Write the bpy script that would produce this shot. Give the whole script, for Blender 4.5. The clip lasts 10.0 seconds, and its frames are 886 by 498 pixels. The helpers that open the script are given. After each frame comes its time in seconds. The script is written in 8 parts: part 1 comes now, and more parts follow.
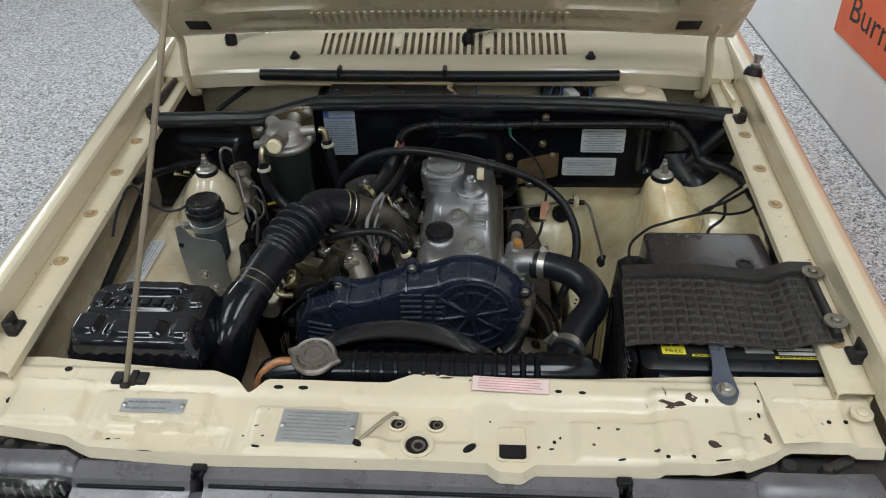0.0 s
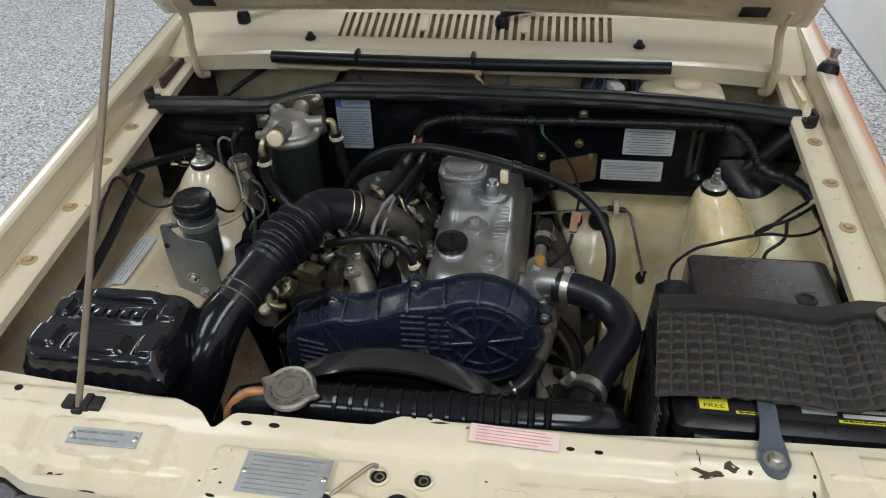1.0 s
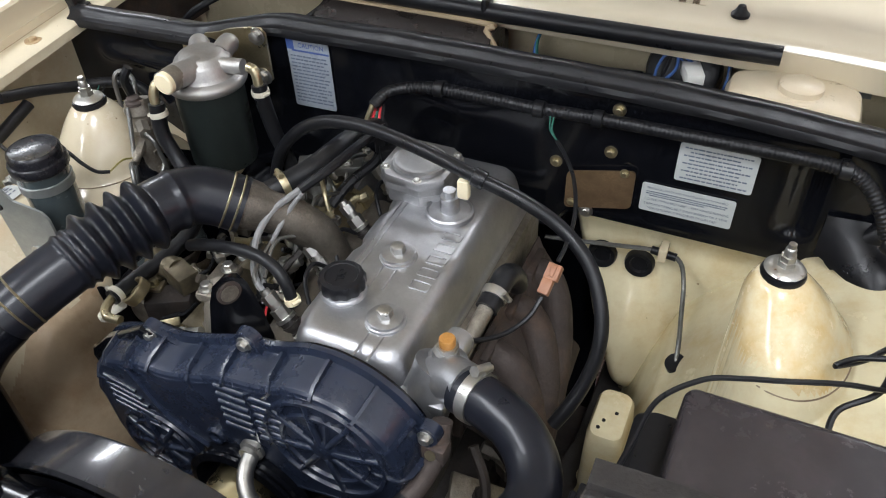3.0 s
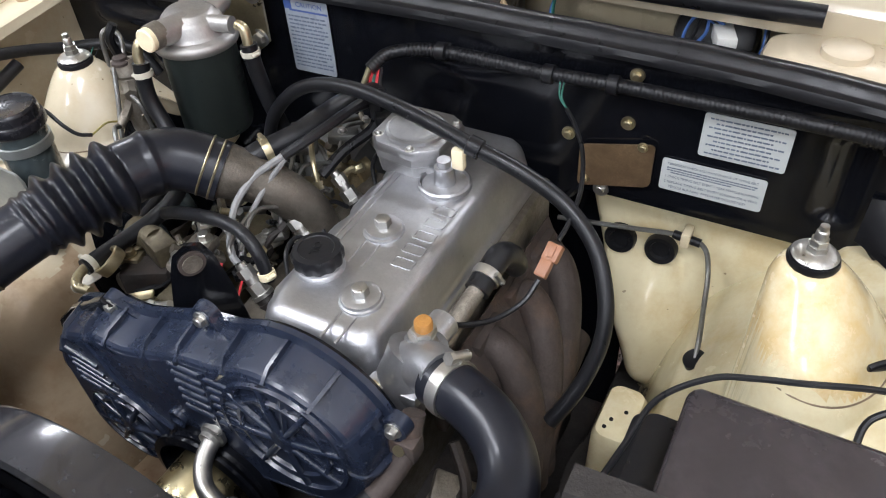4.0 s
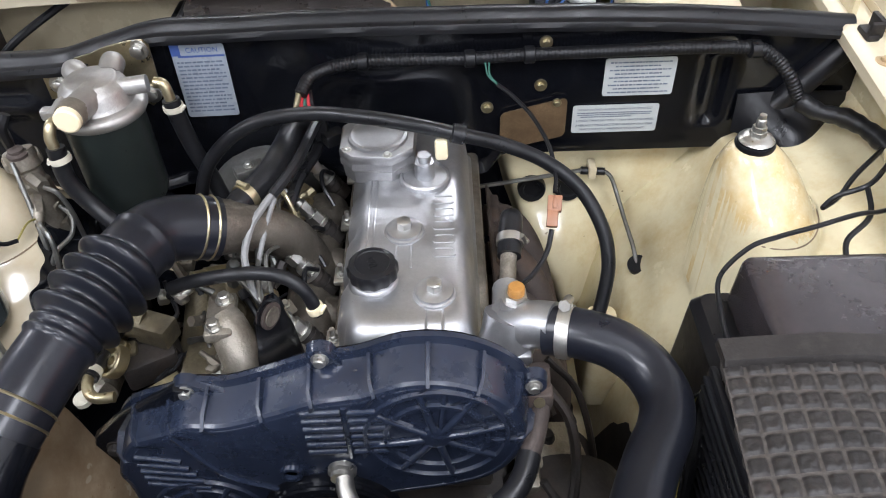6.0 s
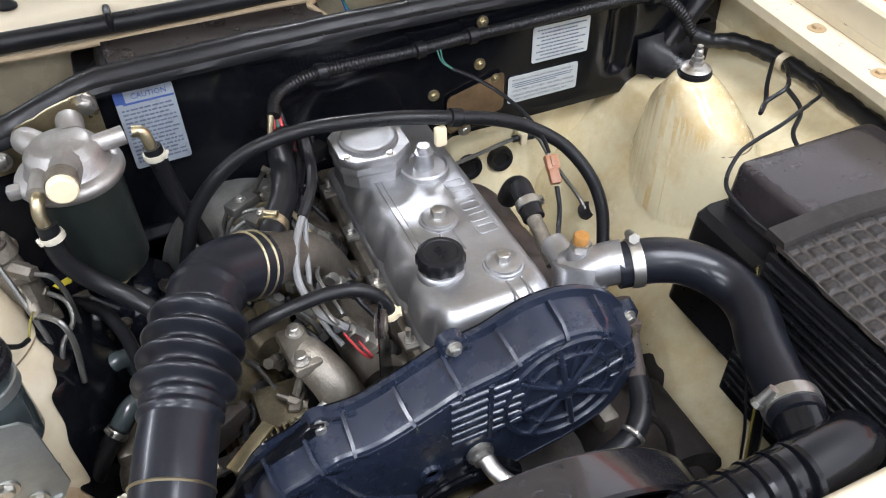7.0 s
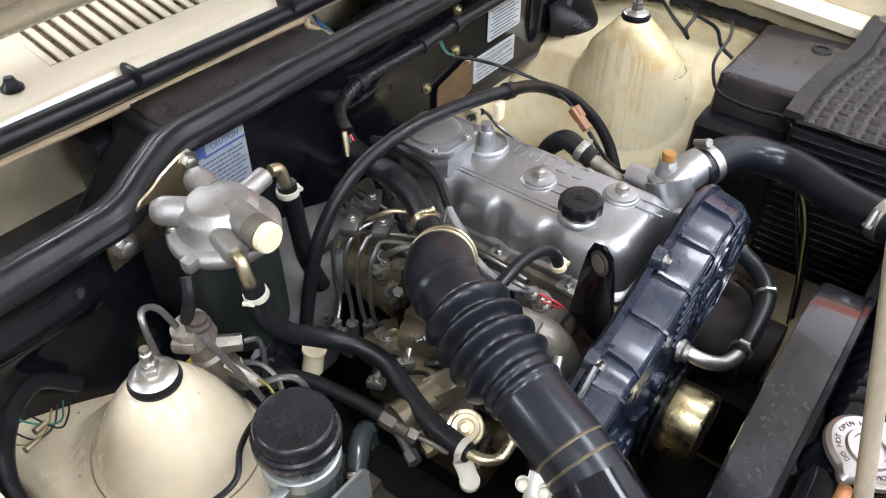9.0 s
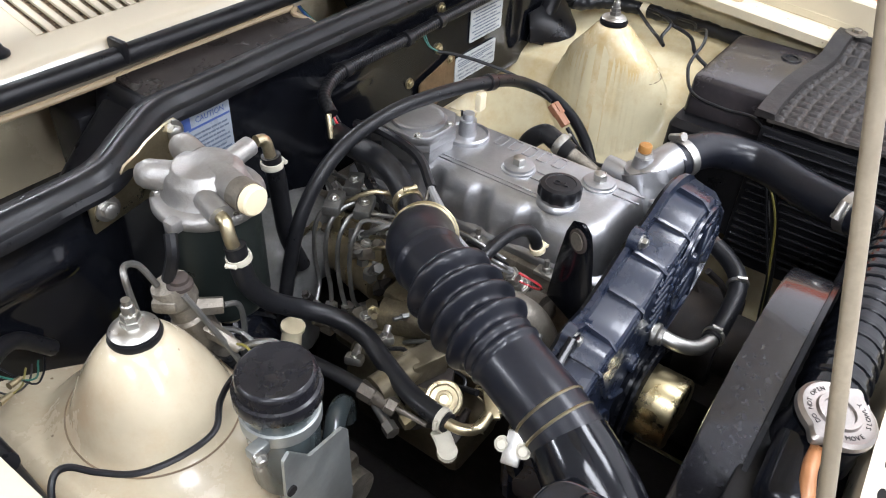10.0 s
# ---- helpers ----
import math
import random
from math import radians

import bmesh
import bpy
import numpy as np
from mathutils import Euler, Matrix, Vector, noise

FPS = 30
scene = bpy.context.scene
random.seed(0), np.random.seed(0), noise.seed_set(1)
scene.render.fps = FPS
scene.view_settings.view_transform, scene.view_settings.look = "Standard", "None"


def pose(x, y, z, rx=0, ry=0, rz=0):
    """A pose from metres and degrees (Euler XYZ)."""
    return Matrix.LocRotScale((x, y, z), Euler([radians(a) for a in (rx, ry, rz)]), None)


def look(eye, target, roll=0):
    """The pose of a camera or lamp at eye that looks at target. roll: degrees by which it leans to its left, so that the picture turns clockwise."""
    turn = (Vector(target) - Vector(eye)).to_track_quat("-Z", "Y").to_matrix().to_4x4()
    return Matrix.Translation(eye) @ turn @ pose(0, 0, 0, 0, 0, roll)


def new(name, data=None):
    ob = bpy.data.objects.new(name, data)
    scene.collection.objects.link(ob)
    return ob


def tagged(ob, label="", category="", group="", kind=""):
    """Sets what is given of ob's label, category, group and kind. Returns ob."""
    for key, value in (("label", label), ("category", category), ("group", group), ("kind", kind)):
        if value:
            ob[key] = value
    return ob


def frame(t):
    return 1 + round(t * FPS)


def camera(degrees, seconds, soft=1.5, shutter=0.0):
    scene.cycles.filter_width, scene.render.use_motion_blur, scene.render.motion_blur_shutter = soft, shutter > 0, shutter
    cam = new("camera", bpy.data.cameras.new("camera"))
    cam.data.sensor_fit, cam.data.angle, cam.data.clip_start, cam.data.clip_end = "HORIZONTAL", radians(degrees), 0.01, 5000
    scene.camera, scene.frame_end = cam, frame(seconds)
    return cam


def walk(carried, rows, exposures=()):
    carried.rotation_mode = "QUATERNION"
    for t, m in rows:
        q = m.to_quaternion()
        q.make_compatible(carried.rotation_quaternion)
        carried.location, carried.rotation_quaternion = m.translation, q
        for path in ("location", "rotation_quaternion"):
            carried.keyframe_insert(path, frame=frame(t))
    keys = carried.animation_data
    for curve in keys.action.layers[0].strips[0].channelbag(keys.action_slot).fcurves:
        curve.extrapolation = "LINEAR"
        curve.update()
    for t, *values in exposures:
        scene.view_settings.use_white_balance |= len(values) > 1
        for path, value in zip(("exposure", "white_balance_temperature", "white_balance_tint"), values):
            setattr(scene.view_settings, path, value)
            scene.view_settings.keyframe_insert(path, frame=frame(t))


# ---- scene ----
cam = camera(60.0, 10.0, soft=1.1)
PATH = [
    (0, (0.087, 0.017, 1.581), (-0.025, 1.636, 0.412), -1.4),
    (0.5, (0.111, 0.069, 1.556), (-0.055, 1.673, 0.371), -1.5),
    (1, (0.133, 0.163, 1.532), (-0.115, 1.74, 0.327), -2.0),
    (1.5, (0.153, 0.262, 1.498), (-0.167, 1.802, 0.264), -1.7),
    (2, (0.204, 0.367, 1.457), (-0.226, 1.851, 0.187), -1.8),
    (2.5, (0.264, 0.489, 1.421), (-0.279, 1.91, 0.123), -1.9),
    (2.7, (0.291, 0.534, 1.412), (-0.298, 1.916, 0.092), -2.1),
    (3.8, (0.345, 0.643, 1.317), (-0.411, 1.945, 0.0), -3.4),
    (4, (0.347, 0.646, 1.328), (-0.41, 1.924, -0.01), -3.9),
    (4.5, (0.337, 0.624, 1.342), (-0.364, 1.923, -0.007), -4.1),
    (5, (0.288, 0.578, 1.356), (-0.253, 1.946, 0.001), -3.5),
    (5.5, (0.188, 0.54, 1.368), (-0.127, 1.97, 0.006), -3.2),
    (5.7, (0.15, 0.529, 1.365), (-0.058, 1.981, 0.005), -2.9),
    (6.8, (-0.125, 0.532, 1.367), (0.347, 1.921, 0.008), -1.2),
    (7, (-0.174, 0.55, 1.363), (0.397, 1.908, 0.01), -1.4),
    (7.5, (-0.299, 0.578, 1.361), (0.501, 1.832, 0.024), -1.6),
    (8, (-0.412, 0.623, 1.361), (0.576, 1.748, 0.036), -1.4),
    (8.5, (-0.502, 0.711, 1.366), (0.61, 1.712, 0.039), -0.8),
    (9, (-0.538, 0.751, 1.361), (0.659, 1.664, 0.045), 0.1),
    (9.5, (-0.549, 0.741, 1.361), (0.706, 1.614, 0.072), 1.5),
    (10, (-0.574, 0.734, 1.327), (0.711, 1.622, 0.079), 3.1),
]
walk(cam, [(t, look(eye, target, roll)) for t, eye, target, roll in PATH],
     exposures=[(0, -1.26, 6350, 5), (1.5, -1.04, 6350, 7), (2.5, -0.44, 6300, 9), (4.5, 0.12, 6200, 13), (7, 0.18, 6150, 13), (10, 0.22, 6150, 13)])

# ---- world, lights, exposure ----
world = bpy.data.worlds.new("world")
scene.world = world
world.use_nodes = True
world.node_tree.nodes["Background"].inputs[0].default_value = (0.9, 0.95, 1.0, 1)
world.node_tree.nodes["Background"].inputs[1].default_value = 0.02
scene.view_settings.exposure = 0.0


def area(name, place, target, sx, sy, watts, colour):
    data = bpy.data.lights.new(name, "AREA")
    data.shape, data.size, data.size_y, data.energy, data.color = "RECTANGLE", sx, sy, watts, colour
    ob = new(name, data)
    ob.matrix_world = look(place, target)
    return ob


# The y -3 pair is added fill for the engine's front; no lamp known.
LAMPS = [(-1.25, -0.22, 66), (-1.25, 4.7, 68), (0.75, -0.22, 66), (0.75, 4.7, 165), (-3.6, -0.22, 80), (-3.6, 3.6, 125), (-1.25, -3.0, 70), (0.75, -3.0, 70)]
for lx, ly, watts in LAMPS:
    area("ceiling_lamp_and_fill_light", (lx, ly, 3.12), (lx, ly, 0), 0.60, 1.5, watts, (0.955, 0.975, 1.0))

# ---- materials ----


def mk(name, base, rough=0.5, metal=0.0, var=0.12, scale=14.0, bump=0.0, bscale=300.0, stain=None, coat=0.0, rvar=0.12, spots=None):
    """A surface with two scales of variation: broad tone and fine grain; stain: (colour, scale, threshold, strength)."""
    m = bpy.data.materials.new(name)
    m.use_nodes = True
    nt = m.node_tree
    n, l = nt.nodes, nt.links
    b = n["Principled BSDF"]
    co = n.new("ShaderNodeTexCoord").outputs["Object"]

    def tex(s, d=5.0, r=0.6):
        t = n.new("ShaderNodeTexNoise")
        t.inputs["Scale"].default_value, t.inputs["Detail"].default_value, t.inputs["Roughness"].default_value = s, d, r
        l.new(co, t.inputs["Vector"])
        return t.outputs["Fac"]

    def ramp(src, lo, hi, c0, c1):
        r = n.new("ShaderNodeMapRange")
        r.inputs[1].default_value, r.inputs[2].default_value, r.inputs[3].default_value, r.inputs[4].default_value = lo, hi, c0, c1
        l.new(src, r.inputs[0])
        return r.outputs[0]

    def mix(fac, a, c):
        x = n.new("ShaderNodeMix")
        x.data_type = "RGBA"
        if isinstance(fac, float):
            x.inputs[0].default_value = fac
        else:
            l.new(fac, x.inputs[0])
        for k, v in ((6, a), (7, c)):
            if isinstance(v, tuple):
                x.inputs[k].default_value = (*v, 1)
            else:
                l.new(v, x.inputs[k])
        return x.outputs[2]

    dark = tuple(c * (1 - var) for c in base)
    lite = tuple(min(1, c * (1 + var)) for c in base)
    col = mix(ramp(tex(scale), 0.35, 0.65, 0, 1), dark, lite)
    fine = tex(scale * 17, 3)
    col = mix(ramp(fine, 0.3, 0.75, 0, 0.35 * var / 0.12), col, tuple(c * 0.8 for c in base))
    if stain:
        sc, ss, st, sa = stain
        col = mix(ramp(tex(ss, 8, 0.7), st - 0.06, st + 0.22, 0, sa), col, sc)
    if spots:
        sc, ss, st, sa = spots
        col = mix(ramp(tex(ss, 2, 0.5), st, st + 0.03, 0, sa), col, sc)
    l.new(col, b.inputs["Base Color"])
    l.new(ramp(tex(scale * 2.3, 6, 0.7), 0.3, 0.7, max(0.02, rough - rvar), min(1, rough + rvar)), b.inputs["Roughness"])
    b.inputs["Metallic"].default_value = metal
    if metal < 0.1 and max(base) < 0.03:
        b.inputs["Specular IOR Level"].default_value = 0.30
    b.inputs["Coat Weight"].default_value = coat
    b.inputs["Coat Roughness"].default_value = 0.08
    if bump:
        bp = n.new("ShaderNodeBump")
        bp.inputs["Strength"].default_value, bp.inputs["Distance"].default_value = bump, 0.001
        l.new(tex(bscale, 4), bp.inputs["Height"])
        l.new(bp.outputs[0], b.inputs["Normal"])
    return m


CREAM = mk("cream_paint", (0.630, 0.549, 0.378), 0.28, 0, 0.05, 6, 0.05, 60, coat=0.4, rvar=0.08, stain=((0.50, 0.36, 0.18), 7, 0.62, 0.35))
CREAM_OUT = mk("cream_body_paint", (0.666, 0.590, 0.432), 0.2, 0, 0.03, 4, 0.0, coat=0.6, rvar=0.05)
CREAM_PANEL = mk("chipped_cream_paint", (0.677, 0.597, 0.442), 0.34, 0, 0.05, 9, 0.06, 45, coat=0.15, stain=((0.62, 0.55, 0.45), 12, 0.6, 0.6), spots=((0.06, 0.04, 0.03), 46, 0.735, 0.95))
CREAM_OLD = mk("stained_cream_paint", (0.715, 0.640, 0.425), 0.20, 0, 0.06, 8, 0.08, 40, coat=0.5, rvar=0.1, stain=((0.52, 0.36, 0.14), 13, 0.51, 0.7), spots=((0.16, 0.10, 0.05), 75, 0.76, 0.7))
CREAM_DOME = mk("fluid_stained_cream_paint", (0.70, 0.615, 0.40), 0.22, 0, 0.06, 8, 0.10, 40, coat=0.4, rvar=0.12, stain=((0.56, 0.36, 0.12), 20, 0.46, 0.8), spots=((0.16, 0.10, 0.05), 75, 0.76, 0.7))
CREAM_RAIL = mk("dull_cream_paint", (0.658, 0.583, 0.423), 0.5, 0, 0.06, 12, 0.1, 90, stain=((0.50, 0.36, 0.18), 16, 0.60, 0.5), spots=((0.20, 0.11, 0.05), 80, 0.70, 0.7))
CREAM_TAN = mk("browned_cream_paint", (0.565, 0.493, 0.355), 0.22, 0, 0.08, 7, 0.35, 30, coat=0.5, stain=((0.44, 0.29, 0.16), 9, 0.52, 0.7), spots=((0.12, 0.07, 0.03), 75, 0.74, 0.8))
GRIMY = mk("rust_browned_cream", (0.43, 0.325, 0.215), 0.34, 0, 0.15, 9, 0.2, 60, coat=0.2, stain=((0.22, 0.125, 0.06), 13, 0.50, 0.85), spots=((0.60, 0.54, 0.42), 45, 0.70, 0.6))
SHADEBROWN = mk("shade_brown_cream", (0.46, 0.34, 0.19), 0.55, 0, 0.2, 60, 0.2, 300, stain=((0.22, 0.12, 0.06), 60, 0.52, 0.7))
SEALER = mk("brown_seam_sealer", (0.22, 0.16, 0.10), 0.7, 0, 0.3, 40, 0.4, 300)
BLACK_WET = mk("wet_black_paint", (0.006, 0.007, 0.011), 0.10, 0, 0.3, 9, 0.25, 55, coat=0.6, rvar=0.05)
BLACK = mk("black_gloss_paint", (0.0045, 0.005, 0.007), 0.15, 0, 0.3, 9, 0.05, 90, coat=0.05, rvar=0.07, stain=((0.018, 0.019, 0.021), 16, 0.64, 0.5))
FAINTINK = mk("faint_print", (0.12, 0.145, 0.20), 0.5, 0, 0.3, 90)
PIPE = mk("dull_steel_pipe", (0.22, 0.22, 0.21), 0.4, 0.85, 0.25, 40, 0.15, 400, stain=((0.14, 0.11, 0.08), 50, 0.55, 0.7))
CLIPW = mk("off_white_clip", (0.52, 0.49, 0.40), 0.45, 0, 0.1, 60)
MATM = mk("worn_rubber_mat", (0.024, 0.0215, 0.0205), 0.50, 0, 0.35, 18, 0.6, 260, stain=((0.075, 0.066, 0.058), 60, 0.58, 0.5))
MATDUST = mk("dusty_mat_groove", (0.044, 0.037, 0.032), 0.75, 0, 0.35, 40, 0.5, 300, stain=((0.12, 0.095, 0.075), 90, 0.58, 0.6))
COVERG = mk("polished_black_plastic", (0.030, 0.026, 0.029), 0.24, 0, 0.25, 10, 0.08, 160, coat=0.25, rvar=0.07, stain=((0.050, 0.043, 0.046), 20, 0.56, 0.6))
# Pale stain: scuffs, plus streaky reflections put into the colour.
SHROUDM = mk("scuffed_sheen_black", (0.018, 0.018, 0.022), 0.20, 0, 0.4, 12, 0.10, 120, coat=0.5, rvar=0.08, stain=((0.10, 0.10, 0.105), 150, 0.60, 0.35), spots=((0.42, 0.41, 0.40), 60, 0.79, 0.7))
SHROUDM.node_tree.nodes["Principled BSDF"].inputs["Specular IOR Level"].default_value = 0.6
CAPBLK = mk("greasy_black_cap", (0.013, 0.013, 0.016), 0.27, 0, 0.3, 20, 0.15, 160, coat=0.1, rvar=0.08)
GOLDCAST = mk("golden_brown_casting", (0.42, 0.35, 0.22), 0.34, 0.85, 0.3, 26, 0.3, 300, stain=((0.12, 0.09, 0.05), 34, 0.54, 0.8))
PLASTIC = mk("black_plastic", (0.009, 0.0092, 0.011), 0.34, 0, 0.3, 12, 0.12, 500, stain=((0.035, 0.033, 0.032), 20, 0.62, 0.4))
RUBBER = mk("black_rubber", (0.010, 0.0103, 0.012), 0.36, 0, 0.3, 20, 0.1, 400, stain=((0.035, 0.034, 0.034), 25, 0.6, 0.5))
GLOSSRUB = mk("dressed_rubber", (0.009, 0.010, 0.0145), 0.31, 0, 0.3, 14, 0.0, 200, coat=0.08, rvar=0.04)
OLDRUB = mk("dusty_rubber", (0.020, 0.0185, 0.018), 0.62, 0, 0.3, 22, 0.4, 350, stain=((0.085, 0.075, 0.066), 30, 0.56, 0.6))
NAVY = mk("navy_paint", (0.0135, 0.0185, 0.034), 0.29, 0, 0.25, 10, 0.10, 160, coat=0.22, stain=((0.045, 0.05, 0.065), 24, 0.63, 0.5))
CAST = mk("cast_aluminium", (0.44, 0.445, 0.46), 0.375, 0.90, 0.14, 16, 0.22, 420, stain=((0.33, 0.32, 0.31), 14, 0.55, 0.45), rvar=0.08, spots=((0.18, 0.17, 0.155), 130, 0.75, 0.5))
CAST_COVER = mk("weathered_cover_alloy", (0.33, 0.33, 0.335), 0.42, 0.85, 0.15, 20, 0.2, 400, stain=((0.26, 0.25, 0.23), 16, 0.54, 0.6))
HEADCAST = mk("sand_cast_alloy", (0.40, 0.39, 0.375), 0.46, 0.8, 0.15, 20, 0.45, 330, stain=((0.30, 0.26, 0.20), 18, 0.54, 0.6))
CAST_DULL = mk("dull_cast_alloy", (0.27, 0.245, 0.205), 0.48, 0.7, 0.35, 30, 0.5, 380, stain=((0.09, 0.07, 0.045), 34, 0.50, 0.85))
STEEL = mk("zinc_steel", (0.47, 0.46, 0.43), 0.36, 0.95, 0.15, 40, 0.1, 500, stain=((0.35, 0.28, 0.18), 40, 0.6, 0.5))
GOLD = mk("yellow_zinc", (0.46, 0.40, 0.26), 0.36, 0.95, 0.2, 25, 0.08, 400, stain=((0.30, 0.22, 0.12), 30, 0.58, 0.6))
IRON = mk("oily_iron", (0.032, 0.028, 0.026), 0.55, 0.4, 0.4, 22, 0.5, 250, stain=((0.08, 0.055, 0.04), 14, 0.55, 0.6))
BRASS = mk("polished_yellow_zinc", (0.50, 0.43, 0.255), 0.30, 1.0, 0.08, 20, 0.03, 300, stain=((0.40, 0.31, 0.15), 22, 0.60, 0.25))
CAPM = mk("plated_cap", (0.31, 0.285, 0.265), 0.40, 0.9, 0.15, 40, 0.25, 300, stain=((0.22, 0.16, 0.13), 40, 0.54, 0.6))
RODM = mk("dull_brown_rod", (0.31, 0.26, 0.185), 0.48, 0.3, 0.2, 20, 0.1, 300)
RUST = mk("rusty_iron", (0.058, 0.044, 0.038), 0.75, 0.2, 0.35, 25, 0.5, 300, stain=((0.15, 0.085, 0.05), 20, 0.55, 0.6))
BROWNPLATE = mk("tarnished_plate", (0.24, 0.16, 0.09), 0.42, 0.6, 0.3, 30, 0.2, 300, stain=((0.10, 0.06, 0.035), 22, 0.5, 0.7))
BLUELABEL = mk("bluish_label_film", (0.30, 0.335, 0.375), 0.32, 0, 0.08, 30, coat=0.3, stain=((0.20, 0.235, 0.285), 30, 0.54, 0.6))
LABEL = mk("label_paper", (0.47, 0.495, 0.49), 0.35, 0, 0.06, 40, 0.0, coat=0.3)
INK = mk("print_ink", (0.10, 0.12, 0.16), 0.5, 0, 0.2)
BLUEINK = mk("blue_print", (0.05, 0.09, 0.27), 0.4, 0, 0.2)
REDINK = mk("red_print", (0.62, 0.20, 0.20), 0.5, 0, 0.2)
PINKLAB = mk("pink_sticker", (0.78, 0.62, 0.60), 0.4, 0, 0.08, 30)
TANPIPE = mk("tan_plastic_pipe", (0.33, 0.25, 0.15), 0.5, 0, 0.15, 30)
MESHM = mk("brown_fly_mesh", (0.34, 0.25, 0.15), 0.6, 0.1, 0.2, 30, 0.4, 900, spots=((0.03, 0.02, 0.015), 620, 0.52, 0.95))
TINPLATE = mk("stamped_alloy_plate", (0.52, 0.53, 0.55), 0.42, 0.7, 0.12, 30, 0.2, 300)
DARK = mk("dark_void", (0.008, 0.007, 0.007), 0.8, 0, 0.4, 15)
# Grime below the car; also the shade painted on the plenum floor.
UNDER = mk("underbody_grime_and_shade", (0.030, 0.026, 0.024), 0.8, 0, 0.4, 18, 0.6, 120, stain=((0.08, 0.06, 0.045), 12, 0.56, 0.6))
GREYPL = mk("grey_grille_plastic", (0.145, 0.14, 0.152), 0.33, 0.2, 0.18, 12, 0.06, 300, stain=((0.09, 0.08, 0.08), 35, 0.6, 0.6))
MILKY = mk("milky_plastic", (0.72, 0.62, 0.45), 0.35, 0, 0.06, 12, coat=0.2)
RESV = mk("smoky_reservoir", (0.055, 0.070, 0.074), 0.22, 0, 0.15, 14, coat=0.3)
CAN = mk("dark_green_can", (0.021, 0.027, 0.025), 0.36, 0, 0.2, 12, coat=0.15)
GALV = mk("galvanised_bracket", (0.36, 0.38, 0.37), 0.42, 0.75, 0.15, 18, 0.15, 300, stain=((0.22, 0.22, 0.20), 14, 0.55, 0.5))
COPPER = mk("copper_brown_hose", (0.38, 0.17, 0.07), 0.35, 0.1, 0.2, 30)
ORANGE = mk("orange_sender", (0.36, 0.17, 0.04), 0.5, 0.1, 0.25, 60)
CREAMCAP = mk("cream_plastic", (0.80, 0.70, 0.48), 0.4, 0, 0.06, 40)
CONN = mk("brown_connector", (0.30, 0.135, 0.07), 0.45, 0, 0.15, 40)
YEL = mk("yellow_plastic", (0.75, 0.66, 0.05), 0.4, 0, 0.1, 30)
RED = mk("red_wire", (0.55, 0.04, 0.05), 0.4)
GREEN = mk("green_wire", (0.02, 0.115, 0.085), 0.4)
BLUEW = mk("blue_wire", (0.05, 0.12, 0.35), 0.4)
WHITE = mk("white_plastic", (0.78, 0.78, 0.74), 0.4, 0, 0.06, 30)
WALL = mk("white_wall_paint", (0.86, 0.85, 0.85), 0.45, 0, 0.03, 3, 0.05, 200)
GREYWALL = mk("grey_wall_paint", (0.22, 0.22, 0.23), 0.7, 0, 0.04, 3)
SLEEVE = mk("grey_wire_sleeve", (0.20, 0.20, 0.20), 0.5, 0, 0.2, 30, 0.2, 300)
YELW = mk("yellow_wire_skin", (0.22, 0.19, 0.045), 0.45)
CEIL = mk("ceiling_paint", (0.75, 0.75, 0.74), 0.8, 0, 0.03, 3)
BANNER = mk("orange_banner_vinyl", (0.78, 0.13, 0.03), 0.4, 0, 0.05, 4)
BLACKINK = mk("black_vinyl", (0.02, 0.02, 0.02), 0.45)


def floor_material():
    m = bpy.data.materials.new("epoxy_flake_floor")
    m.use_nodes = True
    n, l = m.node_tree.nodes, m.node_tree.links
    b = n["Principled BSDF"]
    co = n.new("ShaderNodeTexCoord").outputs["Object"]
    v = n.new("ShaderNodeTexVoronoi")
    v.inputs["Scale"].default_value = 130
    l.new(co, v.inputs["Vector"])
    sep = n.new("ShaderNodeSeparateColor")
    l.new(v.outputs["Color"], sep.inputs[0])
    r = n.new("ShaderNodeValToRGB")
    r.color_ramp.interpolation = "CONSTANT"
    stops = [(0.0, 0.12), (0.14, 0.32), (0.40, 0.49), (0.70, 0.62), (0.9, 0.76)]
    while len(r.color_ramp.elements) < len(stops):
        r.color_ramp.elements.new(0.5)
    for e, (p, c) in zip(r.color_ramp.elements, stops):
        e.position, e.color = p, (c, c * 1.0, c * 1.03, 1)
    l.new(sep.outputs[0], r.inputs[0])
    l.new(r.outputs[0], b.inputs["Base Color"])
    b.inputs["Roughness"].default_value = 0.42
    return m


def glass_material():
    m = bpy.data.materials.new("clear_glass")
    m.use_nodes = True
    b = m.node_tree.nodes["Principled BSDF"]
    b.inputs["Transmission Weight"].default_value, b.inputs["Roughness"].default_value, b.inputs["IOR"].default_value = 1.0, 0.05, 1.45
    return m


FLOORM, GLASS = floor_material(), glass_material()

# ---- building helpers ----


def thing(name, label, category, base, group="", kind=""):
    e = new(name)
    e.empty_display_size = 0.02
    e.location = base
    return tagged(e, label, category, group, kind)


def part(name, bm, material, parent=None, label="", angle=38.0):
    me = bpy.data.meshes.new(name)
    bmesh.ops.recalc_face_normals(bm, faces=bm.faces)
    bm.to_mesh(me)
    bm.free()
    me.materials.append(material)
    me.polygons.foreach_set("use_smooth", [True] * len(me.polygons))
    me.set_sharp_from_angle(angle=radians(angle))
    ob = new(name, me)
    if parent:
        ob.parent = parent
        if parent.data is None:
            ob.matrix_parent_inverse = Matrix.Translation(-Vector(parent.location))
    return tagged(ob, label)


def solo(name, bm, material, label, category, group="", kind="", angle=38.0):
    return tagged(part(name, bm, material, None, "", angle), label, category, group, kind)


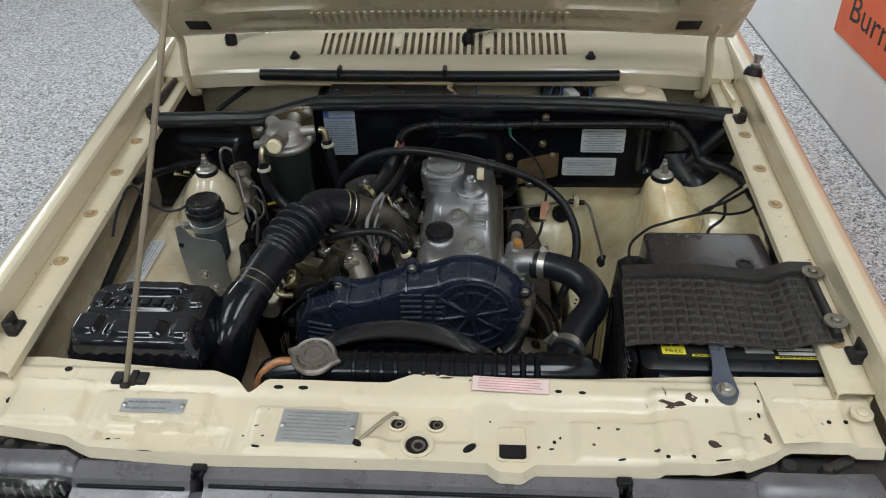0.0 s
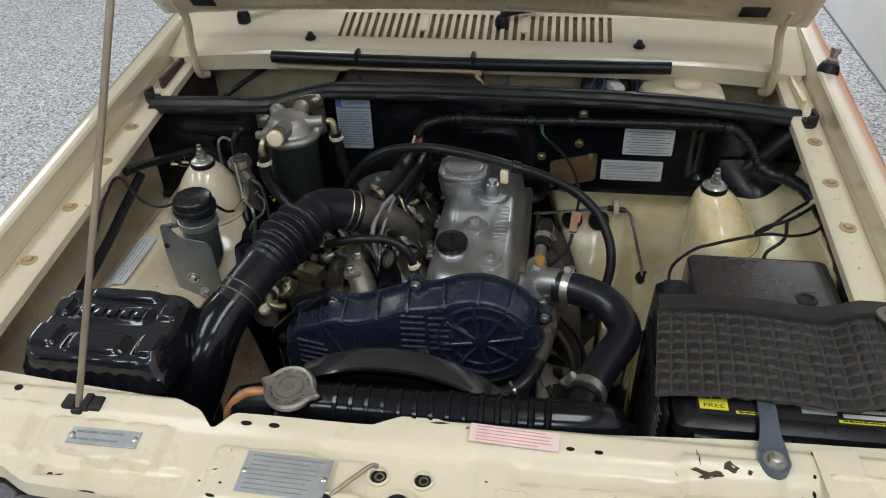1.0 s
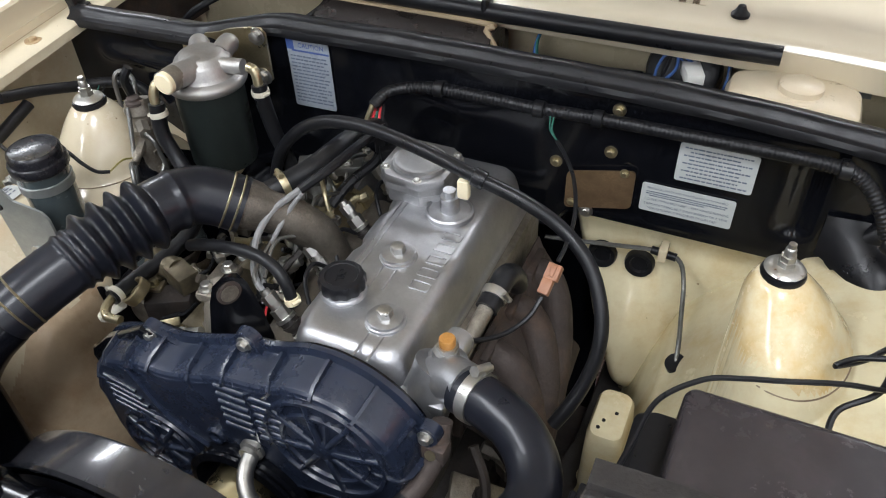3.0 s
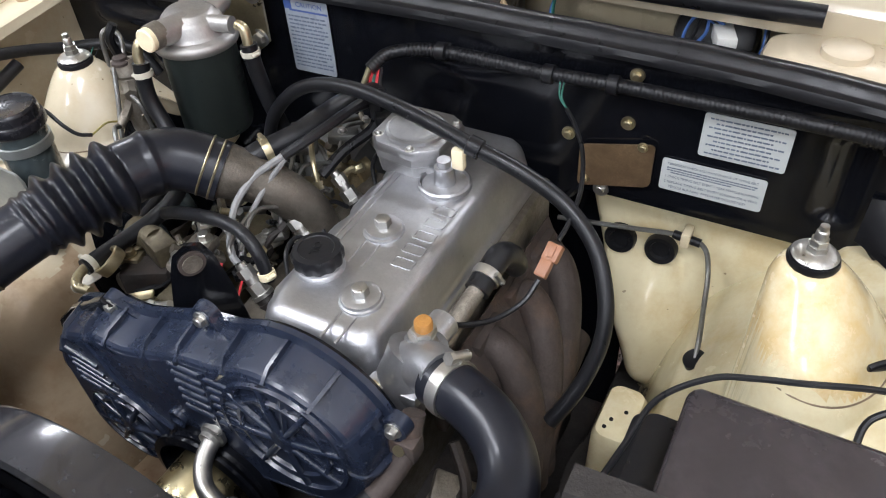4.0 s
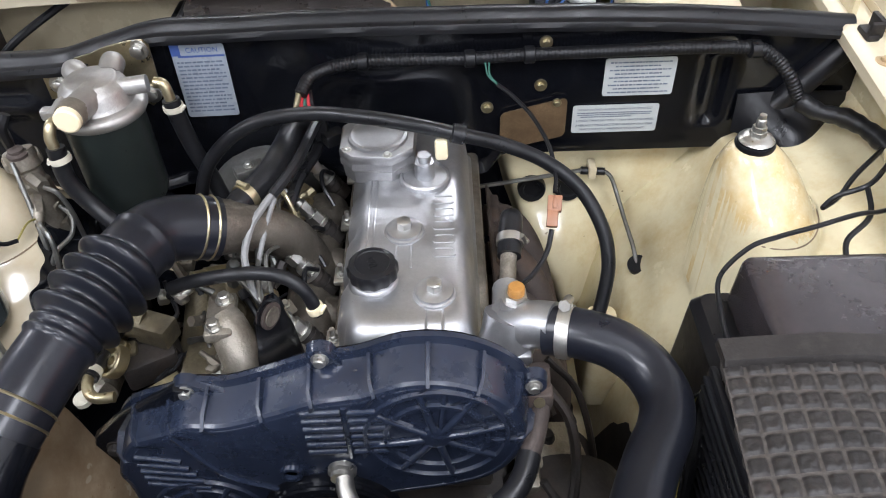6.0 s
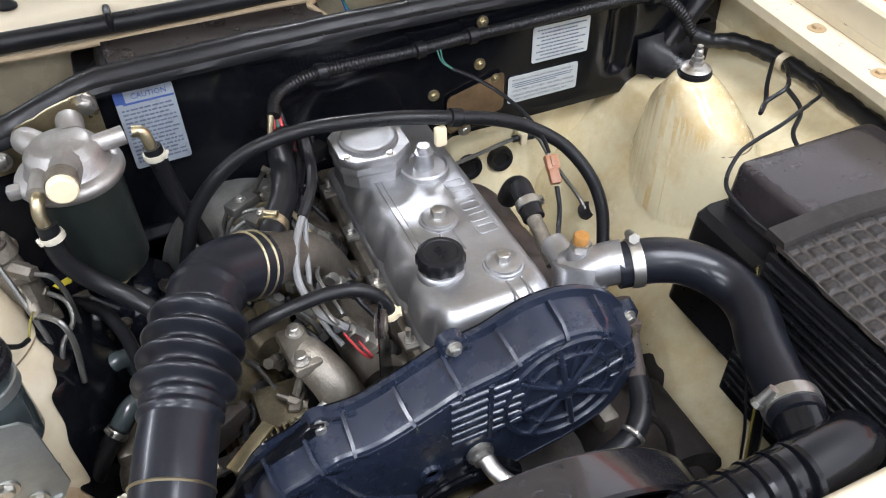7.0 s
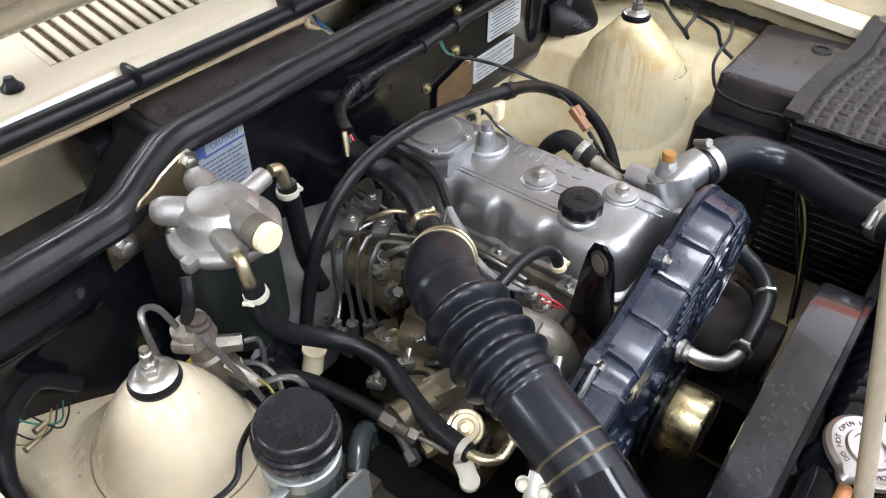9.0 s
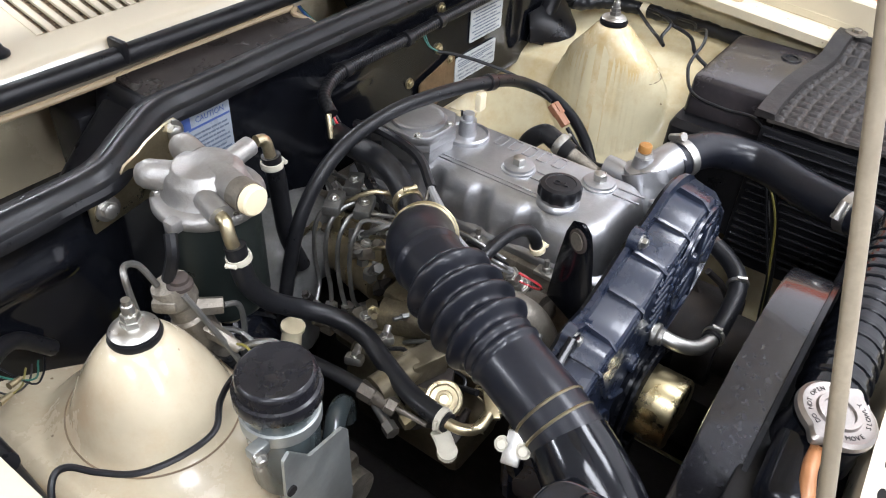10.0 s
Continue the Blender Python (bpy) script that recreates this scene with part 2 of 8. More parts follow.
def frame_of(axis):
    """A rotation that carries z onto axis."""
    return Vector(axis).normalized().to_track_quat("Z", "Y").to_matrix().to_4x4()


def box(bm, c, s, bev=0.0, rot=None, seg=2):
    m = Matrix.Translation(c) @ (rot or Matrix()) @ Matrix.Diagonal((*s, 1))
    vs = bmesh.ops.create_cube(bm, size=1, matrix=m)["verts"]
    if bev:
        es = {e for v in vs for e in v.link_edges}
        bmesh.ops.bevel(bm, geom=list(es), offset=bev, segments=seg, profile=0.5, affect="EDGES")
    return bm


def cyl(bm, p0, p1, r0, r1=None, seg=20):
    p0, p1 = Vector(p0), Vector(p1)
    d = p1 - p0
    bmesh.ops.create_cone(bm, cap_ends=True, segments=seg, radius1=r0, radius2=r0 if r1 is None else r1, depth=d.length,
                          matrix=Matrix.Translation((p0 + p1) / 2) @ frame_of(d))
    return bm


def lathe(bm, prof, origin, axis=(0, 0, 1), seg=32, a0=0.0, a1=360.0, wave=None):
    """Turns a profile of (radius, height) round an axis; wave(angle, k) scales the radius."""
    m = Matrix.Translation(origin) @ frame_of(axis)
    full = a1 - a0 >= 359.9
    cnt = seg if full else seg + 1
    rings = []
    for k, (r, h) in enumerate(prof):
        ring = []
        for i in range(cnt):
            a = radians(a0 + (a1 - a0) * i / seg)
            rr = r * (wave(a, k) if wave else 1)
            ring.append(bm.verts.new(m @ Vector((rr * math.cos(a), rr * math.sin(a), h))))
        rings.append(ring)
    for k in range(len(prof) - 1):
        for i in range(seg):
            j = (i + 1) % cnt
            bm.faces.new((rings[k][i], rings[k][j], rings[k + 1][j], rings[k + 1][i]))
    if full:
        for ring, (r, h) in ((rings[0], prof[0]), (rings[-1], prof[-1])):
            if r > 1e-6:
                bm.faces.new(ring)
        bmesh.ops.remove_doubles(bm, verts=[v for r in rings for v in r], dist=1e-7)
    return bm


def smooth_path(pts, sub=6):
    p = [Vector(q) for q in pts]
    if len(p) < 3:
        return p
    p = [p[0] * 2 - p[1]] + p + [p[-1] * 2 - p[-2]]
    out = []
    for i in range(1, len(p) - 2):
        a, b, c, d = p[i - 1:i + 3]
        for k in range(sub):
            t = k / sub
            out.append(0.5 * (2 * b + (c - a) * t + (2 * a - 5 * b + 4 * c - d) * t * t + (3 * b - a - 3 * c + d) * t ** 3))
    out.append(p[-2])
    return out


def even(path, step):
    """The same path with points every step metres."""
    out, need = [path[0]], step
    for a, b in zip(path, path[1:]):
        d = (b - a).length
        while d >= need > 0:
            a = a + (b - a) * (need / d)
            out.append(a)
            d, need = (b - a).length, step
        need -= d
    return out


def tube(bm, pts, r, seg=12, sub=6, rf=None, cap=True, step=0.0):
    """A round tube along a smooth path; rf(s, length) gives the radius at s metres."""
    path = smooth_path(pts, sub)
    if step:
        path = even(path, step)
    total = sum((path[i + 1] - path[i]).length for i in range(len(path) - 1))
    tan = (path[1] - path[0]).normalized()
    up = tan.orthogonal().normalized()
    rings, s = [], 0.0
    for i, q in enumerate(path):
        if i:
            s += (q - path[i - 1]).length
        t2 = (path[min(i + 1, len(path) - 1)] - path[max(i - 1, 0)]).normalized()
        up = (up - t2 * up.dot(t2)).normalized()
        side = t2.cross(up)
        rr = rf(s, total) if rf else r
        rings.append([bm.verts.new(q + (up * math.cos(a) + side * math.sin(a)) * rr) for a in [2 * math.pi * k / seg for k in range(seg)]])
    for a, b in zip(rings, rings[1:]):
        for k in range(seg):
            j = (k + 1) % seg
            bm.faces.new((a[k], a[j], b[j], b[k]))
    if cap:
        bm.faces.new(rings[0])
        bm.faces.new(rings[-1])
    return bm


def loft(bm, loops, cap0=True, cap1=True, closed=True):
    """Skins loops of equal length."""
    rs = [[bm.verts.new(p) for p in lp] for lp in loops]
    n = len(rs[0])
    for a, b in zip(rs, rs[1:]):
        for k in range(n if closed else n - 1):
            j = (k + 1) % n
            bm.faces.new((a[k], a[j], b[j], b[k]))
    if cap0:
        bm.faces.new(rs[0])
    if cap1:
        bm.faces.new(rs[-1])
    return bm


def grid(bm, nx, ny, f):
    vs = [[bm.verts.new(f(i / nx, j / ny)) for j in range(ny + 1)] for i in range(nx + 1)]
    for i in range(nx):
        for j in range(ny):
            bm.faces.new((vs[i][j], vs[i + 1][j], vs[i + 1][j + 1], vs[i][j + 1]))
    return bm


def thicken(bm, t):
    """Gives an open sheet a back, t below its faces."""
    bmesh.ops.recalc_face_normals(bm, faces=bm.faces)
    bmesh.ops.solidify(bm, geom=list(bm.faces), thickness=t)
    return bm


def lerp(x, table):
    if x <= table[0][0]:
        return table[0][1]
    for (a, u), (b, v) in zip(table, table[1:]):
        if x <= b:
            return u + (v - u) * (x - a) / (b - a)
    return table[-1][1]


def sstep(x, a, b):
    t = max(0.0, min(1.0, (x - a) / (b - a)))
    return t * t * (3 - 2 * t)


def hexbolt(bm, p, n, r=0.006, h=0.005, washer=1.7):
    p, n = Vector(p), Vector(n).normalized()
    if washer:
        cyl(bm, p - n * 0.001, p + n * 0.0012, r * washer, r * washer * 0.97, 20)
    cyl(bm, p, p + n * h, r, r * 0.96, 6)
    cyl(bm, p + n * h, p + n * (h + 0.0008), r * 0.85, r * 0.7, 12)
    return bm


def bolt(parent, p, n, r=0.006, h=0.005, washer=1.7, material=None, name="bolt", label=""):
    return part(name, hexbolt(bmesh.new(), p, n, r, h, washer), material or STEEL, parent, label)


def clamp_ring(parent, p, axis, r, w=0.009, material=None, name="hose_clamp", label="", screw=(0, 0, 1)):
    """A worm-drive clamp: a band and its screw housing."""
    bm = bmesh.new()
    lathe(bm, [(r, -w / 2), (r + 0.0012, -w / 2), (r + 0.0016, 0), (r + 0.0012, w / 2), (r, w / 2)], p, axis, 28)
    s = Vector(screw)
    a = Vector(axis).normalized()
    s = (s - a * s.dot(a)).normalized()
    g = max(0.45, min(1.0, r / 0.020))
    c = Vector(p) + s * (r + 0.004 * g)
    side = a.cross(s)
    cyl(bm, c - side * 0.008 * g, c + side * 0.008 * g, 0.0042 * g, None, 10)
    cyl(bm, c + side * 0.008 * g, c + side * 0.012 * g, 0.0052 * g, None, 6)
    box(bm, c - s * 0.002 * g, (0.008 * g, 0.008 * g, 0.003 * g), 0, frame_of(s))
    return part(name, bm, material or STEEL, parent, label)


def text_mesh(body, size, m, material, parent, name="lettering", thick=0.0002, align="LEFT", fit=None):
    cu = bpy.data.curves.new("t", "FONT")
    cu.body, cu.size, cu.extrude, cu.align_x, cu.resolution_u = body, size, thick, align, 2
    ob = bpy.data.objects.new("t", cu)
    me = bpy.data.meshes.new_from_object(ob)
    bpy.data.objects.remove(ob)
    bpy.data.curves.remove(cu)
    if fit and len(me.vertices):
        w = max(v.co.x for v in me.vertices) - min(v.co.x for v in me.vertices)
        m = m @ Matrix.Diagonal((fit / w, 1, 1, 1))
    me.transform(m)
    me.materials.clear()
    me.materials.append(material)
    me.name = name
    ob = new(name, me)
    if parent:
        ob.parent = parent
        if parent.data is None:
            ob.matrix_parent_inverse = Matrix.Translation(-Vector(parent.location))
    return ob


def plane_m(o, u, v):
    """Axes of a flat face: origin, direction along the writing, direction up the letters."""
    u, v = Vector(u).normalized(), Vector(v).normalized()
    w = u.cross(v)
    m = Matrix((u, v, w)).transposed().to_4x4()
    m.translation = o
    return m


def bars(bm, m, rows, rnd, th=0.0004):
    """Unreadable lines of print: (x0, x1, y, height) each broken into word-long bars."""
    for x0, x1, y, h in rows:
        x = x0
        while x < x1 - h:
            w = min(x1 - x, h * rnd.uniform(1.2, 4.5))
            box(bm, (0, 0, 0), (1, 1, 1), 0, m @ Matrix.Translation((x + w / 2, y, 0)) @ Matrix.Diagonal((w, h, th, 1)))
            x += w + h * rnd.uniform(0.4, 0.8)
    return bm


def rrect(x0, x1, y0, y1, z, r, n=5):
    """A rounded rectangle, counter-clockwise."""
    out = []
    for cx, cy, a in ((x1 - r, y1 - r, 0), (x0 + r, y1 - r, 90), (x0 + r, y0 + r, 180), (x1 - r, y0 + r, 270)):
        for k in range(n + 1):
            t = radians(a + 90 * k / n)
            out.append(Vector((cx + r * math.cos(t), cy + r * math.sin(t), z)))
    return out

# ---- room ----
b = bmesh.new()
box(b, (-2.7, 2.0, -0.05), (8.6, 14.0, 0.1))
tagged(part("floor", b, FLOORM), "grey speckled epoxy flake showroom floor", "floor", kind="structure")
# South, west and north walls are unseen; their dark grey dims reflections.
for nm, c, s in (("wall_east", (1.65, 2.0, 1.6), (0.1, 14.0, 3.2)), ("wall_west", (-7.05, 2.0, 1.6), (0.1, 14.0, 3.2)),
                 ("wall_north", (-2.7, 9.05, 1.6), (8.6, 0.1, 3.2)), ("wall_south", (-2.7, -5.05, 1.6), (8.6, 0.1, 3.2))):
    b = bmesh.new()
    box(b, c, s)
    tagged(part(nm, b, WALL if nm == 'wall_east' else GREYWALL), "plain white painted wall" if nm == "wall_east" else "unseen grey wall added to close the room and dim reflections", "wall", kind="structure")
b = bmesh.new()
box(b, (-2.7, 2.0, 3.25), (8.8, 14.2, 0.1))
tagged(part("ceiling", b, CEIL), "plain white showroom ceiling", "ceiling", kind="structure")
b = bmesh.new()
box(b, (1.597, 2.0, 0.004), (0.006, 13.9, 0.008))
tagged(part("baseboard", b, GREYWALL), "thin dark joint at the foot of the wall", "baseboard", kind="structure")

banner = thing("wall_banner", "orange vinyl banner with black lettering on the white wall", "banner", (1.597, 2.0, 0.36))
b = bmesh.new()
box(b, (1.597, 1.9, 0.86), (0.004, 3.0, 1.0))
part("sheet", b, BANNER, banner)
text_mesh("Burn", 0.15, plane_m((1.5945, 3.30, 0.448), (0, -1, 0), (0, 0, 1)), BLACKINK, banner, "lettering", 0.0003, "LEFT", 0.37)

# ---- car body ----
car = thing("car", "cream car with its bonnet open over the engine bay", "car", (0, 1.0, 0))


def half(y):
    return 0.497 + 0.012 * (y - 0.68)


def gz(y):
    return 0.935 + 0.08 * (y - 0.85)


FEN = [(0.0, -0.048), (0.0, -0.003), (0.003, 0.0005), (0.008, 0.0012), (0.022, 0.0), (0.036, -0.008), (0.048, -0.020), (0.061, -0.040), (0.074, -0.075), (0.090, -0.16),
       (0.104, -0.26), (0.110, -0.40), (0.104, -0.56)]
for side in (-1, 1):
    b = bmesh.new()

    def fen(u, v, side=side):
        y = 0.60 + 1.55 * u
        k = v * (len(FEN) - 1)
        i = min(int(k), len(FEN) - 2)
        f = k - i
        o = FEN[i][0] * (1 - f) + FEN[i + 1][0] * f
        h = FEN[i][1] * (1 - f) + FEN[i + 1][1] * f
        return Vector((side * (half(y) + 0.040 + o), y, gz(y) + 0.044 + h))
    grid(b, 30, 3 * (len(FEN) - 1), fen)
    thicken(b, 0.002)
    fender = part("fender", b, CREAM_OUT, car, "glossy cream front wing")
    # apron set back below the rail
    b = bmesh.new()
    grid(b, 12, 4, lambda u, v: Vector((side * (half(0.66 + 0.84 * u) + 0.0385), 0.66 + 0.84 * u, gz(0.66 + 0.84 * u) - 0.004 - 0.50 * v)))
    thicken(b, 0.002)
    part("inner_apron", b, CREAM_TAN if side < 0 else CREAM_OLD, car, "browned cream apron below the wing rail")
    # gutter that carries the wing's bolts
    b = bmesh.new()

    def gut(u, v, side=side):
        y = 0.66 + 0.84 * u
        prof = [(0.041, 0.012), (0.041, 0.0), (0.004, 0.0), (0.0, -0.003), (0.0, -0.014)]
        k = v * 4
        i = min(int(k), 3)
        f = k - i
        return Vector((side * (half(y) + prof[i][0] * (1 - f) + prof[i + 1][0] * f), y, gz(y) + prof[i][1] * (1 - f) + prof[i + 1][1] * f))
    grid(b, 20, 4, gut)
    thicken(b, 0.0015)
    rail = part("wing_rail", b, CREAM_RAIL, car, "narrow cream bolting rail, its bolts browned for their shadows")
    # Bolts coloured brown to paint in the shadows about them.
    for y in ((0.865, 0.975, 1.085, 1.18, 1.395) if side < 0 else (0.74, 1.02, 1.115, 1.215, 1.40)):
        bm = bmesh.new()
        hexbolt(bm, (side * (half(y) + 0.020), y, gz(y) + 0.001), (0, 0, 1), 0.0058, 0.004, 1.9)
        part("bolt", bm, SHADEBROWN, rail)
    # Thin brown lines paint in the shadow gaps along the rail's edges.
    for off, up, wd in ((0.0395, 0.0010, 0.0010), (0.0035, 0.0004, 0.0007)):
        bm = bmesh.new()
        tube(bm, [(side * (half(y) + off), y, gz(y) + up) for y in (0.68, 0.85, 1.0, 1.2, 1.48)], wd, 6, 6)
        part("gap_shade_line", bm, SHADEBROWN, rail)

# rubber stops beside the bonnet opening
for x, y in ((-0.520, 1.262), (0.523, 1.262), (-0.517, 0.730), (0.530, 0.716)):
    b = bmesh.new()
    box(b, (x, y, gz(y) + 0.004), (0.014, 0.028, 0.008), 0.003)
    box(b, (x * 1.014, y + 0.002, gz(y) + 0.012), (0.006, 0.026, 0.020), 0.002)
    box(b, (x * 1.002, y - 0.010, gz(y) + 0.012), (0.014, 0.006, 0.018), 0.002, Matrix.Rotation(0.2, 4, "X"))
    part("rubber_stop", b, OLDRUB, car, "black rubber bonnet stop")

# aerial stub on the wing
aer = thing("aerial", "chrome aerial stub with a black base on the wing", "aerial", (0.562, 1.352, 1.0))
b = bmesh.new()
lathe(b, [(0.0, 0.0), (0.017, 0.0), (0.016, 0.008), (0.012, 0.016), (0.0, 0.017)], (0.562, 1.352, 1.014), (0.1, 0.05, 1))
part("base", b, PLASTIC, aer)
b = bmesh.new()
lathe(b, [(0.0, 0), (0.008, 0), (0.009, 0.006), (0.006, 0.008), (0.006, 0.014), (0.008, 0.016), (0.008, 0.024), (0.0, 0.026)], (0.564, 1.354, 1.030), (0.1, 0.05, 1), 20)
part("stub", b, STEEL, aer)

# inner wings with the shock towers
TW = [(-0.386, 1.121), (0.3755, 1.131)]
TZ = (0.935, 0.928)


DOME = [(0.0, 0.0195), (0.004, 0.0240), (0.012, 0.0305), (0.024, 0.0382), (0.040, 0.0465), (0.058, 0.0537), (0.0735, 0.0592), (0.0738, 0.0612)]
DOME_L = DOME + [(0.082, 0.072), (0.10, 0.090), (0.14, 0.11), (0.30, 0.14)]
DOME_R = [(0.0, 0.0195), (0.004, 0.0240), (0.012, 0.0298), (0.024, 0.0362), (0.040, 0.0425), (0.058, 0.0475), (0.0735, 0.0510), (0.0738, 0.0530), (0.090, 0.058), (0.13, 0.070), (0.20, 0.088), (0.30, 0.12)]


def wing_z(x, y):
    s = abs(x)
    side = 0 if x < 0 else 1
    k = half(y) - 0.493
    inner = [(0.20, 0.38), (0.245, 0.44), (0.27, 0.60), (0.295, 0.72), (0.32, 0.77), (0.35, 0.80)] if x < 0 else [(0.20, 0.40), (0.235, 0.52), (0.262, 0.62), (0.285, 0.680), (0.31, 0.715), (0.345, 0.755), (0.37, 0.785)]
    outer = [(0.395, 0.826), (0.43, 0.844), (0.455, 0.852), (0.466, 0.849), (0.474, 0.834), (0.482, 0.800), (0.494, 0.785), (0.531, 0.785)] if x < 0 else [(0.395, 0.826), (0.43, 0.843), (0.468, 0.856), (0.50, 0.866), (0.518, 0.874), (0.531, 0.890)]
    base = lerp(s - k, inner + outer)
    # the apron drops ahead of the towers
    base -= 0.17 * (1 - (sstep(y, 0.86, 1.02) if x > 0 else sstep(y, 0.80, 0.93))) * (1 - sstep(s - k, 0.462, 0.500) * (0 if x > 0 else 1))
    tx, ty = TW[side]
    # leaning dome: steep towards the engine, flaring outwards
    u, v = (x - tx) * (1 if side else -1), y - ty
    t = 0.40
    if math.hypot(u, v) < 0.17:
        lean = 0.32 if side else 0.01
        drop, gap = 0.0, -1.0
        for k in range(61):
            d = 0.005 * k
            g = lerp(d, DOME_R if side else DOME_L) - math.hypot(u - lean * d, v * (1 - (0.30 if side else 0.10) * sstep(d, 0.0, 0.06)))
            if g >= 0:
                drop = d if k == 0 else d - 0.005 * g / (g - gap)
                break
            gap = g
        else:
            drop = 0.40
        t = TZ[side] - drop
    w = 0.005
    hh = max(0.0, min(1.0, 0.5 + 0.5 * (t - base) / w))
    z = base * (1 - hh) + t * hh + w * hh * (1 - hh)
    # pressed dimples
    z += 0.005 * math.sin(9 * x + 14 * y) * sstep(s, 0.26, 0.3) * (1 - sstep(s, 0.44, 0.48)) * (1 - sstep(t, base - 0.02, base + 0.04))
    return z


for side in (-1, 1):
    b = bmesh.new()

    def wing_p(u, v, side=side):
        y = 0.70 + 0.70 * v
        x = side * (0.20 + (half(y) + 0.037 - 0.20) * u)
        return Vector((x, y, wing_z(x, y)))
    grid(b, 140, 210, wing_p)
    tops = max(v.co.z for v in b.verts)
    thicken(b, 0.003)
    if max(v.co.z for v in b.verts) > tops + 0.001:
        bmesh.ops.translate(b, verts=b.verts, vec=(0, 0, -0.003))
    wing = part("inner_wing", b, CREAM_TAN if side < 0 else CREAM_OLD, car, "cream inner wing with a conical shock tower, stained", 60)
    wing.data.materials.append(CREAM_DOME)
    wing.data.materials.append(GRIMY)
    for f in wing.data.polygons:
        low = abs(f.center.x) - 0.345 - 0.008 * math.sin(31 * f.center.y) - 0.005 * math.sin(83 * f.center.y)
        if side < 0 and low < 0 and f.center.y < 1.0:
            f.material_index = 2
        if side > 0 and math.hypot((f.center.x - 0.3991), (f.center.y - 1.131) / 1.3) < 0.0525:
            f.material_index = 1
    # dark sheet with a wavy edge, low on the aprons
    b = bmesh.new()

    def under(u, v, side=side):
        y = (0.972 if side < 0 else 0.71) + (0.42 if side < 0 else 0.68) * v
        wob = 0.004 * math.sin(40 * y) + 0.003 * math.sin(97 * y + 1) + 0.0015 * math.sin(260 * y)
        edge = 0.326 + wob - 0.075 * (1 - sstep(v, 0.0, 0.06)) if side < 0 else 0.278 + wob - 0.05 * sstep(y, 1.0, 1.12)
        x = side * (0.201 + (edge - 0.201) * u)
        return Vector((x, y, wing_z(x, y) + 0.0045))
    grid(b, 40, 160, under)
    part("dark_low_sheet", b, BLACK if side < 0 else UNDER, wing, "dark sheet laid low on the apron", 60)
    tx, ty = TW[0 if side < 0 else 1]
    tz = TZ[0 if side < 0 else 1]
    b = bmesh.new()
    lathe(b, [(0.0, -0.001), (0.0180, -0.001), (0.0192, 0.0025), (0.0182, 0.0060), (0.0, 0.0065)], (tx, ty, tz), (0, 0, 1), 32)
    part("rubber_washer", b, RUBBER, wing)
    b = bmesh.new()
    ringp = []
    for k in range(37):
        a = radians(10 * k if side < 0 else 245 + 2.9 * k)
        sr = 0.0530 if side > 0 else 0.0612
        px, py = tx + ((0.0236 if side > 0 else 0.001) + sr * math.cos(a)) * (1 if side > 0 else -1), ty + sr * (1.36 if side > 0 else 1.11) * math.sin(a)
        ringp.append((px, py, wing_z(px, py) + 0.0002))
    tube(b, ringp, 0.0008, 6, 2)
    part("tower_seam", b, SEALER, wing)
    b = bmesh.new()
    lathe(b, [(0.0, 0.0), (0.0165, 0.0), (0.0172, 0.0012), (0.0155, 0.003), (0.0100, 0.0055), (0.0, 0.006)], (tx, ty, tz + 0.0065), (0, 0, 1), 36)
    part("cup_washer", b, STEEL, wing, "zinc cup washer")
    b = bmesh.new()
    cyl(b, (tx, ty, tz + 0.011), (tx, ty, tz + 0.017), 0.0080, None, 6)
    cyl(b, (tx, ty, tz + 0.017), (tx, ty, tz + 0.022), 0.0068, None, 6)
    lathe(b, [(0.0, 0), (0.0046, 0), (0.0046, 0.007), (0.0040, 0.008), (0.0033, 0.0085), (0.0033, 0.0125), (0.0, 0.013)], (tx, ty, tz + 0.022), (0, 0, 1), 14)
    part("shock_stud", b, STEEL, wing, "threaded shock absorber stud with nuts")

# lower cream firewall and toe board
b = bmesh.new()


def toe_left(z):
    return lerp(z, [(0.38, 0.235), (0.55, 0.225), (0.62, 0.20), (0.68, 0.172), (0.74, 0.150), (0.80, 0.135), (0.84, 0.132)])


def toe(u, v):
    z = 0.84 - 0.46 * v
    x0 = toe_left(z)
    x = x0 + (0.49 - x0) * u
    y = 1.322 - 0.02 * sstep(v, 0.28, 0.75)
    # rounded footwell
    y -= 0.055 * sstep(v, 0.20, 0.46) * (1 - sstep(v, 0.55, 0.75)) * (1 - sstep(x, 0.23, 0.31)) * sstep(x - x0, -0.02, 0.03)
    y += 0.03 * (1 - sstep(x - x0, 0.0, 0.018))
    y -= 0.004 * sstep(x, 0.265, 0.275) * sstep(v, 0.1, 0.2)
    return Vector((x, y, z))


grid(b, 70, 60, toe)
thicken(b, 0.003)
toeb = part("toe_board", b, CREAM_OLD, car, "cream lower firewall with rubber grommets", 60)
b = bmesh.new()
grid(b, 20, 16, lambda u, v: Vector((-0.49 + (0.49 + 0.20) * u, 1.352 - 0.05 * (1 - u) * (1 - v), 0.84 - 0.46 * v)))
thicken(b, 0.003)
part("tunnel_panel", b, BLACK, car, "black firewall panel behind the engine and booster")
for x, z in ((0.189, 0.737), (0.236, 0.737)):
    b = bmesh.new()
    lathe(b, [(0.0, 0.002), (0.010, 0.002), (0.012, 0.006), (0.017, 0.007), (0.0185, 0.003), (0.0185, -0.012), (0, -0.012)], (x, 1.315, z), (0, -1, 0.1), 28)
    part("grommet", b, RUBBER, toeb, "round black rubber grommet")
b = bmesh.new()
